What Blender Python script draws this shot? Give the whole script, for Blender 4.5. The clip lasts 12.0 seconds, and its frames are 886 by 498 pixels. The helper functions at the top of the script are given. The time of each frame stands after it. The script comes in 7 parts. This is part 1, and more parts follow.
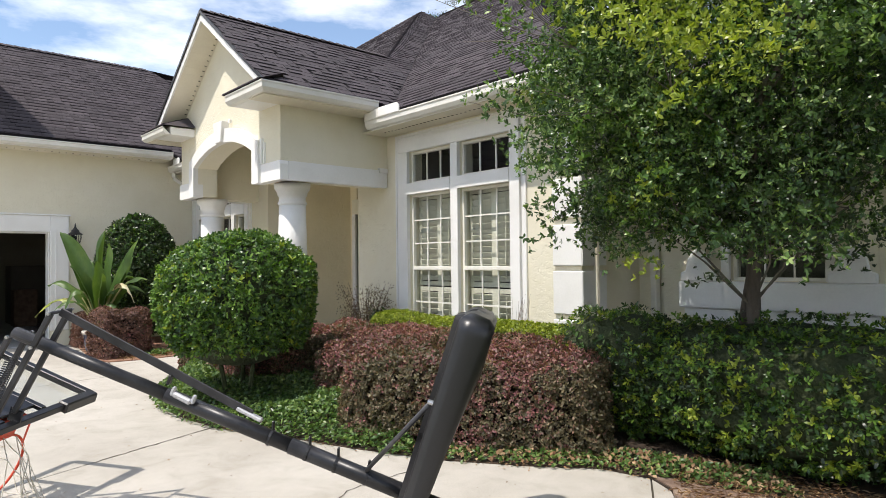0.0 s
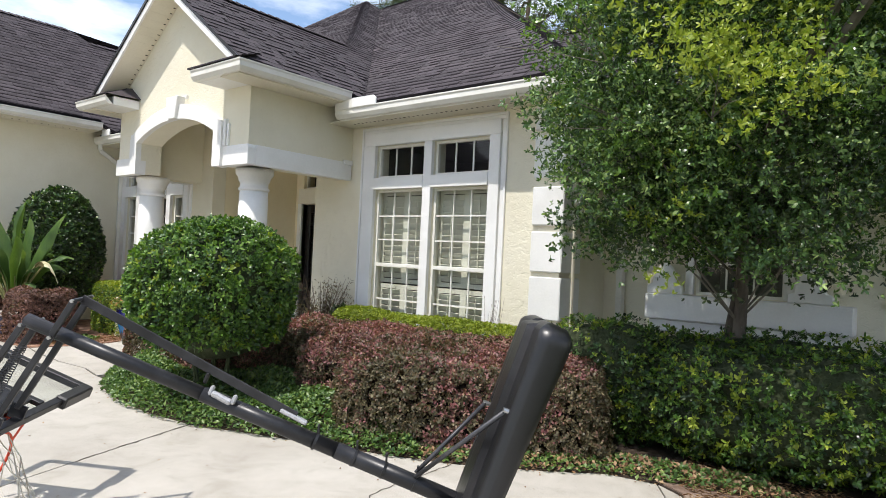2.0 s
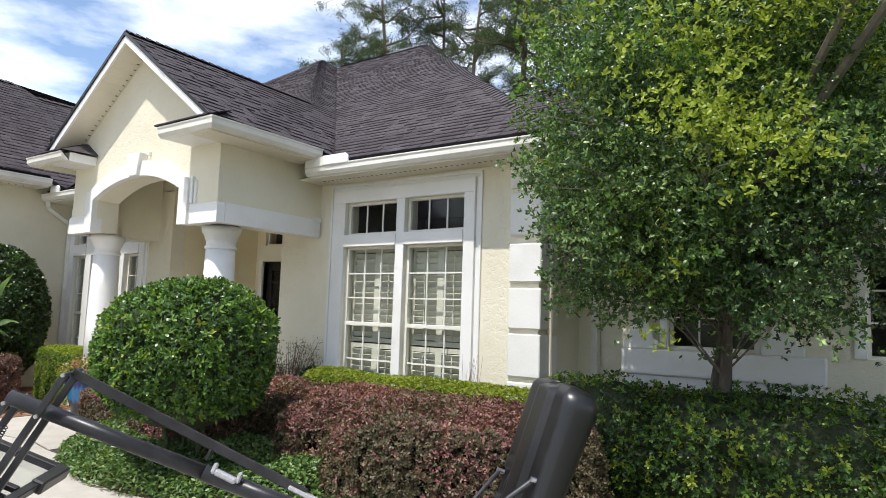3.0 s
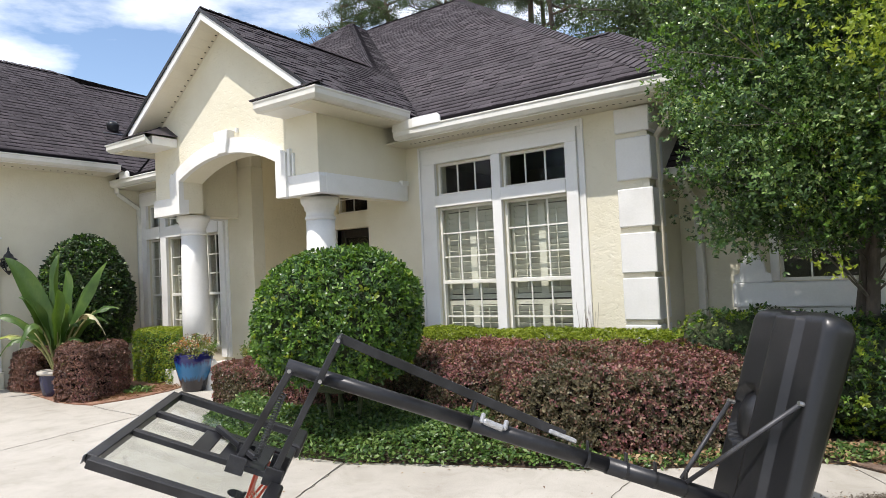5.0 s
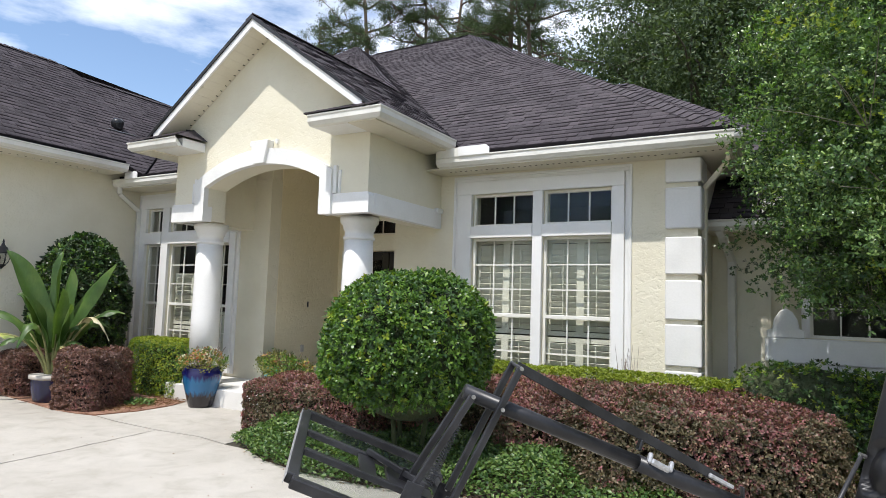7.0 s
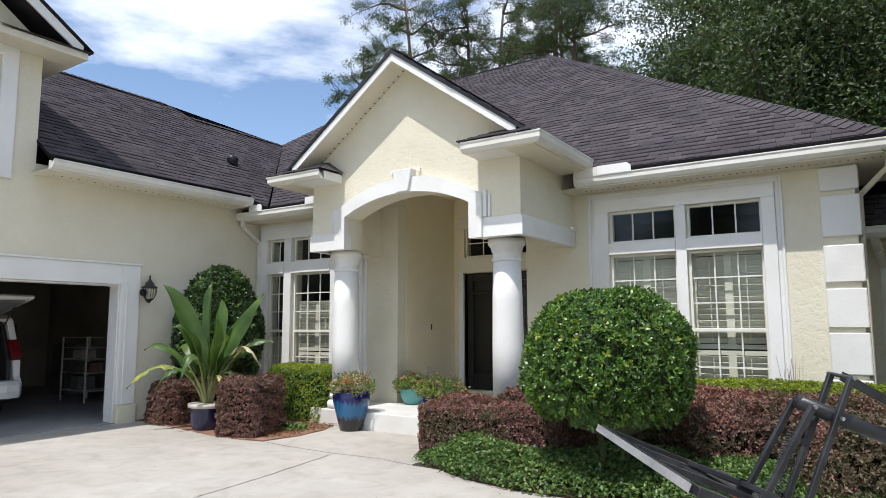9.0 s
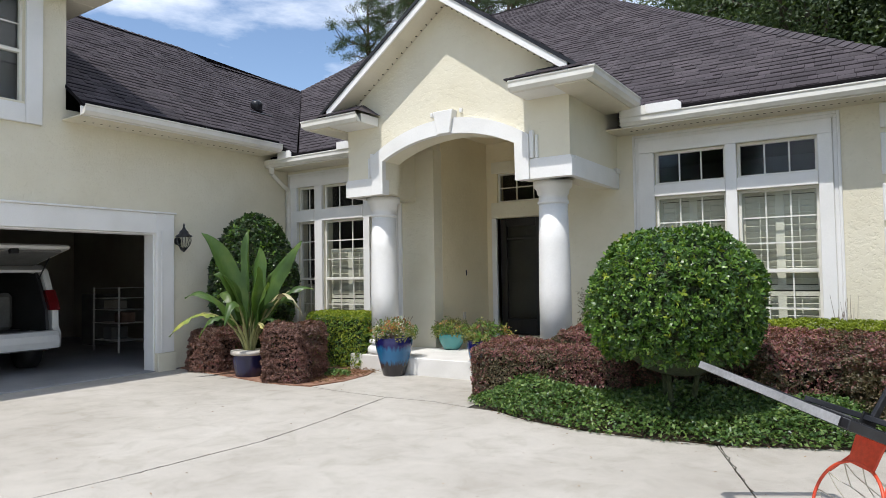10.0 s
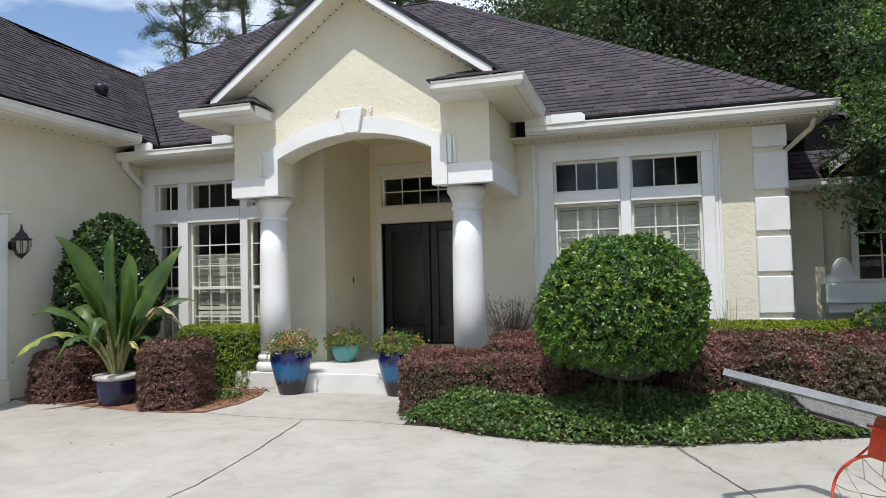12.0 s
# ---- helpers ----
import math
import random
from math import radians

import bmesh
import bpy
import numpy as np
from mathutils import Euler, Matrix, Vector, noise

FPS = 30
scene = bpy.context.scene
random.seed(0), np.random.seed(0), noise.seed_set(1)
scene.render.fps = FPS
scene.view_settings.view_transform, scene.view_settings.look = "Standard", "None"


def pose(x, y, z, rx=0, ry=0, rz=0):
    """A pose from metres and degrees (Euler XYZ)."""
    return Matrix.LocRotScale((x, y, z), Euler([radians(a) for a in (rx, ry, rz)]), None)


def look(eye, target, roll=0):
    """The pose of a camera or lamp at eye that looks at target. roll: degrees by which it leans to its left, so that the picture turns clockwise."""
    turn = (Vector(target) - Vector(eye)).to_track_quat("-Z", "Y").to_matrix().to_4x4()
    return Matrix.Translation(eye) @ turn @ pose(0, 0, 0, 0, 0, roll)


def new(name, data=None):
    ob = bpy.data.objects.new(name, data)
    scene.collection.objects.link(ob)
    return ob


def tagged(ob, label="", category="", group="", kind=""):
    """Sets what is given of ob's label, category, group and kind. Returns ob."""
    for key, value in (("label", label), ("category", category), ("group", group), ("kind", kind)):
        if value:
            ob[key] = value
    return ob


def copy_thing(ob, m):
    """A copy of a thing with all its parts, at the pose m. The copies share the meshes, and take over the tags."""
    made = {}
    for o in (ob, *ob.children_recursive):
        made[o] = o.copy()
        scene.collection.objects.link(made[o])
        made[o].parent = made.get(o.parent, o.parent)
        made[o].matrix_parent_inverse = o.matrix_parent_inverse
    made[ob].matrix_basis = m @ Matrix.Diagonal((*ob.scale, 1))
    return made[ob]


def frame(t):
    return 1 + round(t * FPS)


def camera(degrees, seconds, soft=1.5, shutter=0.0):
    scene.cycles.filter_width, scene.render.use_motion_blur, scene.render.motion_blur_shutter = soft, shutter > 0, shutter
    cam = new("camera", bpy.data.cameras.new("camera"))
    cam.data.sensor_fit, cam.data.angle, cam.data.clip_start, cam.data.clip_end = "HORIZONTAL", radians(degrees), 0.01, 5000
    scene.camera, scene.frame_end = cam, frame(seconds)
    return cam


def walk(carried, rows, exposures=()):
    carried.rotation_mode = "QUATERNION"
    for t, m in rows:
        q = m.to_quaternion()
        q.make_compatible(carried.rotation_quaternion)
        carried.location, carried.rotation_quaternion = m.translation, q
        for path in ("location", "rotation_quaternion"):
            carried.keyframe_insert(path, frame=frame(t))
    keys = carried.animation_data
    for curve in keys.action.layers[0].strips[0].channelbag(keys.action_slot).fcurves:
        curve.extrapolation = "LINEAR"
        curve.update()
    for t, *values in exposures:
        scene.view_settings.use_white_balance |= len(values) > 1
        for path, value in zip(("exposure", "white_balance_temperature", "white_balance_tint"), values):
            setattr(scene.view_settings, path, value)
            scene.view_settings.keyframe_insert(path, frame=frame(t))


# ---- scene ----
cam = camera(68.7, 12.0, 0.5)
PATH = [
    (0, (-0.366, 0.02, 1.519), (-1.857, 1.352, 1.558), -0.6),
    (0.5, (-0.584, -0.109, 1.526), (-2.052, 1.249, 1.484), 1.1),
    (1, (-0.729, -0.289, 1.553), (-2.192, 1.073, 1.498), -1.2),
    (1.5, (-0.934, -0.467, 1.545), (-2.308, 0.985, 1.487), 0.1),
    (2, (-1.055, -0.595, 1.559), (-2.323, 0.951, 1.588), 2.8),
    (2.5, (-1.232, -0.674, 1.571), (-2.401, 0.94, 1.738), 0.9),
    (2.7, (-1.289, -0.704, 1.6), (-2.436, 0.922, 1.806), 1.5),
    (4.3, (-2.049, -1.265, 1.562), (-3.163, 0.388, 1.728), 2.1),
    (4.5, (-2.15, -1.326, 1.563), (-3.293, 0.308, 1.712), 1.8),
    (5, (-2.386, -1.561, 1.554), (-3.536, 0.075, 1.63), -2.7),
    (5.5, (-2.609, -1.667, 1.542), (-3.781, -0.047, 1.542), 0.0),
    (6, (-2.906, -1.778, 1.548), (-4.079, -0.158, 1.566), 1.5),
    (6.5, (-3.179, -2.018, 1.571), (-4.178, -0.287, 1.649), -1.2),
    (7, (-3.464, -2.175, 1.539), (-4.467, -0.453, 1.711), 1.9),
    (7.5, (-3.786, -2.322, 1.599), (-4.917, -0.692, 1.849), 1.1),
    (7.7, (-3.953, -2.514, 1.563), (-5.02, -0.84, 1.806), 2.4),
    (9.3, (-4.778, -3.151, 1.498), (-5.872, -1.489, 1.702), -0.6),
    (9.5, (-4.872, -3.148, 1.46), (-5.982, -1.489, 1.587), 0.3),
    (10, (-5.212, -3.316, 1.453), (-6.313, -1.648, 1.53), -0.9),
    (10.5, (-5.563, -3.363, 1.52), (-6.521, -1.608, 1.586), 0.9),
    (11, (-5.984, -3.414, 1.485), (-6.794, -1.589, 1.598), 0.8),
    (11.5, (-6.237, -3.424, 1.514), (-6.996, -1.577, 1.627), -1.5),
    (12, (-6.533, -3.515, 1.519), (-7.118, -1.604, 1.599), -1.4),
]
walk(cam, [(t, look(eye, target, roll)) for t, eye, target, roll in PATH], [(0.0, 0.30, 6800, 12), (2.5, 0.32, 6550, 11), (5.5, 0.26, 6650, 12), (7.5, 0.2, 6400, 11), (9.5, 0.06, 6400, 11), (12.0, -0.06, 6300, 10)])

# ---------------- light ----------------
SUN_EL, SUN_AZ = 62.0, -1.0          # degrees; azimuth from -y towards +x
sx = math.sin(radians(SUN_AZ)) * math.cos(radians(SUN_EL))
sy = -math.cos(radians(SUN_AZ)) * math.cos(radians(SUN_EL))
sz = math.sin(radians(SUN_EL))
sun = new("sun", bpy.data.lights.new("sun", "SUN"))
sun.data.energy, sun.data.angle, sun.data.color = 3.8, radians(0.55), (1.0, 0.968, 0.918)
sun.matrix_world = look((20 * sx, 20 * sy, 20 * sz), (0, 0, 0))
scene.view_settings.exposure = 0.0

world = bpy.data.worlds.new("sky")
scene.world = world
world.use_nodes = True
wt = world.node_tree
wt.nodes.clear()


def wn(kind, **k):
    n = wt.nodes.new(kind)
    for key, v in k.items():
        n.inputs[key].default_value = v
    return n


sky = wt.nodes.new("ShaderNodeTexSky")
sky.sky_type, sky.sun_disc = "NISHITA", False
sky.sun_elevation, sky.sun_rotation = radians(SUN_EL), radians(180 - SUN_AZ)
sky.air_density, sky.dust_density, sky.ozone_density = 1.0, 0.3, 1.5
tc = wt.nodes.new("ShaderNodeTexCoord")
mp = wt.nodes.new("ShaderNodeMapping")
mp.inputs["Scale"].default_value = (1.0, 1.0, 3.2)
wt.links.new(tc.outputs["Generated"], mp.inputs["Vector"])
nz = wn("ShaderNodeTexNoise", Scale=2.1, Detail=8.0, Roughness=0.56)
wt.links.new(mp.outputs["Vector"], nz.inputs["Vector"])
rp = wt.nodes.new("ShaderNodeValToRGB")
rp.color_ramp.elements[0].position, rp.color_ramp.elements[0].color = 0.43, (0, 0, 0, 1)
rp.color_ramp.elements[1].position, rp.color_ramp.elements[1].color = 0.62, (1, 1, 1, 1)
wt.links.new(nz.outputs["Fac"], rp.inputs["Fac"])
mx = wt.nodes.new("ShaderNodeMix")
mx.data_type = "RGBA"
wt.links.new(rp.outputs["Color"], mx.inputs[0])
wt.links.new(sky.outputs["Color"], mx.inputs[6])
mx.inputs[7].default_value = (8.2, 8.5, 9.0, 1)
bg = wn("ShaderNodeBackground", Strength=0.172)
wt.links.new(mx.outputs[2], bg.inputs["Color"])
wo = wt.nodes.new("ShaderNodeOutputWorld")
wt.links.new(bg.outputs["Background"], wo.inputs["Surface"])

# ---------------- materials ----------------


def material(name, rough=0.6, metal=0.0, spec=0.5):
    m = bpy.data.materials.new(name)
    m.use_nodes = True
    t = m.node_tree
    b = t.nodes["Principled BSDF"]
    b.inputs["Roughness"].default_value = rough
    b.inputs["Metallic"].default_value = metal
    b.inputs["Specular IOR Level"].default_value = spec
    return m, t, b


def ramp(t, fac, stops):
    r = t.nodes.new("ShaderNodeValToRGB")
    e = r.color_ramp.elements
    while len(e) < len(stops):
        e.new(0.5)
    for el, (p, c) in zip(e, stops):
        el.position, el.color = p, (*c, 1)
    t.links.new(fac, r.inputs["Fac"])
    return r.outputs["Color"]


def noise_fac(t, scale, detail=4.0, rough=0.55, stretch=None, dist=0.0):
    c = t.nodes.new("ShaderNodeTexCoord")
    n = t.nodes.new("ShaderNodeTexNoise")
    n.inputs["Scale"].default_value, n.inputs["Detail"].default_value = scale, detail
    n.inputs["Roughness"].default_value, n.inputs["Distortion"].default_value = rough, dist
    v = c.outputs["Object"]
    if stretch:
        m = t.nodes.new("ShaderNodeMapping")
        m.inputs["Scale"].default_value = stretch
        t.links.new(v, m.inputs["Vector"])
        v = m.outputs["Vector"]
    t.links.new(v, n.inputs["Vector"])
    return n.outputs["Fac"]


def mixc(t, a, b, fac, mode="MIX"):
    n = t.nodes.new("ShaderNodeMix")
    n.data_type, n.blend_type = "RGBA", mode
    for sock, v in ((0, fac), (6, a), (7, b)):
        if isinstance(v, bpy.types.NodeSocket):
            t.links.new(v, n.inputs[sock])
        elif sock == 0:
            n.inputs[0].default_value = v
        else:
            n.inputs[sock].default_value = (*v, 1)
    return n.outputs[2]


def bump(t, b, height, strength, dist):
    n = t.nodes.new("ShaderNodeBump")
    n.inputs["Strength"].default_value, n.inputs["Distance"].default_value = strength, dist
    t.links.new(height, n.inputs["Height"])
    t.links.new(n.outputs["Normal"], b.inputs["Normal"])


def two_scale(name, dark, mid, light, s1, s2, rough, bstr=0.3, bdist=0.01, bscale=None, stretch=None, metal=0.0, spec=0.5, island=0.0, grain=0.16):
    """Colour from a fine grain over a coarse stain; relief from the grain."""
    m, t, b = material(name, rough, metal, spec)
    fine = noise_fac(t, s1, 6, 0.6, stretch)
    coarse = noise_fac(t, s2, 4, 0.55, stretch)
    c = ramp(t, coarse, ((0.3, dark), (0.5, mid), (0.72, light)))
    g = ramp(t, fine, ((0.3, (1 - grain,) * 3), (0.7, (1 + 0.6 * grain,) * 3)))
    c = mixc(t, c, g, 1.0, "MULTIPLY")
    if island:
        geo = t.nodes.new("ShaderNodeNewGeometry")
        oi = t.nodes.new("ShaderNodeObjectInfo")
        ad = t.nodes.new("ShaderNodeMath")
        ad.operation = "ADD"
        t.links.new(geo.outputs["Random Per Island"], ad.inputs[0])
        t.links.new(oi.outputs["Random"], ad.inputs[1])
        fr = t.nodes.new("ShaderNodeMath")
        fr.operation = "FRACT"
        t.links.new(ad.outputs[0], fr.inputs[0])
        lo, hi = 1 - island, 1 + island
        c = mixc(t, c, ramp(t, fr.outputs[0], ((0.0, (lo, lo, lo)), (1.0, (hi, hi, hi)))), 1.0, "MULTIPLY")
    t.links.new(c, b.inputs["Base Color"])
    bump(t, b, noise_fac(t, bscale or s1, 6, 0.6, stretch), bstr, bdist)
    return m


def leaf_material(name, stops, rough=0.42, trans=0.3, veins=0.0):
    m, t, b = material(name, rough, 0, 0.42)
    geo = t.nodes.new("ShaderNodeNewGeometry")
    c = ramp(t, geo.outputs["Random Per Island"], stops)
    big = noise_fac(t, 1.7, 3)
    c = mixc(t, c, ramp(t, big, ((0.3, (0.75, 0.8, 0.75)), (0.7, (1.2, 1.15, 1.1)))), 1.0, "MULTIPLY")
    t.links.new(c, b.inputs["Base Color"])
    tr = t.nodes.new("ShaderNodeBsdfTranslucent")
    warm = mixc(t, c, (1.25, 1.35, 0.55), 1.0, "MULTIPLY")
    t.links.new(warm, tr.inputs["Color"])
    ms = t.nodes.new("ShaderNodeMixShader")
    ms.inputs[0].default_value = trans
    t.links.new(b.outputs[0], ms.inputs[1])
    t.links.new(tr.outputs[0], ms.inputs[2])
    t.links.new(ms.outputs[0], t.nodes["Material Output"].inputs["Surface"])
    return m


M = {}
# stucco with a trowelled relief
def stucco(name, tones):
    m, t, b = material(name, 0.85, 0, 0.25)
    c = ramp(t, noise_fac(t, 0.9, 5), tuple(zip((0.3, 0.5, 0.72), tones)))
    c = mixc(t, c, ramp(t, noise_fac(t, 2.1, 5, 0.6), ((0.28, (0.955, 0.95, 0.935)), (0.6, (1, 1, 1)))), 1.0, "MULTIPLY")
    t.links.new(c, b.inputs["Base Color"])
    hh = ramp(t, noise_fac(t, 13, 5, 0.6, None, 0.3), ((0.36, (0, 0, 0)), (0.50, (0.7, 0.7, 0.7)), (0.64, (0.78, 0.78, 0.78)), (0.72, (1, 1, 1))))
    pits = ramp(t, noise_fac(t, 34, 3, 0.55), ((0.30, (0, 0, 0)), (0.42, (1, 1, 1))))
    bump(t, b, mixc(t, hh, pits, 0.45), 0.62, 0.011)
    return m


M["stucco"] = stucco("cream_stucco", ((0.71, 0.66, 0.515), (0.745, 0.70, 0.56), (0.77, 0.73, 0.60)))
# cream stucco with warm bounced light put into the colour, for the recess
M["bounce_stucco"] = stucco("bounce_tinted_stucco", ((0.76, 0.67, 0.46), (0.80, 0.71, 0.50), (0.82, 0.735, 0.53)))
M["white"] = two_scale("white_trim_paint", (0.74, 0.73, 0.70), (0.80, 0.79, 0.765), (0.83, 0.82, 0.80), 60, 1.3, 0.5, 0.12, 0.004, grain=0.03)
M["white_stucco"] = two_scale("white_painted_stucco", (0.72, 0.71, 0.68), (0.79, 0.78, 0.75), (0.82, 0.81, 0.79), 40, 1.5, 0.75, 0.3, 0.006, grain=0.03)
M["soffit"] = two_scale("cream_vinyl_soffit", (0.62, 0.57, 0.46), (0.70, 0.65, 0.53), (0.74, 0.69, 0.58), 30, 1.2, 0.6, 0.1, 0.003, grain=0.03)
M["gutter"] = two_scale("cream_aluminium_gutter", (0.62, 0.60, 0.54), (0.72, 0.70, 0.64), (0.77, 0.75, 0.70), 25, 2.0, 0.42, 0.08, 0.003, grain=0.03)
M["shingle"] = two_scale("charcoal_brown_asphalt_shingle", (0.042, 0.034, 0.039), (0.056, 0.046, 0.052), (0.072, 0.060, 0.065), 220, 1.1, 0.88, 0.5, 0.004, island=0.26)
# shingle tone darkened on cut edges, for bare asphalt and for shade
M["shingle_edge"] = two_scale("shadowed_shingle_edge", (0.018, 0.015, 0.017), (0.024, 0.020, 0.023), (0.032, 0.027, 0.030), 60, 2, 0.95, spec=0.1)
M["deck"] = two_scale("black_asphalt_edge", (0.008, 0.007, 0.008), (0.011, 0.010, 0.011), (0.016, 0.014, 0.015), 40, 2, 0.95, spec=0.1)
M["concrete"] = None
m, t, b = material("sunlit_broom_concrete", 0.82, 0, 0.3)
c = ramp(t, noise_fac(t, 0.45, 6, 0.6), ((0.28, (0.37, 0.34, 0.295)), (0.5, (0.455, 0.425, 0.375)), (0.72, (0.52, 0.49, 0.44))))
c = mixc(t, c, ramp(t, noise_fac(t, 3.1, 7, 0.68, None, 0.6), ((0.3, (0.84, 0.83, 0.80)), (0.5, (1.0, 1.0, 1.0)), (0.66, (1.07, 1.07, 1.07)))), 1.0, "MULTIPLY")
c = mixc(t, c, ramp(t, noise_fac(t, 140, 3, 0.7), ((0.25, (0.78, 0.77, 0.75)), (0.5, (1.0, 1.0, 1.0)), (0.75, (1.1, 1.1, 1.1)))), 1.0, "MULTIPLY")
spk = ramp(t, noise_fac(t, 26, 2, 0.4), ((0.0, (1, 1, 1)), (0.72, (1, 1, 1)), (0.78, (0.72, 0.68, 0.62))))
c = mixc(t, c, spk, 1.0, "MULTIPLY")
t.links.new(c, b.inputs["Base Color"])
bump(t, b, noise_fac(t, 120, 4, 0.65), 0.25, 0.003)
M["concrete"] = m
M["white_slab"] = two_scale("whitewashed_concrete", (0.62, 0.60, 0.56), (0.70, 0.68, 0.64), (0.75, 0.735, 0.70), 90, 1.6, 0.8, 0.2, 0.003, grain=0.08)
M["joint"] = two_scale("dirt_filled_joint", (0.03, 0.025, 0.02), (0.05, 0.042, 0.03), (0.08, 0.07, 0.05), 60, 4, 0.95)
M["mulch"] = two_scale("pine_straw_mulch", (0.19, 0.088, 0.056), (0.33, 0.175, 0.112), (0.44, 0.28, 0.19), 90, 5, 0.95, 0.9, 0.03, 45)
M["old_straw"] = two_scale("faded_pine_straw", (0.16, 0.100, 0.070), (0.27, 0.185, 0.135), (0.40, 0.30, 0.225), 90, 5, 0.95, 0.9, 0.03, 45)
M["soil"] = two_scale("dark_bed_soil", (0.035, 0.024, 0.016), (0.06, 0.04, 0.026), (0.10, 0.066, 0.04), 70, 4, 0.95, 0.9, 0.03, 40)
M["lawn"] = two_scale("lawn", (0.07, 0.085, 0.032), (0.11, 0.125, 0.048), (0.16, 0.165, 0.075), 60, 1.2, 0.95, 0.8, 0.03, 40)
M["dark_room"] = two_scale("dim_interior_tone", (0.10, 0.095, 0.085), (0.14, 0.13, 0.115), (0.17, 0.16, 0.14), 30, 1, 0.9, grain=0.03)
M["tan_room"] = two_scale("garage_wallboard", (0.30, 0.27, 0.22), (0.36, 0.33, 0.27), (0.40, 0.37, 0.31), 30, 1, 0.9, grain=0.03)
M["garage_floor"] = two_scale("grey_garage_floor", (0.26, 0.26, 0.26), (0.33, 0.33, 0.33), (0.38, 0.38, 0.37), 60, 1.2, 0.55, grain=0.03)
M["shutter"] = two_scale("cream_louvre_paint", (0.62, 0.60, 0.50), (0.70, 0.68, 0.57), (0.75, 0.73, 0.62), 40, 2, 0.5, 0.05, 0.003, grain=0.03)
M["muntin"] = two_scale("ivory_window_sash", (0.72, 0.70, 0.63), (0.78, 0.76, 0.69), (0.81, 0.79, 0.73), 60, 2, 0.4, 0.05, 0.003, grain=0.03)
M["door"] = two_scale("dark_stained_door", (0.007, 0.006, 0.006), (0.011, 0.009, 0.008), (0.018, 0.014, 0.012), 30, 3, 0.35, 0.1, 0.004, stretch=(8, 8, 0.7))
M["black_metal"] = two_scale("black_powder_coat", (0.007, 0.007, 0.008), (0.016, 0.016, 0.018), (0.034, 0.034, 0.038), 80, 4, 0.36, 0.15, 0.002, spec=0.4)
M["black_plastic"] = two_scale("dusty_black_polyethylene", (0.008, 0.008, 0.009), (0.012, 0.012, 0.0135), (0.026, 0.025, 0.026), 60, 2.6, 0.34, 0.22, 0.003, spec=0.5)
M["grey_metal"] = two_scale("grey_cast_metal", (0.36, 0.36, 0.37), (0.46, 0.46, 0.47), (0.54, 0.54, 0.55), 60, 6, 0.4, 0.1, 0.002, metal=0.5)
M["steel"] = two_scale("dull_zinc_steel", (0.34, 0.34, 0.34), (0.45, 0.45, 0.45), (0.55, 0.55, 0.54), 60, 6, 0.35, 0.1, 0.002, metal=0.9)
M["strut_metal"] = two_scale("dark_painted_steel", (0.03, 0.03, 0.033), (0.05, 0.05, 0.055), (0.09, 0.09, 0.095), 60, 6, 0.45, 0.1, 0.002, metal=0.2)
M["orange"] = two_scale("orange_red_rim_enamel", (0.50, 0.045, 0.018), (0.62, 0.065, 0.025), (0.68, 0.09, 0.04), 50, 4, 0.4, 0.1, 0.002)
M["net"] = two_scale("weathered_white_cord", (0.42, 0.38, 0.30), (0.55, 0.51, 0.42), (0.66, 0.63, 0.55), 120, 8, 0.9)
M["car_paint"] = two_scale("white_car_paint", (0.66, 0.655, 0.62), (0.70, 0.695, 0.665), (0.73, 0.725, 0.70), 10, 1, 0.22, 0.02, 0.002, grain=0.03)
M["car_dark"] = two_scale("dark_car_trim", (0.012, 0.012, 0.013), (0.018, 0.018, 0.02), (0.03, 0.03, 0.03), 40, 4, 0.5)
M["car_grey"] = two_scale("grey_car_lining", (0.10, 0.10, 0.095), (0.14, 0.14, 0.13), (0.18, 0.18, 0.17), 40, 3, 0.8)
M["red_lens"] = two_scale("red_lamp_lens", (0.10, 0.006, 0.008), (0.13, 0.008, 0.010), (0.16, 0.01, 0.012), 40, 3, 0.15)
M["bark"] = two_scale("grey_brown_bark", (0.05, 0.040, 0.032), (0.10, 0.082, 0.066), (0.17, 0.145, 0.12), 40, 6, 0.92, 0.8, 0.02, 25, (1, 1, 0.3))
M["pine_bark"] = two_scale("reddish_pine_bark", (0.06, 0.042, 0.032), (0.11, 0.078, 0.058), (0.17, 0.125, 0.09), 18, 3, 0.92, 0.8, 0.03, 12, (1, 1, 0.25))
M["twig_grey"] = two_scale("pale_grey_twig", (0.09, 0.078, 0.062), (0.15, 0.13, 0.105), (0.22, 0.195, 0.16), 40, 6, 0.9)
M["twig"] = two_scale("dry_brown_twig", (0.10, 0.065, 0.045), (0.17, 0.115, 0.085), (0.24, 0.17, 0.13), 60, 8, 0.9)
# solid plant cores: twig colours darkened to stand for the shade inside
M["core"] = two_scale("shaded_twigs_and_old_leaves", (0.016, 0.024, 0.009), (0.030, 0.042, 0.014), (0.05, 0.062, 0.024), 30, 4, 0.95, 0.9, 0.03)
M["core_red"] = two_scale("shaded_purple_twigs", (0.014, 0.009, 0.008), (0.022, 0.014, 0.011), (0.034, 0.022, 0.017), 30, 4, 0.95, 0.9, 0.03)

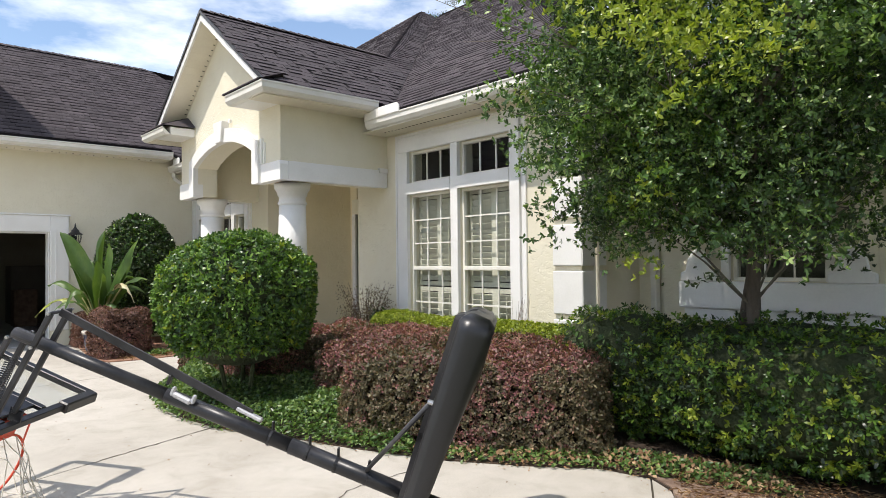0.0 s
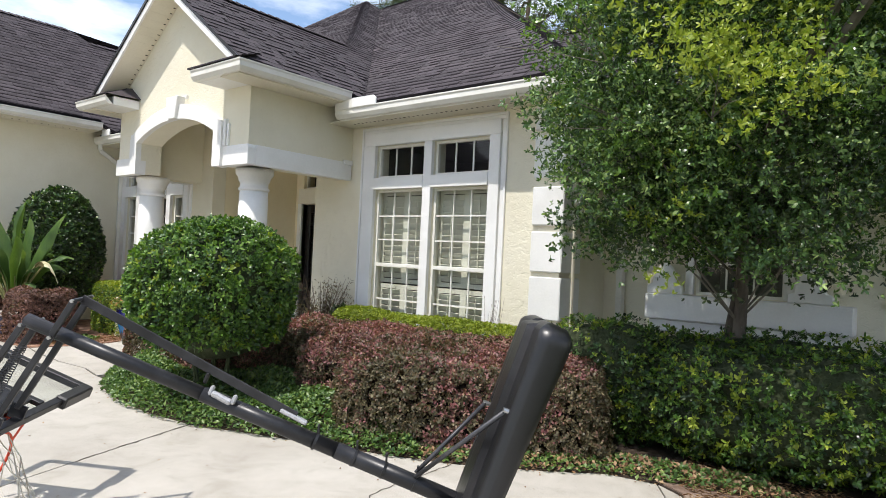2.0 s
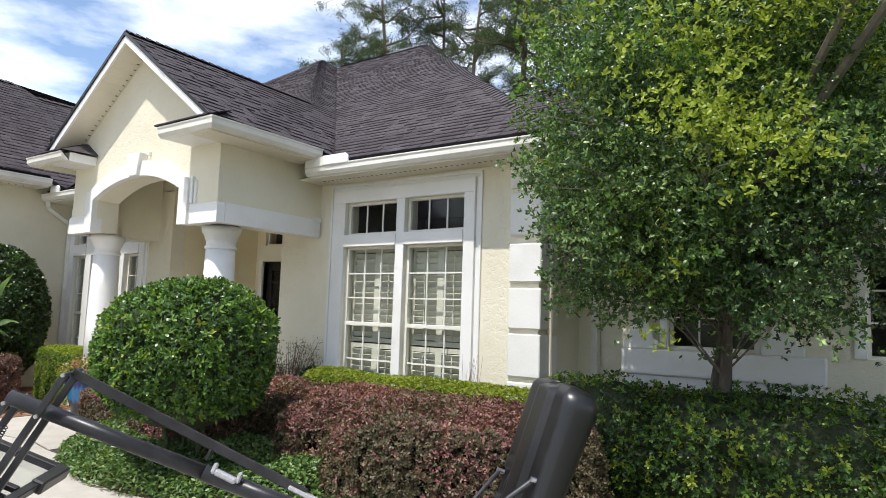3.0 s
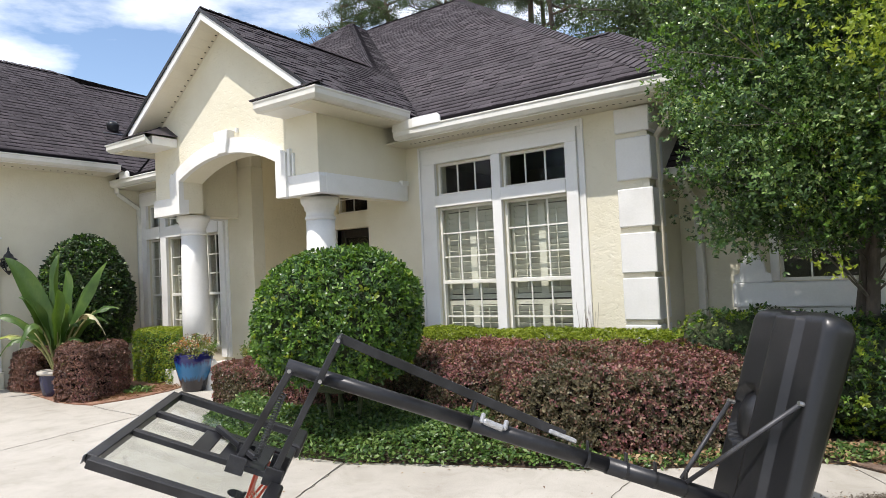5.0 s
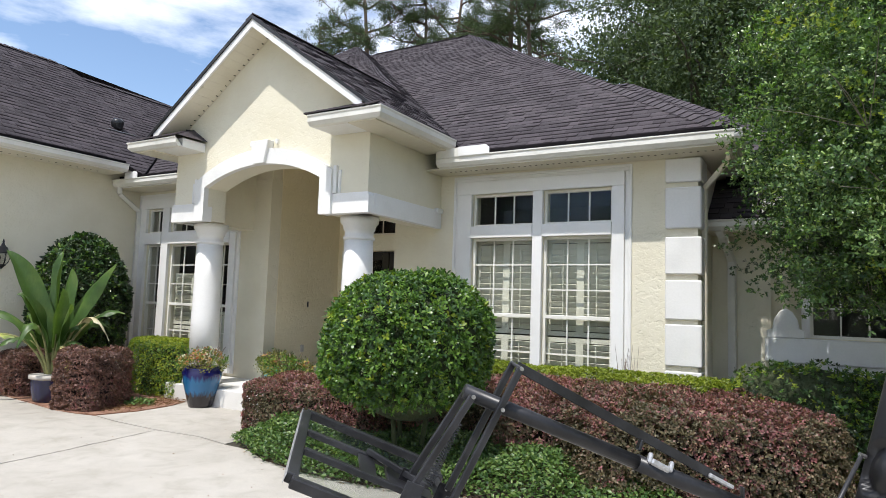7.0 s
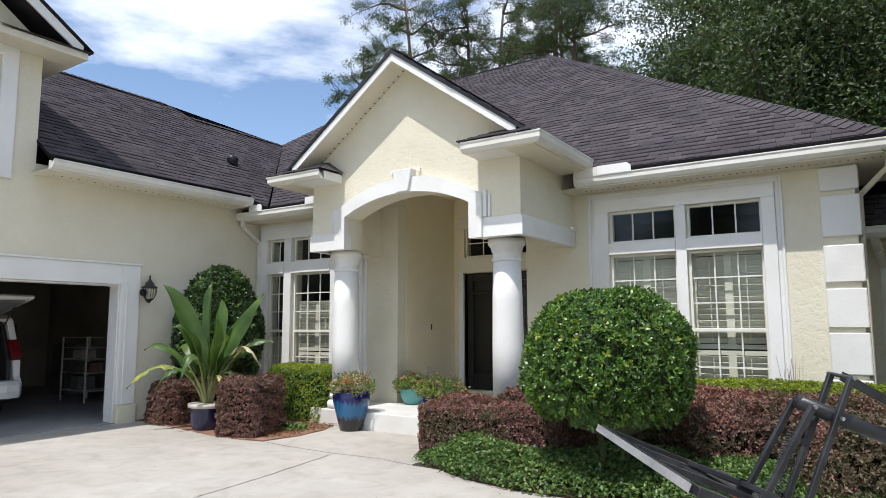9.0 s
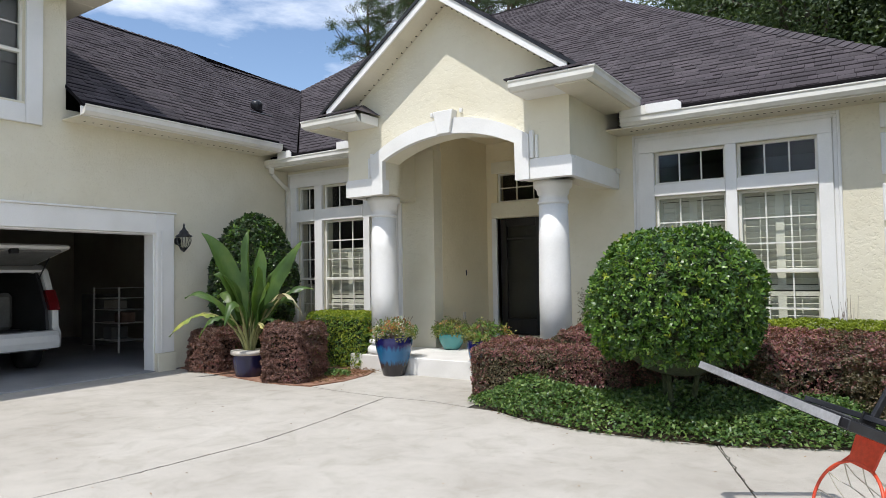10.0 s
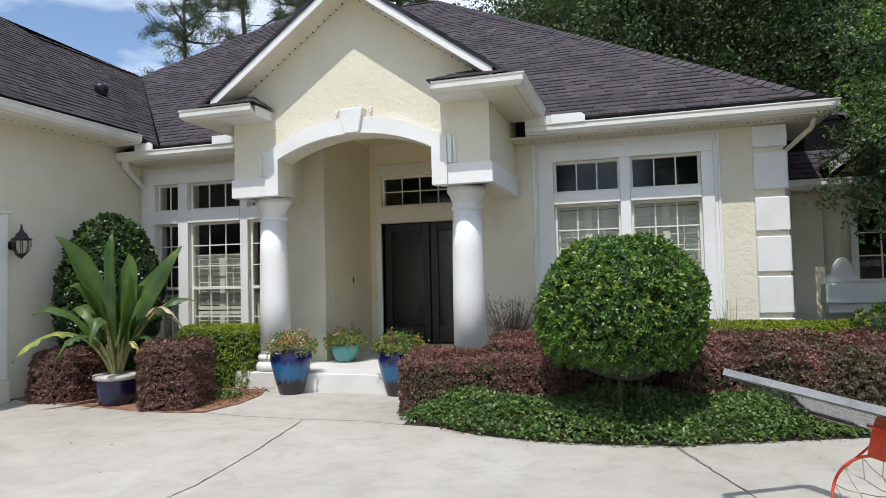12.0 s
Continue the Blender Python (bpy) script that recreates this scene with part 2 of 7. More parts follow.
G1 = leaf_material("glossy_green_leaf", ((0.0, (0.036, 0.083, 0.017)), (0.35, (0.070, 0.151, 0.025)), (0.7, (0.115, 0.220, 0.034)), (1.0, (0.200, 0.312, 0.058))), 0.33, 0.30)
G2 = leaf_material("deep_green_leaf", ((0.0, (0.023, 0.056, 0.018)), (0.45, (0.046, 0.099, 0.030)), (0.85, (0.076, 0.143, 0.043)), (1.0, (0.158, 0.235, 0.053))), 0.33, 0.26)
G3 = leaf_material("lime_boxwood_leaf", ((0.0, (0.12, 0.17, 0.014)), (0.5, (0.22, 0.28, 0.020)), (1.0, (0.34, 0.38, 0.04))), 0.45, 0.3)
G4 = leaf_material("ground_cover_leaf", ((0.0, (0.042, 0.088, 0.024)), (0.5, (0.095, 0.175, 0.045)), (1.0, (0.21, 0.29, 0.09))), 0.38, 0.28)
G5 = leaf_material("oak_leaf", ((0.0, (0.042, 0.068, 0.034)), (0.5, (0.070, 0.105, 0.050)), (1.0, (0.12, 0.16, 0.075))), 0.5, 0.3)
G6 = leaf_material("pine_needles", ((0.0, (0.045, 0.070, 0.038)), (0.5, (0.075, 0.11, 0.058)), (1.0, (0.12, 0.16, 0.085))), 0.55, 0.3)
G7 = leaf_material("dark_shrub_leaf", ((0.0, (0.016, 0.029, 0.012)), (0.6, (0.030, 0.051, 0.020)), (1.0, (0.064, 0.093, 0.034))), 0.3, 0.2)
GY = leaf_material("young_yellow_green_leaf", ((0.0, (0.155, 0.220, 0.023)), (0.5, (0.247, 0.320, 0.036)), (1.0, (0.351, 0.400, 0.059))), 0.38, 0.35)
P1 = leaf_material("purple_fringe_leaf", ((0.0, (0.075, 0.050, 0.040)), (0.25, (0.14, 0.078, 0.064)), (0.5, (0.225, 0.092, 0.098)), (0.75, (0.31, 0.120, 0.135)), (0.9, (0.29, 0.22, 0.13)), (1.0, (0.40, 0.18, 0.19))), 0.5, 0.28)
P2 = leaf_material("bronze_green_leaf", ((0.0, (0.050, 0.046, 0.026)), (0.4, (0.095, 0.084, 0.046)), (0.75, (0.145, 0.122, 0.070)), (0.9, (0.18, 0.100, 0.08)), (1.0, (0.24, 0.21, 0.13))), 0.5, 0.25)
P3 = leaf_material("dark_plum_leaf", ((0.0, (0.085, 0.050, 0.042)), (0.5, (0.165, 0.088, 0.076)), (1.0, (0.28, 0.15, 0.125))), 0.5, 0.25)
GT = leaf_material("tree_leaf", ((0.0, (0.030, 0.062, 0.020)), (0.45, (0.075, 0.138, 0.045)), (0.75, (0.150, 0.250, 0.078)), (1.0, (0.340, 0.435, 0.165))), 0.27, 0.24)
STRAW = leaf_material("dry_litter", ((0.0, (0.13, 0.065, 0.038)), (0.5, (0.27, 0.155, 0.085)), (1.0, (0.44, 0.31, 0.19))), 0.9, 0.1)
FLO = leaf_material("mixed_petals", ((0.0, (0.42, 0.10, 0.04)), (0.3, (0.50, 0.17, 0.07)), (0.5, (0.52, 0.36, 0.10)), (0.7, (0.42, 0.22, 0.10)), (0.85, (0.36, 0.04, 0.10)), (1.0, (0.55, 0.44, 0.20))), 0.6, 0.3)
WHITEP = leaf_material("white_petals", ((0.0, (0.70, 0.70, 0.62)), (1.0, (0.82, 0.82, 0.76))), 0.6, 0.3)
YG = leaf_material("variegated_leaf", ((0.0, (0.10, 0.13, 0.03)), (0.5, (0.20, 0.21, 0.05)), (1.0, (0.36, 0.33, 0.10))), 0.5, 0.3)

# clear glass: a gloss driven by Fresnel over a see-through pane
m = bpy.data.materials.new("window_glass")
m.use_nodes = True
t = m.node_tree
t.nodes.clear()
lw = t.nodes.new("ShaderNodeLayerWeight")
lw.inputs["Blend"].default_value = 0.5
pw = t.nodes.new("ShaderNodeMath")
pw.operation, pw.inputs[1].default_value = "POWER", 4.5
t.links.new(lw.outputs["Facing"], pw.inputs[0])
fz = t.nodes.new("ShaderNodeMath")
fz.operation, fz.inputs[1].default_value, fz.inputs[2].default_value = "MULTIPLY_ADD", 0.55, 0.017
t.links.new(pw.outputs[0], fz.inputs[0])
gl = t.nodes.new("ShaderNodeBsdfGlossy")
gl.inputs["Roughness"].default_value = 0.01
gl.inputs["Color"].default_value = (0.9, 0.95, 1, 1)
tr = t.nodes.new("ShaderNodeBsdfTransparent")
tr.inputs["Color"].default_value = (0.92, 0.93, 0.92, 1)
ms = t.nodes.new("ShaderNodeMixShader")
t.links.new(fz.outputs[0], ms.inputs[0])
t.links.new(tr.outputs[0], ms.inputs[1])
t.links.new(gl.outputs[0], ms.inputs[2])
om = t.nodes.new("ShaderNodeOutputMaterial")
t.links.new(ms.outputs[0], om.inputs["Surface"])
M["glass"] = m
m = m.copy()
m.name = "clear_acrylic"
m.node_tree.nodes["Transparent BSDF"].inputs["Color"].default_value = (0.90, 0.92, 0.91, 1)
M["acrylic"] = m


def glaze(name, top, mid, low, split1, split2, rough=0.14):
    """Glazed pottery whose colours run in drips from the rim."""
    m, t, b = material(name, rough, 0, 0.6)
    c = t.nodes.new("ShaderNodeTexCoord")
    sep = t.nodes.new("ShaderNodeSeparateXYZ")
    t.links.new(c.outputs["Generated"], sep.inputs[0])
    n = noise_fac(t, 26, 3, 0.6, (1, 1, 0.12))
    a = t.nodes.new("ShaderNodeMath")
    a.operation, a.inputs[1].default_value = "MULTIPLY_ADD", 0.34
    t.links.new(n, a.inputs[0])
    t.links.new(sep.outputs["Z"], a.inputs[2])
    col = ramp(t, a.outputs[0], ((split1 + 0.10, low), (split1 + 0.22, mid), (split2 + 0.12, mid), (split2 + 0.24, top)))
    t.links.new(col, b.inputs["Base Color"])
    bump(t, b, noise_fac(t, 30, 3), 0.12, 0.004)
    return m


M["blue_pot"] = glaze("blue_drip_glaze", (0.010, 0.011, 0.085), (0.018, 0.12, 0.26), (0.022, 0.019, 0.022), 0.36, 0.74)
M["teal_pot"] = glaze("teal_glaze", (0.06, 0.30, 0.31), (0.085, 0.31, 0.30), (0.10, 0.28, 0.26), 0.2, 0.8)
M["navy_pot"] = glaze("navy_glaze", (0.018, 0.018, 0.07), (0.016, 0.017, 0.055), (0.018, 0.018, 0.04), 0.2, 0.8, 0.2)
M["pot_rim"] = two_scale("pale_worn_clay", (0.42, 0.38, 0.33), (0.52, 0.48, 0.42), (0.60, 0.56, 0.50), 50, 6, 0.7)

# ---------------- building helpers ----------------


def thing(name, at=(0, 0, 0), label="", category="", group="", kind=""):
    e = new(name)
    e.location = at
    e.empty_display_size = 0.1
    return tagged(e, label, category, group, kind)


def part(name, bm, mat, parent=None, label="", smooth=False):
    """Links a bmesh, made in world places, as one mesh under a thing or a part."""
    me = bpy.data.meshes.new(name)
    if isinstance(bm, bmesh.types.BMesh):
        bm.to_mesh(me)
        bm.free()
    else:
        bpy.data.meshes.remove(me)
        me = bm
    return place(name, me, mat, parent, label, smooth)


def place(name, me, mat, parent=None, label="", smooth=False):
    for mm in mat if isinstance(mat, (list, tuple)) else (mat,):
        if mm and len(me.materials) < (len(mat) if isinstance(mat, (list, tuple)) else 1):
            me.materials.append(mm)
    if smooth:
        me.polygons.foreach_set("use_smooth", [True] * len(me.polygons))
    ob = new(name, me)
    if parent:
        ob.parent = parent
        if parent.type == "EMPTY":
            ob.matrix_parent_inverse = Matrix.Translation(-Vector(parent.location))
    if label:
        ob["label"] = label
    return ob


def add_box(bm, x0, x1, y0, y1, z0, z1, m=None):
    vs = [bm.verts.new((x, y, z)) for x in (x0, x1) for y in (y0, y1) for z in (z0, z1)]
    if m is not None:
        for v in vs:
            v.co = m @ v.co
    for f in ((0, 1, 3, 2), (4, 6, 7, 5), (0, 4, 5, 1), (2, 3, 7, 6), (0, 2, 6, 4), (1, 5, 7, 3)):
        bm.faces.new([vs[i] for i in f])
    return vs


def box_bm(x0, x1, y0, y1, z0, z1, bev=0.0, m=None, seg=1):
    bm = bmesh.new()
    add_box(bm, min(x0, x1), max(x0, x1), min(y0, y1), max(y0, y1), min(z0, z1), max(z0, z1))
    if bev:
        bmesh.ops.bevel(bm, geom=bm.edges[:], offset=bev, segments=seg, affect="EDGES", profile=0.6)
    if m is not None:
        bm.transform(m)
    return bm


def box(name, x0, x1, y0, y1, z0, z1, mat, parent=None, bev=0.004, label=""):
    return part(name, box_bm(x0, x1, y0, y1, z0, z1, bev), mat, parent, label)


def prism(poly, d0, d1, axis="y", m=None, bev=0.0):
    """A polygon pulled between d0 and d1 along an axis; the polygon is in the other two axes, in order."""
    bm = bmesh.new()
    put = {"x": lambda a, b, d: (d, a, b), "y": lambda a, b, d: (a, d, b), "z": lambda a, b, d: (a, b, d)}[axis]
    lo = [bm.verts.new(put(a, b, d0)) for a, b in poly]
    hi = [bm.verts.new(put(a, b, d1)) for a, b in poly]
    n = len(poly)
    bm.faces.new(lo)
    bm.faces.new(hi[::-1])
    for i in range(n):
        bm.faces.new((lo[i], hi[i], hi[(i + 1) % n], lo[(i + 1) % n]))
    bmesh.ops.recalc_face_normals(bm, faces=bm.faces[:])
    if bev:
        bmesh.ops.bevel(bm, geom=bm.edges[:], offset=bev, segments=1, affect="EDGES")
    if m is not None:
        bm.transform(m)
    return bm


def lathe(profile, at, seg=28, m=None):
    """Turns (radius, height) pairs round the upright through at."""
    bm = bmesh.new()
    rings = []
    for r, z in profile:
        rings.append([bm.verts.new((at[0] + r * math.cos(2 * math.pi * k / seg), at[1] + r * math.sin(2 * math.pi * k / seg), at[2] + z)) for k in range(seg)])
    for a, b2 in zip(rings, rings[1:]):
        for k in range(seg):
            bm.faces.new((a[k], a[(k + 1) % seg], b2[(k + 1) % seg], b2[k]))
    bm.faces.new(rings[0][::-1])
    bm.faces.new(rings[-1])
    if m is not None:
        bm.transform(m)
    return bm


def tube(points, radius, seg=8, caps=True, bm=None, flat=1.0):
    """A round bar along a line of points; radius may be one number or one for each point."""
    bm = bm or bmesh.new()
    pts = [Vector(p) for p in points]
    rad = radius if isinstance(radius, (list, tuple)) else [radius] * len(pts)
    rings, up = [], None
    for i, p in enumerate(pts):
        d = (pts[min(i + 1, len(pts) - 1)] - pts[max(i - 1, 0)]).normalized()
        if up is None:
            up = Vector((0, 0, 1)) if abs(d.z) < 0.9 else Vector((1, 0, 0))
        a = d.cross(up).normalized()
        b2 = a.cross(d).normalized()
        up = b2
        rings.append([bm.verts.new(p + rad[i] * (math.cos(2 * math.pi * k / seg) * a + flat * math.sin(2 * math.pi * k / seg) * b2)) for k in range(seg)])
    for a, b2 in zip(rings, rings[1:]):
        for k in range(seg):
            bm.faces.new((a[k], a[(k + 1) % seg], b2[(k + 1) % seg], b2[k]))
    if caps:
        bm.faces.new(rings[0][::-1])
        bm.faces.new(rings[-1])
    return bm


def bar(p, q, w, h, up=(0, 0, 1), bev=0.0):
    """A square bar from p to q, w wide and h high."""
    p, q = Vector(p), Vector(q)
    d = (q - p).normalized()
    a = d.cross(Vector(up)).normalized()
    b2 = a.cross(d)
    m = Matrix((a, d, b2)).transposed().to_4x4()
    m.translation = p
    return box_bm(-w / 2, w / 2, 0, (q - p).length, -h / 2, h / 2, bev, m)


def mesh_arrays(name, verts, faces):
    """A mesh from arrays: verts (n, 3), faces (m, k) all of k corners."""
    me = bpy.data.meshes.new(name)
    verts, faces = np.asarray(verts, np.float32), np.asarray(faces, np.int32)
    k = faces.shape[1]
    me.vertices.add(len(verts))
    me.vertices.foreach_set("co", verts.ravel())
    me.loops.add(faces.size)
    me.loops.foreach_set("vertex_index", faces.ravel())
    me.polygons.add(len(faces))
    me.polygons.foreach_set("loop_start", np.arange(0, faces.size, k, dtype=np.int32))
    me.update(calc_edges=True)
    me.validate()
    return me


def unit(a):
    return a / np.maximum(np.linalg.norm(a, axis=-1, keepdims=True), 1e-9)


def leaf_mesh(name, at, out, size, rng, width=0.5, loose=0.8, curl=0.12, droop=0.0):
    """One folded leaf of two faces at each place, facing out from the plant."""
    n = len(at)
    nrm = unit(out + loose * rng.normal(size=(n, 3)) + np.array([0, 0, 0.25]))
    way = rng.normal(size=(n, 3)) + 0.5 * out + np.array([0, 0, -droop])
    way = unit(way - (way * nrm).sum(1, keepdims=True) * nrm)
    side = np.cross(nrm, way)
    s = size * rng.uniform(0.65, 1.3, (n, 1))
    v = np.stack([at, at + s * (0.5 * way + width * 0.5 * side + curl * nrm), at + s * way, at + s * (0.5 * way - width * 0.5 * side + curl * nrm)], 1)
    i = 4 * np.arange(n)[:, None]
    f = np.concatenate([i + np.array([[0, 1, 2]]), i + np.array([[0, 2, 3]])], 1).reshape(-1, 3)
    return mesh_arrays(name, v.reshape(-1, 3), f)


def sprig_mesh(name, at, out, size, rng, width=0.45, per=5, loose=0.5, lift=0.7, curl=0.10):
    """Small whorls of blunt leaves at twig tips: per leaves round each place, opening outwards."""
    n = len(at)
    ax = unit(out + loose * rng.normal(size=(n, 3)) + np.array([0, 0, 0.35]))
    e1 = unit(np.cross(ax, rng.normal(size=(n, 3))))
    e2 = np.cross(ax, e1)
    sz = size * rng.uniform(0.75, 1.2, n)
    V = []
    for k in range(per):
        a = 2 * math.pi * k / per + rng.normal(size=n) * 0.3
        way = unit(np.cos(a)[:, None] * e1 + np.sin(a)[:, None] * e2 + (lift * rng.uniform(0.2, 1.5, n))[:, None] * ax)
        nrm = unit(ax - (ax * way).sum(1, keepdims=True) * way + 0.15 * rng.normal(size=(n, 3)))
        side = np.cross(nrm, way)
        s = (sz * rng.uniform(0.7, 1.15, n))[:, None]
        b0 = at - ax * s * rng.uniform(0.0, 0.6, (n, 1))
        V.append(np.stack([b0] + [b0 + s * (f * way + g * width * side + c * curl * nrm) for f, g, c in ((0.38, 0.46, 0.8), (0.78, 0.40, 0.8), (1.0, 0.0, 0.0), (0.78, -0.40, 0.8), (0.38, -0.46, 0.8))], 1))
    v = np.concatenate(V)
    i = 6 * np.arange(len(v))[:, None]
    f = np.concatenate([i + np.array([k]) for k in ([0, 1, 5], [1, 2, 4], [1, 4, 5], [2, 3, 4])], 1).reshape(-1, 3)
    return mesh_arrays(name, v.reshape(-1, 3), f)


def lump(u, rng_seed, amount, scale):
    """Smooth bumps over directions or places u, from a few waves."""
    r = np.random.default_rng(rng_seed)
    out = np.zeros(len(u))
    for k in range(7):
        w = r.normal(size=3) * scale * (1 + 0.6 * k)
        out += np.sin(u @ w + r.uniform(0, 6.3)) / (1 + 0.7 * k)
    return amount * out / 2.2


def ball_points(n, centre, radii, rng, power=2.0, bumps=0.05, seed=3, depth=0.12, zmin=-1.0):
    """Places and outward ways on a lumpy, squarish ball."""
    d = unit(rng.normal(size=(int(n * 1.6), 3)))
    d = d[d[:, 2] > zmin][:n]
    r = (np.abs(d) ** power).sum(1) ** (-1 / power)
    r = r * (1 + lump(d, seed, bumps, 2.2)) * (1 - depth * rng.random(len(d)) ** 2)
    p = d * r[:, None]
    out = unit(np.sign(d) * np.abs(p) ** (power - 1) / np.array(radii))
    return np.array(centre) + p * np.array(radii), out


def ball_core(centre, radii, power=2.0, bumps=0.05, seed=3, shrink=0.86, sub=4, zmin=-1.0):
    bm = bmesh.new()
    bmesh.ops.create_icosphere(bm, subdivisions=sub, radius=1)
    d = unit(np.array([v.co[:] for v in bm.verts]))
    d[:, 2] = np.maximum(d[:, 2], zmin)
    r = (np.abs(d) ** power).sum(1) ** (-1 / power) * (1 + lump(d, seed, bumps, 2.2)) * shrink
    p = np.array(centre) + d * r[:, None] * np.array(radii)
    for v, q in zip(bm.verts, p):
        v.co = q
    return bm


def shrub(name, centre, radii, leaf, mats, count, power, rng, label, category="shrub", group="", width=0.5, bumps=0.05, seed=3, depth=0.14, core="core", zmin=-1.0, loose=0.8, shares=None, trunk=False, rot=0.0, shrink=0.86, per=0):
    """A clipped or loose plant: a dark core for the shaded inner twigs, and several sorts of leaves."""
    e = thing(name, (centre[0], centre[1], 0), label, category, group)
    turn = Matrix.Translation(Vector(centre)) @ Matrix.Rotation(rot, 4, "Z") @ Matrix.Translation(-Vector(centre))
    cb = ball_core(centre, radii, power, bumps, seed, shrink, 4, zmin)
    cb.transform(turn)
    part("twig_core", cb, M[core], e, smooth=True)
    tm = np.array(turn.to_3x3())
    for k, (mt, share) in enumerate(zip(mats, shares or [1 / len(mats)] * len(mats))):
        at, out = ball_points(int(count * share), centre, radii, rng, power, bumps, seed, depth, zmin)
        at, out = (at - np.array(centre)) @ tm.T + np.array(centre), out @ tm.T
        if per:
            me = sprig_mesh(name + "_leaves", at[::per], out[::per], leaf, rng, width, per, loose)
        else:
            me = leaf_mesh(name + "_leaves", at, out, leaf, rng, width, loose)
        tagged(part("foliage", me, mt, e), kind="stuff")
    if trunk:
        for k in range(3):
            a = 2.1 * k + 0.4
            # stems in the dark core tone, as if in shade
            part("stem", tube([(centre[0] + 0.10 * math.cos(a), centre[1] + 0.10 * math.sin(a), 0.0), (centre[0] + 0.16 * math.cos(a), centre[1] + 0.16 * math.sin(a), 0.35), (centre[0] + 0.2 * math.cos(a), centre[1] + 0.2 * math.sin(a), 0.6)], [0.028, 0.025, 0.02]), M["core"], e)
    return e

# ---------------- ground ----------------
bm = bmesh.new()
gx = [-600, -120, -40, -22, 8, 30, 120, 600]
gy = [-600, -120, -40, -16, 20, 60, 140, 600]
vv = [[bm.verts.new((x, y, -0.05)) for y in gy] for x in gx]
for i in range(len(gx) - 1):
    for j in range(len(gy) - 1):
        bm.faces.new((vv[i][j], vv[i + 1][j], vv[i + 1][j + 1], vv[i][j + 1]))
tagged(part("ground", bm, M["lawn"]), "short green lawn reaching to the far trees", "ground", kind="structure")

# the edge where the drive meets the planting beds, from the garage to the lawn
EDGE_A = [(-14.62, 3.12), (-13.9, 2.99), (-12.9, 2.87), (-12.2, 2.77), (-11.75, 2.80), (-11.42, 2.9), (-11.30, 3.4), (-11.36, 3.95), (-11.6, 4.5)]
EDGE_B = [(-9.15, 4.5), (-9.1, 3.55), (-8.95, 3.05), (-8.55, 2.72), (-8.1, 2.5), (-7.46, 2.38), (-6.9, 2.38), (-6.32, 2.46), (-5.6, 2.74), (-4.84, 3.0), (-4.1, 3.32), (-3.56, 3.68), (-3.15, 4.02), (-2.8, 4.1), (-2.57, 3.97), (-2.38, 3.73), (-2.02, 3.18)]
LAWN_EDGE = [(-1.6, 2.45), (-1.15, 1.5), (-0.75, 0.4), (-0.35, -1.6), (0.0, -6.0), (0.1, -14.0)]


def sheet(poly, z0, z1, bev=0.0):
    bm = bmesh.new()
    lo = [bm.verts.new((x, y, z0)) for x, y in poly]
    hi = [bm.verts.new((x, y, z1)) for x, y in poly]
    top = bm.faces.new(hi)
    n = len(poly)
    for i in range(n):
        bm.faces.new((lo[i], lo[(i + 1) % n], hi[(i + 1) % n], hi[i]))
    bmesh.ops.recalc_face_normals(bm, faces=bm.faces[:])
    bmesh.ops.triangulate(bm, faces=[f for f in bm.faces if len(f.verts) > 4])
    return bm


drive = part("driveway", sheet([(-14.5, -14)] + EDGE_A + EDGE_B + LAWN_EDGE, -0.14, -0.012), M["joint"])
tagged(drive, "broad pale concrete driveway with control joints and hairline cracks", "driveway", kind="structure")
g = 0.006
# slabs between the joints; the last one is the walk to the porch
JA = [(-6.33, 2.44), (-5.77, 0.98), (-5.3, -0.15), (-0.9, -10.7), (0.05, -12.98)]
JB = [(-10.08, 2.77), (-9.86, 1.5), (-9.76, 0.6), (-9.86, -0.6), (-9.97, -1.4), (-10.2, -5.0), (-10.4, -14.0)]
slabs = [
    [(-14.56, 3.1)] + EDGE_A[1:4] + [(-11.75, 2.795), (-11.4, 2.86), (-10.9, 2.79), (-10.09, 2.765)] + [(x - g, y) for x, y in JB] + [(-14.56, -14.0)],
    [(x + g, y) for x, y in JB[::-1]] + [(-10.07, 2.765), (-9.43, 2.82), (-8.95, 2.74), (-8.55, 2.72), (-8.1, 2.5), (-7.46, 2.38), (-6.9, 2.38), (-6.345, 2.445)] + [(x - g, y) for x, y in JA] + [(0.0, -14.0)],
    [(-6.315, 2.455), (-5.6, 2.74), (-4.84, 3.0), (-4.1, 3.32), (-3.56, 3.68), (-3.15, 4.02), (-2.79, 4.085), (-2.43, 3.52), (-1.55, 2.1), (-0.95, 0.9), (-0.55, -0.8)] + [(0.06, -12.4)] + [(x + g, y) for x, y in JA[::-1][1:]],
    [(-2.775, 4.085), (-2.57, 3.97), (-2.38, 3.73), (-2.02, 3.18), (-1.6, 2.45), (-1.15, 1.5), (-0.75, 0.4), (-0.53, -0.6), (-0.94, 0.92), (-1.535, 2.11), (-2.415, 3.525)],
    [(-11.41, 2.885), (-11.30, 3.4), (-11.36, 3.95), (-11.6, 4.5), (-9.15, 4.5), (-9.1, 3.55), (-8.95, 3.05), (-8.93, 2.765), (-9.43, 2.85), (-10.08, 2.795), (-10.9, 2.82)],
]
for s in slabs:
    part("slab", sheet(s, -0.10, 0.0), M["concrete"], drive)


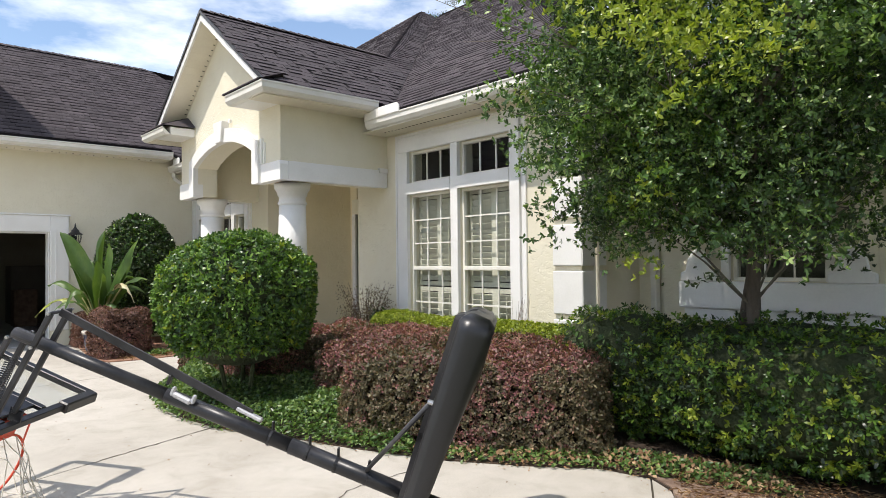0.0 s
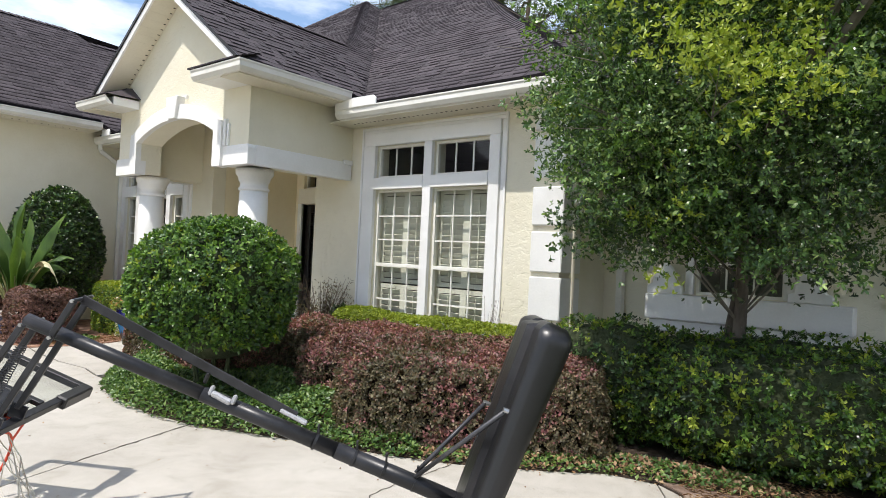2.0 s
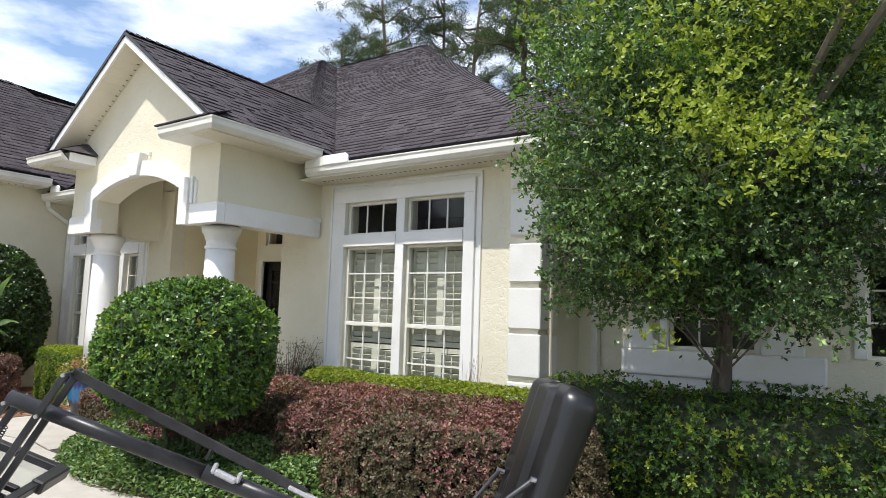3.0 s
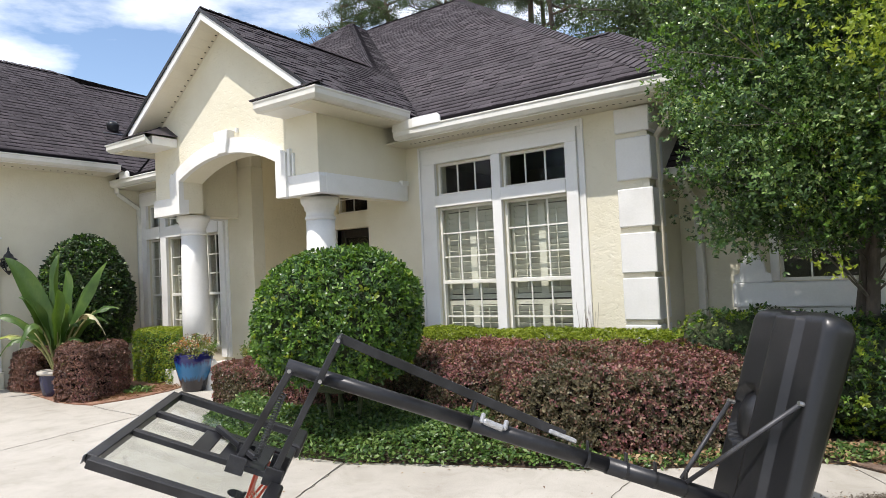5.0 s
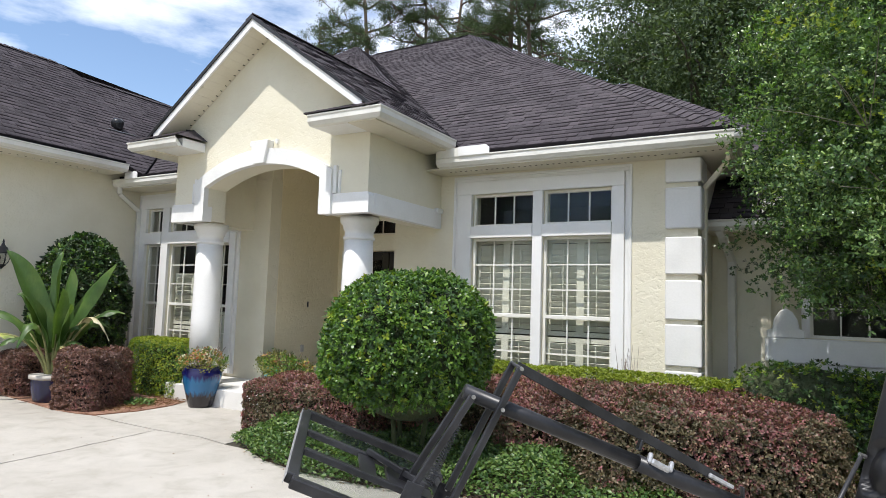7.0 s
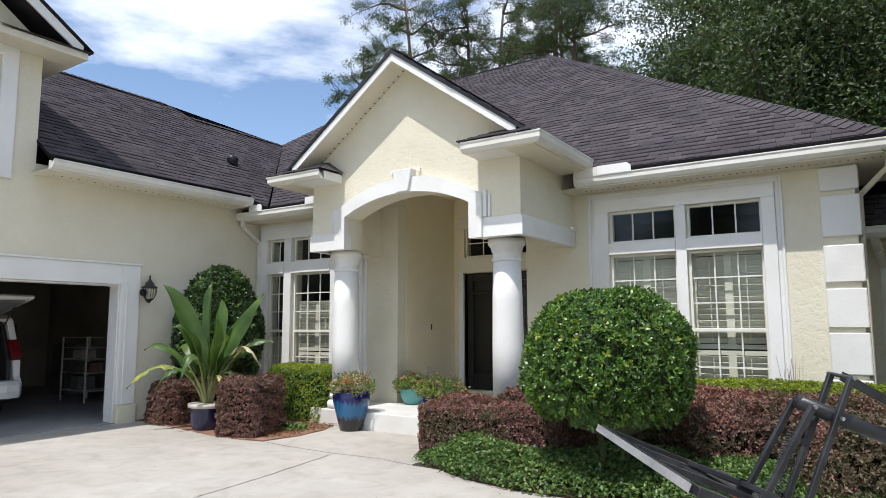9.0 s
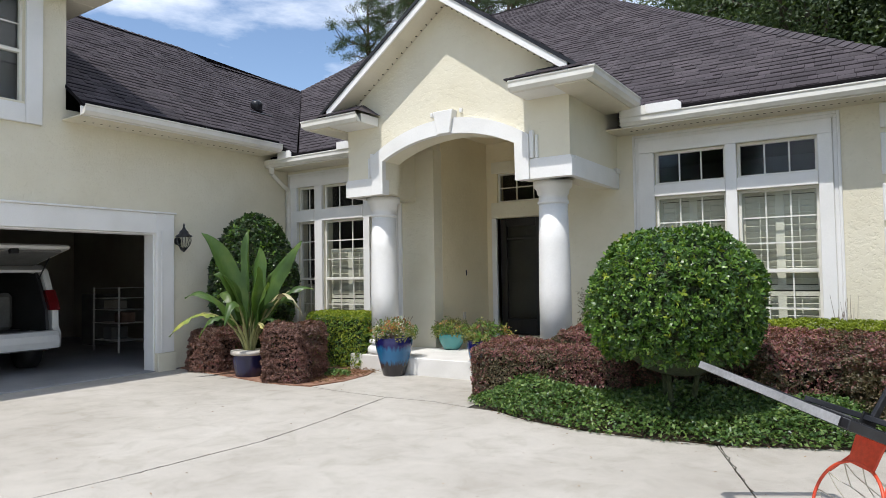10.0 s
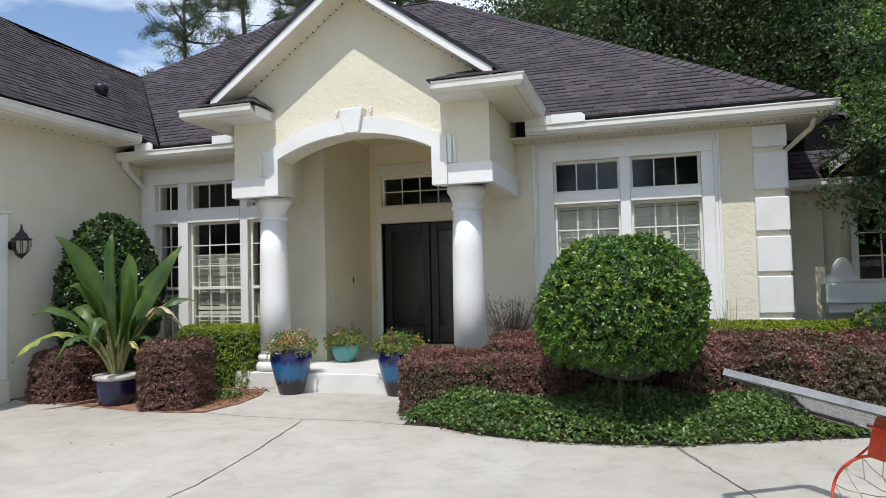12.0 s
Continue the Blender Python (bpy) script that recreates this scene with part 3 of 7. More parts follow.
def crack(points, w, rng):
    """A ragged narrow gap, dark with dirt."""
    bm = bmesh.new()
    pts = []
    for (x0, y0), (x1, y1) in zip(points, points[1:]):
        n = max(2, int(math.hypot(x1 - x0, y1 - y0) / 0.06))
        pts += [(x0 + (x1 - x0) * k / n + rng.normal() * 0.008, y0 + (y1 - y0) * k / n + rng.normal() * 0.008) for k in range(n)]
    row = [(bm.verts.new((x - w * rng.uniform(0.2, 1), y, 0.003)), bm.verts.new((x + w * rng.uniform(0.2, 1), y + 0.003, 0.003))) for x, y in pts]
    for a, b2 in zip(row, row[1:]):
        bm.faces.new((a[0], a[1], b2[1], b2[0]))
    return bm


rg = np.random.default_rng(11)
for pts, w in (([(-4.08, 3.3), (-4.07, 2.75), (-4.03, 2.42), (-3.86, 2.15), (-3.68, 1.87), (-3.6, 1.2), (-3.3, 0.3)], 0.006), ([(-10.05, 2.7), (-9.86, 1.5), (-9.76, 0.6), (-9.86, -0.6)], 0.004), ([(-6.33, 2.5), (-6.2, 2.15), (-5.9, 1.3)], 0.007)):
    part("crack", crack(pts, w, rg), M["joint"], drive)

# planting beds
for nm, poly, mt, lab in (
    ("planting_bed_near_garage", EDGE_A + [(-11.9, 5.6), (-14.62, 5.6)], "mulch", "planting bed of reddish pine straw beside the garage"),
    ("planting_bed_along_house", EDGE_B[:1] + EDGE_B[1:-2] + [(-2.0, 3.95), (-1.2, 4.3), (0.6, 4.9), (4.5, 5.2), (4.5, 7.4), (-8.6, 7.4), (-8.6, 5.0)], "soil", "long planting bed of dark soil along the house"),
):
    bm = sheet(poly, -0.14, 0.012)
    tagged(part(nm, bm, M[mt]), lab, "planting bed", kind="structure")
bm = sheet([(-2.8, 4.11), (-2.57, 3.985), (-2.38, 3.745), (-2.3, 3.64), (-1.78, 4.02), (-1.2, 4.14), (0.6, 4.4), (3.6, 4.7), (3.6, 5.0), (0.6, 4.95), (-1.2, 4.35), (-2.4, 4.2)], -0.1, 0.022)
tagged(part("pine_straw_strip", bm, M["old_straw"]), "strip of faded reddish pine straw between lawn and shrubs", "mulch", kind="structure")

# ---------------- the house ----------------
house = thing("house", (-9, 6, 0), "cream stucco house with gabled porch and dark shingled hip roofs", "house")
K = 0.72
ST, WH = M["stucco"], M["white"]


def wall(x0, x1, y0, y1, z0, z1, mat=None, name="wall", label=""):
    return box(name, x0, x1, y0, y1, z0, z1, mat or ST, house, 0.012, label)


def cut_wall(u0, u1, z0, z1, holes, d0, d1, axis):
    """A wall in the plane of an axis, with rectangular holes (u0, u1, z0, z1), as one mesh."""
    us = sorted({u0, u1, *[h[k] for h in holes for k in (0, 1)]})
    zs = sorted({z0, z1, *[h[k] for h in holes for k in (2, 3)]})
    bm = bmesh.new()
    solid = lambda i, j: 0 <= i < len(us) - 1 and 0 <= j < len(zs) - 1 and not any(h[0] <= us[i] < h[1] and h[2] <= zs[j] < h[3] for h in holes)
    P = (lambda u, d, z: (u, d, z)) if axis == "y" else (lambda u, d, z: (d, u, z))
    vs = {}
    V = lambda u, d, z: vs.setdefault((u, d, z), bm.verts.new(P(u, d, z)))
    for i in range(len(us) - 1):
        for j in range(len(zs) - 1):
            if not solid(i, j):
                continue
            a, b2, c2, e2 = us[i], us[i + 1], zs[j], zs[j + 1]
            for d in (d0, d1):
                bm.faces.new((V(a, d, c2), V(b2, d, c2), V(b2, d, e2), V(a, d, e2)))
            for di, dj, q in ((-1, 0, ((a, c2), (a, e2))), (1, 0, ((b2, c2), (b2, e2))), (0, -1, ((a, c2), (b2, c2))), (0, 1, ((a, e2), (b2, e2)))):
                if not solid(i + di, j + dj):
                    (p1, q1), (p2, q2) = q
                    bm.faces.new((V(p1, d0, q1), V(p2, d0, q2), V(p2, d1, q2), V(p1, d1, q1)))
    bmesh.ops.recalc_face_normals(bm, faces=bm.faces[:])
    return bm


RW, LW, GX = 5.95, 5.45, -14.56      # planes of the wall with the right window, the left window, the garage
R_HOLES = [(-7.72, -6.79, 0.45, 2.49), (-6.65, -5.72, 0.45, 2.49), (-7.72, -6.79, 2.655, 3.115), (-6.65, -5.72, 2.655, 3.115)]
part("wall", cut_wall(-9.05, -4.70, 0, 3.5, R_HOLES, RW, RW + 0.24, "y"), ST, house, "cream stucco front wall with a tall paired window")
L_HOLES = [(-14.28, -13.82, 0.45, 2.47), (-13.63, -12.64, 0.45, 2.47), (-12.50, -12.04, 0.45, 2.47), (-14.28, -13.82, 2.68, 3.13), (-13.63, -12.64, 2.68, 3.13), (-12.50, -12.04, 2.68, 3.13)]
part("wall", cut_wall(-14.80, -11.17, 0, 3.5, L_HOLES, LW, LW + 0.24, "y"), ST, house, "cream stucco wall with a three-part window")
wall(-11.42, -11.17, LW + 0.24, 7.25, 0, 3.95, mat=M["bounce_stucco"])                 # side of the entry
wall(-11.84, -11.18, LW + 0.02, LW + 0.24, 3.5, 3.95)
wall(-9.05, -8.81, 6.19, 7.25, 0, 3.95, mat=M["bounce_stucco"])
wall(-9.05, -8.3, RW + 0.02, 6.19, 3.5, 3.95)                         # return of the front wall
wall(-4.94, -4.70, 6.19, 9.5, 0, 3.5)                         # side wall at the corner
DX0, DX1, DY = -10.95, -9.2, 7.22
DOORH = [(DX0, DX1, 0.32, 2.46), (DX0, DX1, 2.75, 3.29)]
part("wall", cut_wall(-11.42, -8.81, 0, 3.95, DOORH, DY, DY + 0.25, "y"), M["bounce_stucco"], house, "cream stucco entry wall tinted for bounced light round the front door")
# garage wing
part("wall", cut_wall(-9.0, 5.45, 0, 3.84, [(-2.25, 2.66, -1, 2.16)], GX - 0.24, GX, "x"), ST, house, "cream stucco garage wall with a wide open doorway")
# right wing, set back
part("wall", cut_wall(-4.70, 5.0, 0, 2.75, [(-3.57, -2.62, 1.28, 2.35), (-1.6, -0.6, 1.28, 2.35)], 7.12, 7.36, "y"), ST, house, "cream stucco wall of the set-back wing")
# closing walls out of sight
wall(4.76, 5.0, 7.36, 16, 0, 2.7)
wall(-18.8, 5.0, 16, 16.24, 0, 3.4)
wall(-22.3, -22.06, -9, 16, 0, 3.8)
wall(-22.06, GX - 0.24, -9, -8.76, 0, 3.8)

# porch: four-sided beam box on two columns
PX0, PX1, PY, XC = -11.87, -8.26, 4.17, -10.05
AL, AR, SPR, TOP = -11.16, -8.98, 3.12, 3.385                # arch jambs, spring and crown


def arch_pts(l, r, spr, top, n=20):
    c, half, rise = (l + r) / 2, (r - l) / 2, top - spr
    R = (half * half + rise * rise) / (2 * rise)
    zc = top - R
    a = math.asin(half / R)
    return [(c + R * math.sin(-a + 2 * a * k / n), zc + R * math.cos(-a + 2 * a * k / n)) for k in range(n + 1)]


def porch_front(y0, y1, l, r, spr, top, x0, x1, z0, outline):
    """A wall with an arched gap open below, under a gable outline [(x, z)...] from right to left."""
    return prism([(x0, z0), (l, z0)] + arch_pts(l, r, spr, top) + [(r, z0), (x1, z0)] + outline, y0, y1, "y")


RZ = 5.37                             # the porch ridge
part("wall", porch_front(PY, PY + 0.34, AL, AR, SPR, TOP, PX0, PX1, 2.66, [(PX1, RZ - K * (PX1 - XC) - 0.12), (XC, RZ - 0.12), (PX0, RZ - K * (XC - PX0) - 0.12)]), ST, house, "cream stucco porch gable over a segmental arch")
part("wall", box_bm(PX1 - 0.338, PX1 + 0.003, PY + 0.004, RW, 2.66, 3.88), ST, house)
part("wall", box_bm(PX0 - 0.003, PX0 + 0.338, PY + 0.004, LW, 2.66, 3.88), ST, house)
box("porch_ceiling", PX0 + 0.34, PX1 - 0.34, PY + 0.34, 7.25, 3.86, 3.92, M["bounce_stucco"], house)
# white band round the foot of the beams
for x0, x1 in ((PX0 - 0.035, AL + 0.001), (AR - 0.001, PX1 + 0.035)):
    part("beam_band", prism([(x0, 2.64), (x1, 2.64), (x1, 2.855), (x1 - 0.02, 2.90), (x0 + 0.02, 2.90), (x0, 2.855)], PY - 0.025, PY + 0.10, "y", bev=0.004), M["white_stucco"], house)
part("beam_band", prism([(PY + 0.102, 2.64), (RW - 0.03, 2.64), (RW - 0.03, 2.90), (PY + 0.102, 2.90)], PX1 - 0.05, PX1 + 0.035, "x", bev=0.004), M["white_stucco"], house)
part("beam_band", prism([(PY + 0.102, 2.64), (LW - 0.002, 2.64), (LW - 0.002, 2.90), (PY + 0.102, 2.90)], PX0 - 0.035, PX0 + 0.05, "x", bev=0.004), M["white_stucco"], house)
part("beam_band", box_bm(PX1 - 0.02, PX1 + 0.06, RW - 0.18, RW - 0.03, 2.86, 2.93, 0.006), M["white_stucco"], house)
# arch trim, the thin raised strips beside it, and the keystone
outer = arch_pts(AL - 0.19, AR + 0.19, SPR + 0.09, TOP + 0.205)
inner = arch_pts(AL + 0.006, AR - 0.006, SPR, TOP - 0.006)
poly = [(AL - 0.19, 2.638)] + outer + [(AR + 0.19, 2.638), (AR - 0.006, 2.638)] + inner[::-1] + [(AL + 0.006, 2.638)]
part("arch_trim", prism(poly, PY - 0.07, PY + 0.012, "y"), M["white_stucco"], house)
for s in (-1, 1):
    e = AL - 0.19 if s < 0 else AR + 0.19
    for a, w, z1, proud in ((0.002, 0.055, 3.26, 0.045), (0.075, 0.035, 3.20, 0.03)):
        u0, u1 = sorted((e + s * a, e + s * (a + w)))
        part("trim_strip", box_bm(u0, u1, PY - proud, PY + 0.01, 2.904, z1, 0.006), M["white_stucco"], house)
part("keystone", prism([(XC - 0.10, TOP - 0.01), (XC + 0.10, TOP - 0.01), (XC + 0.165, TOP + 0.31), (XC - 0.165, TOP + 0.31)], PY - 0.12, PY + 0.01, "y", bev=0.008), M["white_stucco"], house)
for s in (-1, 1):
    part("keystone_ear", box_bm(XC + s * 0.24 - 0.02, XC + s * 0.24 + 0.02, PY - 0.04, PY + 0.01, TOP + 0.265, TOP + 0.325, 0.006), M["white_stucco"], house)
# porch slab, columns
tagged(part("porch_slab", prism([(-12.0, 4.30), (-8.1, 4.30), (-8.1, RW - 0.01), (-9.06, RW - 0.01), (-9.06, 7.3), (-11.16, 7.3), (-11.16, LW - 0.01), (-12.0, LW - 0.01)], -0.1, 0.25, "z", bev=0.012), M["white_slab"], house), "whitewashed concrete porch slab")
for cx in (-11.51, -8.67):
    col = thing("column", (cx, 4.57, 0.25), "smooth round white painted porch column", "column", "porch columns")
    c0 = (cx, 4.57, 0.25)
    part("base_moulding", lathe([(0.25, -0.002), (0.275, 0.03), (0.275, 0.09), (0.25, 0.12), (0.225, 0.13), (0.222, 0.15), (0.245, 0.165), (0.245, 0.205), (0.215, 0.225)], c0, 36), M["white_stucco"], col, smooth=True)
    part("shaft", lathe([(0.208, 0.22), (0.208, 0.95), (0.20, 1.55), (0.186, 2.10)], c0, 40), M["white_stucco"], col, smooth=True)
    part("capital", lathe([(0.186, 2.09), (0.205, 2.105), (0.205, 2.13), (0.187, 2.145), (0.187, 2.21), (0.205, 2.225), (0.215, 2.28), (0.25, 2.32), (0.255, 2.395)], c0, 40), M["white_stucco"], col, smooth=True)

# quoins on the corner
for z0, z1 in ((0.36, 0.85), (0.91, 1.40), (1.457, 1.925), (1.996, 2.445), (2.547, 3.047), (3.11, 3.40)):
    part("quoin", box_bm(-5.07, -4.655, RW - 0.05, RW + 0.42, z0, z1, 0.012), M["white_stucco"], house)


# ---------------- windows ----------------
def window(x0, x1, z0, z1, y, cols, rows, rail=None, rail_rows=None, shutters=None, axis="y", sgn=1):
    """A sash window in an opening: frame, bars, panes, and inner louvred shutters below the height given."""
    T = (lambda u, d, z: Vector((u, d, z))) if axis == "y" else (lambda u, d, z: Vector((d, u, z)))

    def bx(u0, u1, d0, d1, za, zb, bev=0.0):
        bm = box_bm(u0, u1, d0, d1, za, zb, bev)
        if axis == "x":
            for v in bm.verts:
                v.co = Vector((v.co.y, v.co.x, v.co.z))
            bmesh.ops.reverse_faces(bm, faces=bm.faces[:])
        return bm

    w = bpy.data.meshes.new("window")
    fr = bmesh.new()
    d0, d1 = y + sgn * 0.06, y + sgn * 0.115
    f = 0.035
    for a in ((x0, x0 + f, z0, z1), (x1 - f, x1, z0, z1), (x0 + f, x1 - f, z1 - f, z1), (x0 + f, x1 - f, z0, z0 + f)):
        add_box(fr, a[0], a[1], min(d0, d1), max(d0, d1), a[2], a[3])
    if axis == "x":
        for v in fr.verts:
            v.co = Vector((v.co.y, v.co.x, v.co.z))
    wob = part("window", fr, M["muntin"], house)
    parts = [(z0 + f, z1 - f, rows, 0)]
    if rail:
        parts = [(rail + 0.022, z1 - f, rows, 0), (z0 + f, rail - 0.022, rail_rows, 0.018)]
        part("sash_rail", bx(x0 + f, x1 - f, y + sgn * 0.055, y + sgn * 0.125, rail - 0.024, rail + 0.024, 0.004), M["muntin"], wob)
    for za, zb, nr, back in parts:
        yy = y + sgn * (0.085 + back)
        pane = part("pane", bx(x0 + f, x1 - f, yy + sgn * 0.012, yy + sgn * 0.017, za, zb), M["glass"], wob)
        pane.visible_shadow = False
        for k in range(1, cols):
            u = x0 + f + (x1 - x0 - 2 * f) * k / cols
            part("muntin", bx(u - 0.009, u + 0.009, yy - 0.008, yy + 0.010, za, zb), M["muntin"], wob)
        for k in range(1, nr):
            z = za + (zb - za) * k / nr
            part("muntin", bx(x0 + f, x1 - f, yy - 0.007, yy + 0.009, z - 0.009, z + 0.009), M["muntin"], wob)
    if shutters:
        ys = y + sgn * 0.20
        half = (x1 - x0 - 0.02) / 2
        for s in range(2):
            a, b2 = x0 + 0.01 + s * half, x0 + 0.01 + (s + 1) * half
            sm = bmesh.new()
            tiers = shutters
            for ta, tb in tiers:
                for q in ((a, a + 0.05, ta, tb), (b2 - 0.05, b2, ta, tb), (a + 0.05, b2 - 0.05, tb - 0.06, tb), (a + 0.05, b2 - 0.05, ta, ta + 0.06)):
                    add_box(sm, q[0], q[1], ys - 0.014, ys + 0.014, q[2], q[3])
                nl = max(2, round((tb - ta - 0.14) / 0.078))
                for k in range(nl):
                    zc = ta + 0.07 + (tb - ta - 0.14) * (k + 0.5) / nl
                    m4 = Matrix.Translation((0, ys, zc)) @ Matrix.Rotation(-1.05 * sgn, 4, "X")
                    add_box(sm, a + 0.052, b2 - 0.052, -0.040, 0.040, -0.005, 0.005, m4)
                add_box(sm, (a + b2) / 2 - 0.006, (a + b2) / 2 + 0.006, ys - 0.052, ys - 0.042, ta + 0.10, tb - 0.10)
            if axis == "x":
                for v in sm.verts:
                    v.co = Vector((v.co.y, v.co.x, v.co.z))
            part("shutter", sm, M["shutter"], wob, "cream louvred shutter behind the glass")
    return wob


for x0, x1 in ((-7.72, -6.79), (-6.65, -5.72)):
    window(x0, x1, 2.655, 3.115, RW - 0.02, 3, 1)
    window(x0, x1, 0.45, 2.49, RW - 0.02, 3, 3, 1.43, 2, [(0.47, 1.16), (1.18, 2.48)])
for x0, x1, n in ((-14.28, -13.82, 2), (-13.63, -12.64, 3), (-12.50, -12.04, 2)):
    window(x0, x1, 2.68, 3.13, LW - 0.02, n, 1)
    window(x0, x1, 0.45, 2.47, LW - 0.02, n, 3, 1.40, 2, [(0.47, 1.02), (1.04, 1.95)] if n == 3 else [(0.47, 1.3)])


def trim(name, x0, x1, y0, y1, z0, z1, parent=house, mat=None):
    return box(name, x0, x1, y0, y1, z0, z1, mat or WH, parent, 0.006)


def window_trim(x0, x1, z1, gaps, zr0, zr1, y, z0=0.30):
    """Wide flat white casing: posts, head, a proud cross rail, and a thin outer moulding."""
    e0, e1 = y - 0.055, y + 0.004
    trim("casing", x0, x1, e0, e1, gaps["top"], z1)
    trim("casing", x0, gaps["posts"][0][1], e0, e1, z0, gaps["top"] - 0.001)
    trim("casing", gaps["posts"][-1][0], x1, e0, e1, z0, gaps["top"] - 0.001)
    for a, b2 in gaps["posts"][1:-1]:
        trim("casing", a, b2, e0, e1, z0, gaps["top"] - 0.001)
    for (a0, a1), (c0, c1) in zip(gaps["posts"], gaps["posts"][1:]):
        trim("casing", a1 + 0.001, c0 - 0.001, e0 - 0.012, e1, zr0, zr1)
    trim("moulding", x0 - 0.085, x0 - 0.05, y - 0.03, y + 0.004, z0, z1 + 0.085)
    trim("moulding", x1 + 0.05, x1 + 0.085, y - 0.03, y + 0.004, z0, z1 + 0.085)
    trim("moulding", x0 - 0.05, x1 + 0.05, y - 0.03, y + 0.004, z1 + 0.05, z1 + 0.085)
    trim("casing", x0 - 0.05, x1 + 0.05, y - 0.016, y + 0.003, z1 + 0.0005, z1 + 0.05)
    trim("casing", x0 - 0.05, x0 - 0.0005, y - 0.016, y + 0.003, z0, z1)
    trim("casing", x1 + 0.0005, x1 + 0.05, y - 0.016, y + 0.003, z0, z1)


window_trim(-7.94, -5.56, 3.30, {"top": 3.115, "posts": [(-7.94, -7.72), (-6.79, -6.65), (-5.72, -5.56)]}, 2.49, 2.655, RW)
window_trim(-14.46, -11.90, 3.32, {"top": 3.13, "posts": [(-14.46, -14.28), (-13.82, -13.63), (-12.64, -12.50), (-12.04, -11.90)]}, 2.47, 2.68, LW)

# rooms behind the windows and the door, their dimness put into the lining colour
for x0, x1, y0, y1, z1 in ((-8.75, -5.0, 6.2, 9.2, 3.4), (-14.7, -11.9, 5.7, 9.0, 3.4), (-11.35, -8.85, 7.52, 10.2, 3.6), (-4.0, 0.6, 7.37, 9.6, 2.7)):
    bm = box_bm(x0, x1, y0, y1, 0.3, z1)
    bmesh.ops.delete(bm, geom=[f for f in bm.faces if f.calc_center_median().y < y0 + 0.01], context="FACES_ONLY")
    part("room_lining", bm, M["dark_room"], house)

# front door: a pair of dark glazed leaves under a divided transom
door = part("front_door", box_bm(DX0, DX1, DY + 0.12, DY + 0.16, 0.33, 2.46, 0.004), M["door"], house, "pair of dark-stained front doors with glass panels")
dm = (DX0 + DX1) / 2
for a, b2 in ((DX0 + 0.02, dm - 0.01), (dm + 0.01, DX1 - 0.02)):
    for q in ((a, a + 0.13, 0.35, 2.44), (b2 - 0.13, b2, 0.35, 2.44), (a + 0.13, b2 - 0.13, 2.30, 2.44), (a + 0.13, b2 - 0.13, 0.35, 0.62), (a + 0.13, b2 - 0.13, 2.06, 2.11)):
        part("door_rail", box_bm(q[0], q[1], DY + 0.06, DY + 0.117, q[2], q[3], 0.008), M["door"], door)
    pn = part("door_glass", box_bm(a + 0.13, b2 - 0.13, DY + 0.09, DY + 0.096, 0.62, 2.30), M["glass"], door)
    hx0 = b2 - 0.065 if a < dm - 0.1 else a + 0.065
    part("door_handle", tube([(hx0, DY + 0.05, 1.22), (hx0, DY + 0.02, 1.30), (hx0, DY + 0.05, 1.44)], 0.010), M["black_metal"], door)
window(DX0, DX1, 2.75, 3.29, DY, 5, 2)
for q in ((DX0 - 0.10, DX0, 0.251, 2.46), (DX1, DX1 + 0.10, 0.251, 2.46)):
    trim("casing", q[0], q[1], DY - 0.05, DY + 0.12, q[2], q[3])
trim("casing", DX0 - 0.10, DX1 + 0.10, DY - 0.05, DY + 0.004, 2.461, 2.749, mat=ST)
trim("casing", DX0 - 0.10, DX1 + 0.10, DY - 0.04, DY + 0.004, 3.291, 3.50, mat=ST)
part("doorbell", box_bm(-11.168, -11.155, 6.42, 6.45, 1.42, 1.52, 0.003), M["black_metal"], house)
part("outdoor_outlet", box_bm(-11.168, -11.14, 6.30, 6.37, 0.66, 0.78, 0.006), M["pot_rim"], house)

# garage opening trim
for q in ((2.66, 2.97, 0.29, 2.47), (-2.56, -2.25, 0.29, 2.47)):
    part("casing", box_bm(GX, GX + 0.045, q[0], q[1], q[2], q[3], 0.006), WH, house)
part("casing", box_bm(GX, GX + 0.045, -2.249, 2.659, 2.16, 2.47, 0.006), WH, house)
part("moulding", box_bm(GX, GX + 0.07, -2.6, 3.0, 2.471, 2.50, 0.006), WH, house)
for a, b2 in ((2.662, 2.70), (2.74, 2.77)):
    part("moulding", box_bm(GX + 0.046, GX + 0.06, a, b2, 0.29, 2.2, 0.004), WH, house)
for ya, yb in ((2.655, 2.63), (-2.245, -2.22)):
    part("door_jamb", box_bm(GX - 0.24, GX + 0.005, ya, yb, 0.02, 2.16, 0.003), WH, house)
part("door_jamb", box_bm(GX - 0.24, GX + 0.005, -2.22, 2.63, 2.135, 2.158, 0.003), WH, house)
part("plinth_block", box_bm(GX, GX + 0.06, 2.68, 3.0, -0.02, 0.285, 0.01), ST, house)

# garage interior
bm = box_bm(-22.0, GX - 0.25, -8.7, 5.2, -0.02, 3.2)
bmesh.ops.delete(bm, geom=[f for f in bm.faces if f.calc_center_median().x > GX - 0.3 or f.calc_center_median().z < 0], context="FACES_ONLY")
bmesh.ops.reverse_faces(bm, faces=bm.faces[:])
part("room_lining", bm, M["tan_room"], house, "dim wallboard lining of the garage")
part("garage_floor", box_bm(-22.0, GX + 0.0, -8.7, 5.2, -0.15, 0.025, 0.006), M["garage_floor"], house, "grey concrete garage floor")


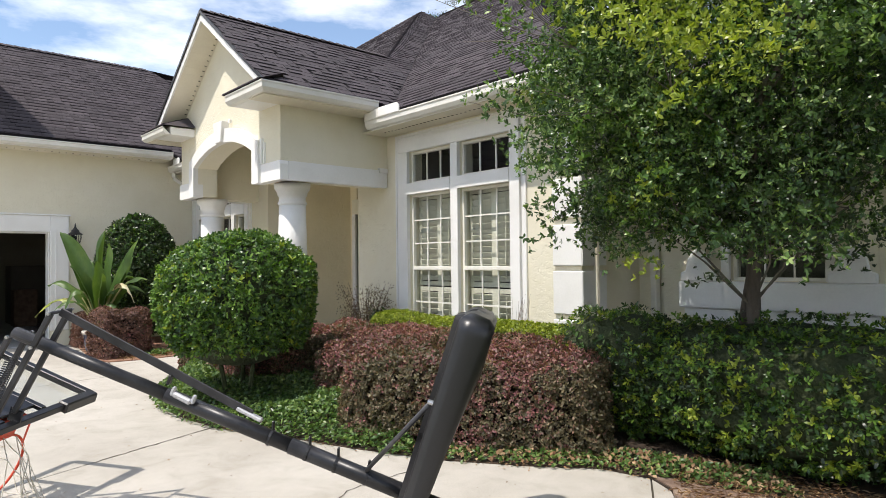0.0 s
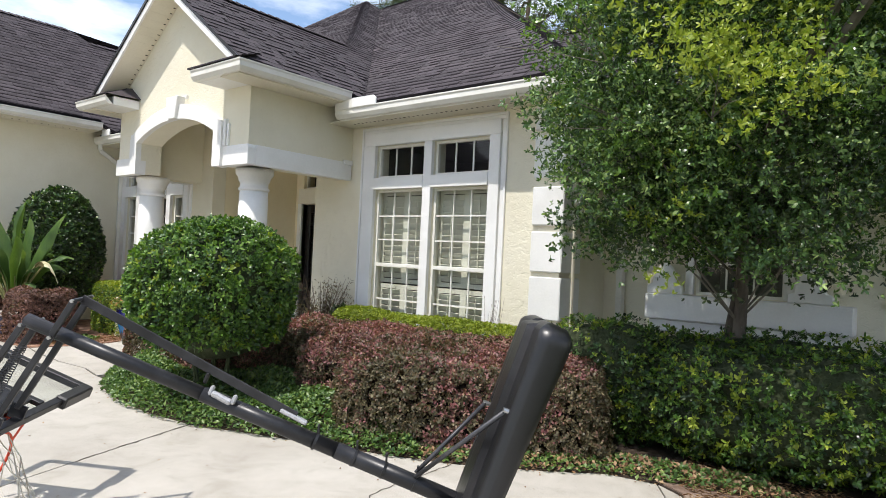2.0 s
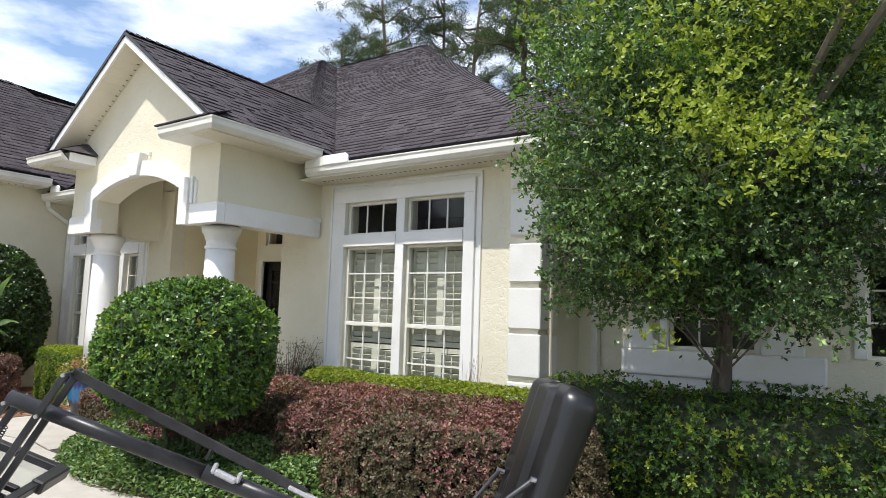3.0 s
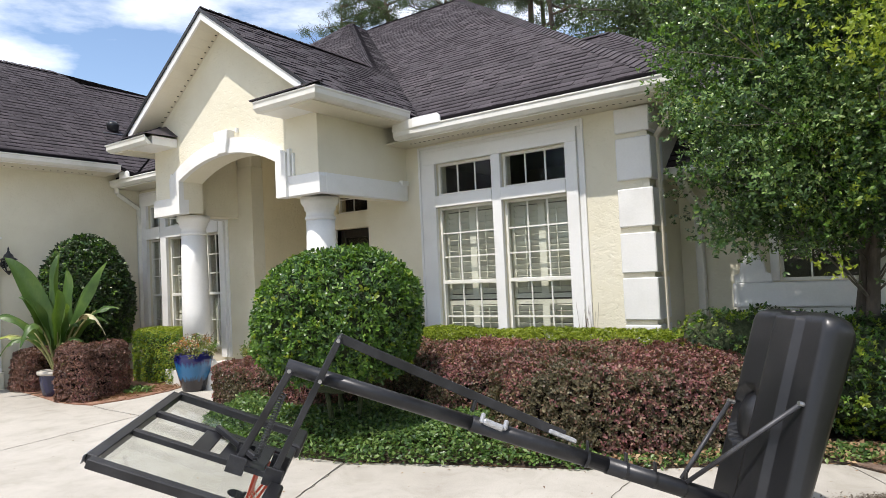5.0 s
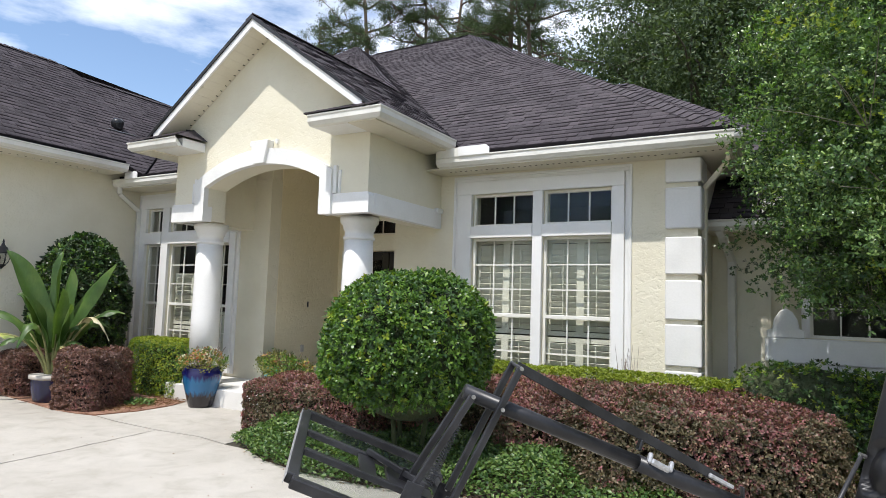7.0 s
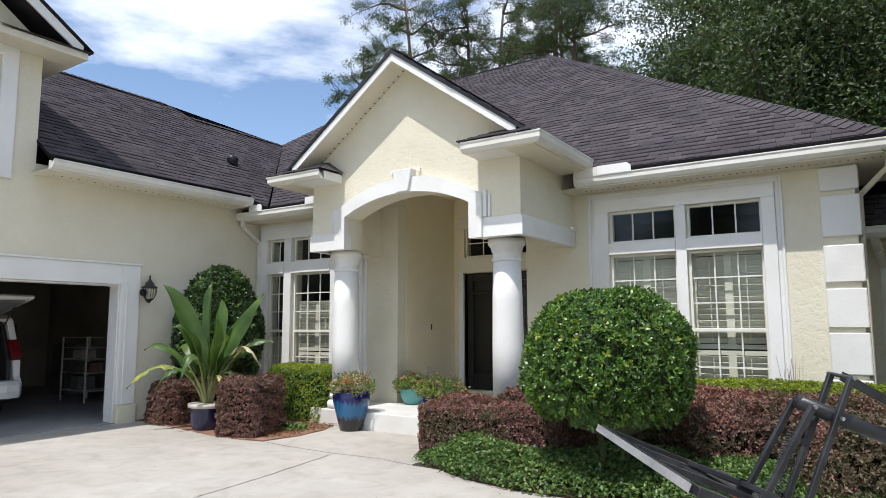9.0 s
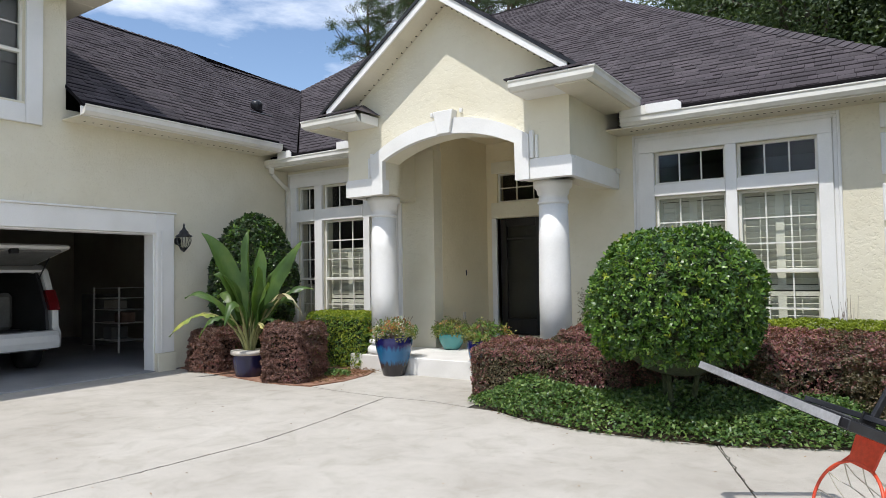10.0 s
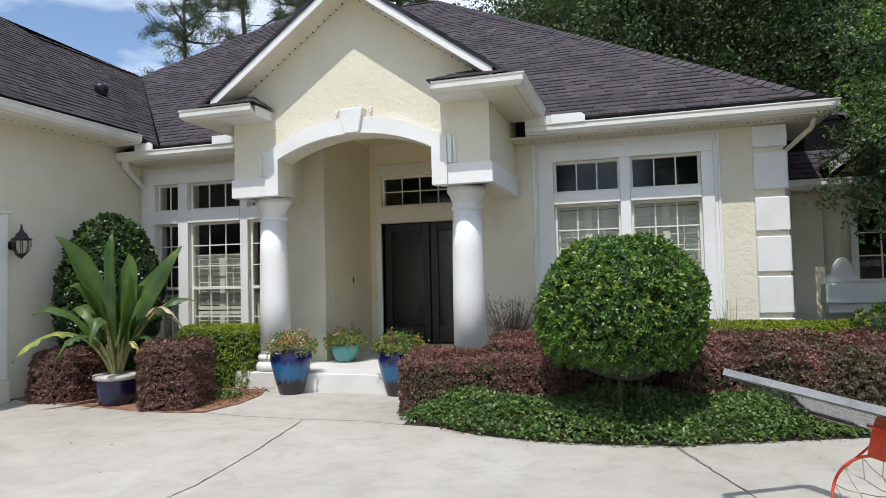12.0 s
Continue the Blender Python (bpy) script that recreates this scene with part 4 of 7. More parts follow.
# ---------------- roofs ----------------
def plan_hit(poly, s):
    """The span of u where the line at s crosses a convex polygon of (u, s) corners."""
    us = []
    for (u0, s0), (u1, s1) in zip(poly, poly[1:] + poly[:1]):
        if (s0 - s) * (s1 - s) <= 0 and s0 != s1:
            us.append(u0 + (u1 - u0) * (s - s0) / (s1 - s0))
    return (min(us), max(us)) if len(us) > 1 else None


def roof_plane(name, poly, z0, up, origin, rng, label, pieces=False, expo=0.143):
    """A shingled slope. poly: plan corners; up: unit plan way uphill; the plane has height z0 at origin."""
    ux, uy = -up[1], up[0]
    uv = [((x - origin[0]) * ux + (y - origin[1]) * uy, (x - origin[0]) * up[0] + (y - origin[1]) * up[1]) for x, y in poly]

    def W(u, s, lift=0.0):
        return (origin[0] + u * ux + s * up[0], origin[1] + u * uy + s * up[1], z0 + K * s + lift)

    bm = bmesh.new()
    top = [bm.verts.new(W(u, s, -0.004)) for u, s in uv]
    low = [bm.verts.new(W(u, s, -0.055)) for u, s in uv]
    bm.faces.new(top)
    bm.faces.new(low[::-1])
    for i in range(len(uv)):
        j = (i + 1) % len(uv)
        bm.faces.new((top[i], low[i], low[j], top[j]))
    bmesh.ops.recalc_face_normals(bm, faces=bm.faces[:])
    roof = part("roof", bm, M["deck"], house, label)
    step = expo / math.sqrt(1 + K * K)
    s, smax = min(q[1] for q in uv), max(q[1] for q in uv)
    verts, faces, made = [], [], []
    while s < smax - 0.02:
        a, b2 = plan_hit(uv, s + 0.003), plan_hit(uv, min(s + step * 1.02, smax - 0.003))
        if a and b2:
            u = min(a[0], b2[0]) - rng.uniform(0, 0.3)
            end = max(a[1], b2[1])
            while u < end:
                w = rng.choice((0.11, 0.15, 0.19, 0.24))
                th = rng.choice((0.005, 0.014, 0.019))
                p = [np.clip(u + 0.004, *a), np.clip(u + w, *a), np.clip(u + w, *b2), np.clip(u + 0.004, *b2)]
                if p[1] - p[0] > 0.02 or p[2] - p[3] > 0.02:
                    made.append((p, s, th))
                u += w
        s += step
    if pieces:
        made.sort(key=lambda q: q[1] * 3 + abs(q[0][0]))
        singles, made = made[:290], made[290:]
        cache = {}
        for p, s0, th in singles:
            if min(p[1] - p[0], p[2] - p[3]) < 0.10:
                made.append((p, s0, th))
                continue
            key = (round(p[1] - p[0], 1), round(p[2] - p[3], 1), th)
            if key not in cache:
                wd = p[1] - p[0] - 0.004
                me = bpy.data.meshes.new("shingle")
                me.from_pydata([(0, 0, -0.004), (wd, 0, -0.004), (wd, 0, th), (0, 0, th), (wd, step * 1.05, 0.001 + K * step * 1.05), (0, step * 1.05, 0.001 + K * step * 1.05)], [], [(0, 1, 2, 3), (3, 2, 4, 5), (0, 3, 5), (1, 4, 2)])
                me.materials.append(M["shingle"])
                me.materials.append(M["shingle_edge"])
                me.polygons[0].material_index = 1       # the dark cut edge, with shade in its colour
                cache[key] = me
            ob = new("shingle", cache[key])
            ob.parent = roof
            m4 = Matrix(((ux, up[0], 0, 0), (uy, up[1], 0, 0), (0, 0, 1, 0), (0, 0, 0, 1)))
            m4.translation = Vector(W(p[0], s0))
            ob.matrix_basis = m4
    for p, s0, th in made:
        i = len(verts)
        s1 = s0 + step * 1.05
        verts += [W(p[0], s0, -0.004), W(p[1], s0, -0.004), W(p[1], s0, th), W(p[0], s0, th), W(p[2], min(s1, smax), 0.001), W(p[3], min(s1, smax), 0.001)]
        faces += [(i, i + 1, i + 2, i + 3), (i + 3, i + 2, i + 4, i + 5)]
    me = mesh_arrays("shingles", verts, faces)
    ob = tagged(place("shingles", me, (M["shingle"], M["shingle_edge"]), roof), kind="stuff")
    me.polygons.foreach_set("material_index", [1, 0] * (len(me.polygons) // 2))     # dark cut edges, with shade in their colour
    return roof


def ridge_caps(p, q, rng):
    """Overlapping bent cap shingles along a hip or ridge."""
    p, q = Vector(p), Vector(q)
    d = (q - p).normalized()
    a = d.cross(Vector((0, 0, 1))).normalized()
    upv = a.cross(d)
    n = int((q - p).length / 0.15)
    bm = bmesh.new()
    for k in range(n):
        c0, c1 = p + d * (0.15 * k), p + d * (0.15 * k + 0.165)
        w = 0.125 + 0.006 * rng.random()
        r0 = [bm.verts.new(c0 + s * w * a + upv * (0.028 if s == 0 else -0.045)) for s in (-1, 0, 1)]
        r1 = [bm.verts.new(c1 + s * w * a + upv * (0.012 if s == 0 else -0.062)) for s in (-1, 0, 1)]
        e0 = [bm.verts.new(v.co - upv * 0.014) for v in r0]
        for s in (0, 1):
            bm.faces.new((r0[s], r0[s + 1], r1[s + 1], r1[s]))
            bm.faces.new((e0[s], e0[s + 1], r0[s + 1], r0[s]))
    tagged(part("ridge_cap", bm, M["shingle"], house), kind="stuff")


rr = random.Random(5)
# heights of the slopes at their eaves
EY, EZ = 5.48, 3.58                    # main front eave
LY, LZ = 4.95, 3.62                    # left front eave
PE = 2.195                             # porch eaves from the ridge line
PZ = RZ - K * PE
RX = -4.27                             # right eave
GE, GZ = -14.06, 3.84                  # garage eave
main_ridge_y = 12.8
mrz = EZ + K * (main_ridge_y - EY)
PF = 3.80                              # porch gable front edge
RF = 3.73                              # front of the eave returns
vx = lambda y: XC + (RZ - (EZ + K * (y - EY))) / K          # valley: main front and porch right slope
hx = lambda y: XC + (RZ - (LZ + K * (y - LY))) / K          # hip: left front and porch right slope
yr = LY + (RZ - LZ) / K                                     # where the porch ridge ends
yp = EY + (PZ - EZ) / K
roof_plane("roof", [(vx(yp), yp), (XC + PE, EY), (RX, EY), (RX - (main_ridge_y - EY), main_ridge_y), (vx(main_ridge_y), main_ridge_y)], EZ, (0, 1), (-6, EY), rr, "dark charcoal shingle main roof slope")
yt = main_ridge_y - 0.34
roof_plane("roof", [(XC + PE, PF), (XC + PE, yp), (vx(main_ridge_y), main_ridge_y), (hx(yt), yt), (XC, yr), (XC, PF)], PZ, (-1, 0), (XC + PE, PF), rr, "dark charcoal shingle porch roof slope", True)
yl = LY + (PZ - LZ) / K
roof_plane("roof", [(XC - PE, yl), (XC - PE, PF), (XC, PF), (XC, yr)], PZ, (1, 0), (XC - PE, PF), rr, "dark charcoal shingle porch roof slope")
gvx = lambda y: GE - (LZ + K * (y - LY) - GZ) / K           # valley: garage and left front
GRX = -17.38
gyt = LY + (GZ + K * (GE - GRX) - LZ) / K
roof_plane("roof", [(gvx(LY), LY), (XC - PE, LY), (XC - PE, yl), (XC, yr), (hx(yt), yt), (GRX, gyt)], LZ, (0, 1), (-13, LY), rr, "dark charcoal shingle roof slope over the left window")
roof_plane("roof", [(GE, 1.29), (GE, LY - 0.25), (gvx(LY + 0.05), LY), (GRX, gyt), (GRX, 5.78), (GRX - 0.42, 5.45), (GRX - 0.42, 1.29)], GZ, (-1, 0), (GE, 0), rr, "dark charcoal shingle garage roof slope")
# slopes that close the roofs behind
def plain_slope(corners):
    bm = bmesh.new()
    bm.faces.new([bm.verts.new(c) for c in corners])
    part("roof", bm, M["shingle"], house)


gz = GZ + K * (GE - GRX)
px1 = RX - (main_ridge_y - EY)
roof_plane("roof", [(RX, EY), (RX, 20.0), (px1, main_ridge_y)], EZ, (-1, 0), (RX, 9), rr, "dark charcoal shingle side roof slope")
plain_slope([(RX, 20, EZ), (-20, 20, EZ), (hx(yt), yt, mrz), (vx(main_ridge_y), main_ridge_y, mrz), (px1, main_ridge_y, mrz)])
plain_slope([(GRX, gyt, gz), (hx(yt), yt, LZ + K * (yt - LY)), (-20, 20, EZ), (-22.4, gyt, 3.7)])
plain_slope([(GRX - 0.42, -9, gz + 0.42 * K), (GRX - 0.42, 5.45, gz + 0.42 * K), (GRX, gyt, gz), (-22.4, gyt, 3.7), (-22.4, -9, 3.7)])
plain_slope([(GE, -9, GZ), (GRX - 0.42, -9, gz + 0.42 * K), (-22.4, -9, 3.7)])
plain_slope([(GX - 0.24, 1.285, GZ + K * (GE - GX + 0.24)), (GX - 0.24, -9, GZ + K * (GE - GX + 0.24)), (GRX - 0.42, -9, gz + 0.42 * K), (GRX - 0.42, 1.285, gz + 0.42 * K)])
ridge_caps((RX, EY, EZ + 0.01), (px1, main_ridge_y, mrz + 0.01), rr)
ridge_caps((XC, PF, RZ), (XC, yr, RZ), rr)
ridge_caps((XC, yr, RZ), (hx(yt), yt, LZ + K * (yt - LY)), rr)
ridge_caps((GRX, 5.78, gz), (GRX, gyt, gz), rr)
ridge_caps((GRX - 0.42, -3, gz + 0.42 * K), (GRX - 0.42, 5.45, gz + 0.42 * K), rr)
ridge_caps((px1, main_ridge_y, mrz), (vx(main_ridge_y), main_ridge_y, mrz), rr)
ridge_caps((GRX, gyt, gz), (hx(yt), yt, LZ + K * (yt - LY)), rr)
# right wing roof, with a small gable over the bay
WY, WZ = 6.62, 2.74
roof_plane("roof", [(-4.70, WY), (5.4, WY), (5.4, 8.15), (-4.70, 8.15)], WZ, (0, 1), (0, WY), rr, "dark charcoal shingle roof of the set-back wing")
roof_plane("roof", [(-8.2, 7.3), (-3.5, 7.3), (-6.7, 10.5), (-8.2, 10.5)], 3.74, (0, 1), (-6, 7.3), rr, "dark charcoal shingle cross hip roof")
roof_plane("roof", [(-3.5, 7.3), (-3.5, 13.7), (-6.7, 10.5)], 3.74, (-1, 0), (-3.5, 7.3), rr, "dark charcoal shingle cross hip roof")
ridge_caps((-3.5, 7.3, 3.75), (-6.7, 10.5, 3.75 + K * 3.2), rr)
ridge_caps((-6.7, 10.5, 3.745 + K * 3.2), (-8.2, 10.5, 3.745 + K * 3.2), rr)
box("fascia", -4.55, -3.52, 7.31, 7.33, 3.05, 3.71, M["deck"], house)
plain_slope([(-4.70, 8.15, WZ + K * 1.53), (5.4, 8.15, WZ + K * 1.53), (5.4, 9.7, 2.7), (-4.7, 9.7, 2.7)])


# ---------------- eaves, gutters, fascias ----------------
GUT = [(0.0, 0.0), (0.075, 0.0), (0.115, 0.045), (0.115, 0.10), (0.128, 0.115), (0.128, 0.13), (0.118, 0.13), (0.105, 0.055), (0.07, 0.012), (0.0, 0.012)]


def gutter(p, q, outward, name="gutter", mp=0, mq=0):
    """A moulded gutter from p to q (top back edge), facing outward in plan; mp, mq: 1 for a mitred outer corner."""
    p, q, o = Vector(p), Vector(q), Vector((*outward, 0))
    bm = bmesh.new()
    ends = []
    way = (q - p).normalized()
    for c, sh in ((p, -mp), (q, mq)):
        ends.append([bm.verts.new(c + o * a + way * (a * sh) + Vector((0, 0, h - 0.13))) for a, h in GUT])
    n = len(GUT)
    for i in range(n):
        j = (i + 1) % n
        bm.faces.new((ends[0][i], ends[0][j], ends[1][j], ends[1][i]))
    cap = GUT[:6]
    for e in ends:
        bm.faces.new(e[:6] if e is ends[0] else e[:6][::-1])
    bmesh.ops.recalc_face_normals(bm, faces=bm.faces[:])
    return part(name, bm, M["gutter"], house)


def soffit(poly, z, name="soffit", axis=None):
    """A thin underside with open seams between its boards."""
    bm = bmesh.new()
    lo = [bm.verts.new((x, y, z)) for x, y in poly]
    hi = [bm.verts.new((x, y, z + 0.02)) for x, y in poly]
    bm.faces.new(lo)
    bm.faces.new(hi)
    for i in range(len(poly)):
        j = (i + 1) % len(poly)
        bm.faces.new((lo[i], lo[j], hi[j], hi[i]))
    bmesh.ops.recalc_face_normals(bm, faces=bm.faces[:])
    return part(name, bm, M["soffit"], house)


def vents(p, q, z, n):
    """A row of small dark vent slots in a soffit."""
    bm = bmesh.new()
    p, q = Vector(p), Vector(q)
    for k in range(n):
        c = p + (q - p) * ((k + 0.5) / n)
        add_box(bm, c.x - 0.012, c.x + 0.012, c.y - 0.012, c.y + 0.012, z - 0.003, z + 0.004)
    tagged(part("soffit_vents", bm, M["joint"], house), kind="stuff")


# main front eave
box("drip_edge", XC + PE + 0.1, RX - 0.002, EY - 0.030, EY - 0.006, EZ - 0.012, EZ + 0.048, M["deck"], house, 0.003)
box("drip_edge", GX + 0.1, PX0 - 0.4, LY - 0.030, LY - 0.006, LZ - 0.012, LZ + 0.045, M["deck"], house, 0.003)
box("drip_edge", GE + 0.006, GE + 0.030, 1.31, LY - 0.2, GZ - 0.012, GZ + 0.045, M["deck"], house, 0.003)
gutter((-8.02, EY + 0.01, EZ - 0.02), (RX, EY + 0.01, EZ - 0.02), (0, -1), mq=1)
gutter((RX, EY + 0.01, EZ - 0.02), (RX, 14, EZ - 0.02), (1, 0), mp=1)
box("fascia", -8.02, RX, EY + 0.012, EY + 0.032, EZ - 0.16, EZ - 0.03, WH, house)
box("fascia", RX - 0.022, RX - 0.002, EY + 0.033, 14, EZ - 0.16, EZ - 0.03, WH, house)
soffit([(PX1, EY + 0.02), (RX - 0.01, EY + 0.02), (RX - 0.01, 14), (-4.70, 14), (-4.70, RW), (PX1, RW)], EZ - 0.165)
vents((-8.0, EY + 0.22, 0), (-4.3, EY + 0.22, 0), EZ - 0.165, 46)
# left front eave
gutter((GX + 0.02, LY + 0.01, LZ - 0.02), (PX0 - 0.01, LY + 0.01, LZ - 0.02), (0, -1))
box("fascia", GX + 0.02, PX0, LY + 0.012, LY + 0.032, LZ - 0.16, LZ - 0.03, WH, house)
soffit([(GX, LY + 0.02), (PX0, LY + 0.02), (PX0, LW), (GX, LW)], LZ - 0.165)
# garage eave
gutter((GE, 1.25, GZ - 0.02), (GE, LY - 0.20, GZ - 0.02), (1, 0))
box("fascia", GE - 0.022, GE - 0.002, 1.25, LY - 0.2, GZ - 0.16, GZ - 0.03, WH, house)
soffit([(GX, 1.25), (GE - 0.01, 1.25), (GE - 0.01, LY - 0.2), (GX, LY - 0.2)], GZ - 0.165)
vents((GX + 0.2, 1.4, 0), (GX + 0.2, 4.5, 0), GZ - 0.165, 26)
# white splash guards where valleys run into the gutters
for x0, x1, y, z in ((-7.66, -7.20, EY - 0.125, EZ - 0.03), (-14.16, -13.82, LY - 0.125, LZ - 0.03), (-12.72, -12.30, LY - 0.125, LZ - 0.03)):
    part("splash_guard", prism([(x0, z), (x1, z), (x1, z + 0.085), (x1 - 0.05, z + 0.125), (x0, z + 0.125)], y - 0.004, y + 0.012, "y"), WH, house)
part("splash_guard", prism([(EY - 0.11, EZ - 0.03), (EY + 0.10, EZ - 0.03), (EY + 0.10, EZ + 0.095), (EY - 0.11, EZ + 0.095)], -8.02, -8.008, "x"), M["gutter"], house)
part("splash_guard", prism([(-8.0, EZ - 0.03), (-7.665, EZ - 0.03), (-7.665, EZ + 0.09), (-7.95, EZ + 0.09), (-8.0, EZ + 0.05)], EY - 0.12, EY - 0.108, "y"), M["gutter"], house)

# porch: rake boards, soffits, eave returns
for s in (-1, 1):
    xt = XC + s * 1.93
    zt = lambda x: RZ - K * abs(x - XC)
    # white rake board
    part("rake_board", prism([(XC, zt(XC) - 0.045), (xt, zt(xt) - 0.045), (xt, zt(xt) - 0.165), (XC, zt(XC) - 0.165)], PF + 0.0, PF + 0.028, "y"), WH, house)
    part("drip_edge", prism([(XC, zt(XC) + 0.0), (XC + s * PE, zt(XC + s * PE) + 0.0), (XC + s * PE, zt(XC + s * PE) - 0.05), (XC, zt(XC) - 0.055)], PF - 0.02, PF + 0.0, "y"), M["black_metal"], house)
    n = 16
    for k in range(n):
        a, b2 = XC + (xt - XC) * k / n, XC + (xt - XC) * (k + 1) / n
        pr = prism([(a, zt(a) - 0.165), (b2 - s * 0.004, zt(b2) - 0.165), (b2 - s * 0.004, zt(b2) - 0.147), (a, zt(a) - 0.147)], PF + 0.03, PY - 0.001, "y")
        part("soffit_board", pr, M["soffit"], house)
    bm = bmesh.new()
    for k in range(22):
        a = XC + (xt - XC) * (k + 0.5) / 22
        add_box(bm, a - 0.01, a + 0.01, PY - 0.05, PY - 0.02, zt(a) - 0.172, zt(a) - 0.163)
    tagged(part("soffit_vents", bm, M["joint"], house), kind="stuff")
    # eave gutter down the side, and the boxed return on the front
    ge = XC + s * PE
    gutter((ge, RF + 0.04, PZ + 0.0), (ge, (EY - 0.06) if s > 0 else (LY - 0.05), PZ + 0.0), (s, 0), mp=1)
    inn = XC + s * 1.22
    gutter((ge, RF + 0.04, PZ + 0.0), (inn, RF + 0.04, PZ + 0.0), (0, -1), mp=1)
    lo, hi = sorted((inn, ge))
    part("return_box", box_bm(lo, hi, RF + 0.042, PY - 0.001, PZ - 0.13, PZ + 0.0, 0.003), WH, house)
    lo, hi = sorted((ge, PX1 if s > 0 else PX0))
    soffit([(lo, RF), (hi, RF), (hi, EY if s > 0 else LY), (lo, EY if s > 0 else LY)], PZ - 0.145)
    # little hip roof on the return
    z0 = PZ + 0.0
    e0, e1 = ge + s * 0.05, inn - s * 0.05
    ridge0, ridge1 = XC + s * 1.98, inn + s * 0.28
    bm = bmesh.new()
    A = [bm.verts.new(v) for v in ((e0, RF - 0.1, z0 + 0.012), (e1, RF - 0.1, z0 + 0.012), (ridge1, PY, z0 + 0.24), (ridge0, PY, z0 + 0.24), (e1, PY, z0 + 0.02))]
    bm.faces.new((A[0], A[1], A[2], A[3]))
    bm.faces.new((A[1], A[4], A[2]))
    part("return_roof", bm, M["shingle"], house)
    verts, faces = [], []
    for c in range(4):
        for k in range(7):
            f0, f1 = c / 4, (c + 1.05) / 4
            q0, q1 = k / 7, (k + 0.97) / 7

            def at(f, q, lift):
                a = Vector((e0, RF - 0.1, z0 + 0.012)).lerp(Vector((ridge0, PY, z0 + 0.24)), f)
                b3 = Vector((e1, RF - 0.1, z0 + 0.012)).lerp(Vector((ridge1, PY, z0 + 0.24)), f)
                return tuple(a.lerp(b3, q) + Vector((0, -0.3, 0.9)) * lift)

            i = len(verts)
            verts += [at(f0, q0, 0), at(f0, q1, 0), at(f0, q1, 0.016), at(f0, q0, 0.016), at(min(f1, 1), q1, 0.003), at(min(f1, 1), q0, 0.003)]
            faces += [(i, i + 1, i + 2, i + 3), (i + 3, i + 2, i + 4, i + 5)]
    tagged(place("shingles", mesh_arrays("return_shingles", verts, faces), M["shingle"], house), kind="stuff")


# downspouts
def downspout(points, name="downspout", w=0.095, mat="gutter"):
    bm = bmesh.new()
    for p, q in zip(points, points[1:]):
        b3 = bar(p, q, w, w * 0.75, (0.3, 1, 0.1), 0.008)
        me = bpy.data.meshes.new("tmp")
        b3.to_mesh(me)
        b3.free()
        bm.from_mesh(me)
        bpy.data.meshes.remove(me)
    return part(name, bm, M[mat], house)


downspout([(-14.44, LY - 0.03, LZ - 0.13), (-14.44, LY - 0.02, LZ - 0.26), (-14.49, LW - 0.07, LZ - 0.52), (-14.49, LW - 0.07, 0.1)])
downspout([(-4.34, EY + 0.35, EZ - 0.15), (-4.36, EY + 0.42, EZ - 0.26), (-4.655, RW + 0.20, EZ - 0.52), (-4.668, RW + 0.24, 0.1)], mat="soffit", w=0.062)
downspout([(-4.55, 6.60, WZ - 0.14), (-4.52, 6.66, WZ - 0.22), (-4.45, 7.05, WZ - 0.5), (-4.45, 7.06, 0.1)])

# set-back wing: eave, bay ledge with scroll brackets, small gable
gutter((-4.70, WY + 0.01, WZ - 0.02), (5.3, WY + 0.01, WZ - 0.02), (0, -1))
soffit([(-4.70, WY), (5.3, WY), (5.3, 7.12), (-4.70, 7.12)], WZ - 0.165)
part("bay_ledge", box_bm(-4.06, -1.95, 6.87, 7.118, 0.98, 1.27, 0.012), M["white_stucco"], house, "white stucco ledge below the bay window")
part("bay_ledge", box_bm(-4.02, -2.0, 6.92, 7.117, 0.84, 0.978, 0.012), M["white_stucco"], house)
for bx in (-3.83, -2.34):
    br = part("ledge_bracket", prism([(bx - 0.21, 1.272), (bx + 0.21, 1.272), (bx + 0.21, 1.37), (bx + 0.15, 1.39), (bx + 0.13, 1.50), (bx + 0.07, 1.60), (bx, 1.64), (bx - 0.07, 1.60), (bx - 0.13, 1.50), (bx - 0.15, 1.39), (bx - 0.21, 1.37)], 6.88, 6.925, "y", bev=0.012), M["white_stucco"], house)
    part("pilaster", lathe([(0.17, 1.30), (0.17, 2.44), (0.19, 2.46), (0.19, 2.50), (0.21, 2.52), (0.21, 2.57)], (bx, 7.10, 0), 24), ST, house, "round cream half column", True)
for x0, x1 in ((-3.57, -2.62), (-1.6, -0.6)):
    window(x0, x1, 1.28, 2.35, 7.12, 3, 3)
    for q in ((x0 - 0.11, x0, 1.28, 2.35), (x1, x1 + 0.11, 1.28, 2.35), (x0 - 0.11, x1 + 0.11, 2.351, 2.46)):
        trim("casing", q[0], q[1], 7.075, 7.124, q[2], q[3])
gc, gw = -2.75, 1.35
part("wall", prism([(gc - gw, WZ - 0.1), (gc + gw, WZ - 0.1), (gc, WZ - 0.1 + K * gw)], 6.72, 6.95, "y"), ST, house, "small cream gable over the bay window")
for s in (-1, 1):
    part("rake_board", prism([(gc, WZ + K * gw + 0.13), (gc + s * (gw - 0.05), WZ + 0.18), (gc + s * (gw - 0.05), WZ + 0.03), (gc, WZ + K * gw - 0.02)], 6.42, 6.45, "y"), WH, house)
    b4 = [(gc, 6.40, WZ + K * gw + 0.17), (gc + s * gw, 6.40, WZ + 0.17), (gc + s * gw, 6.9, WZ + 0.17), (gc, 8.1, WZ + K * gw + 0.17)]
    plain_slope(b4)

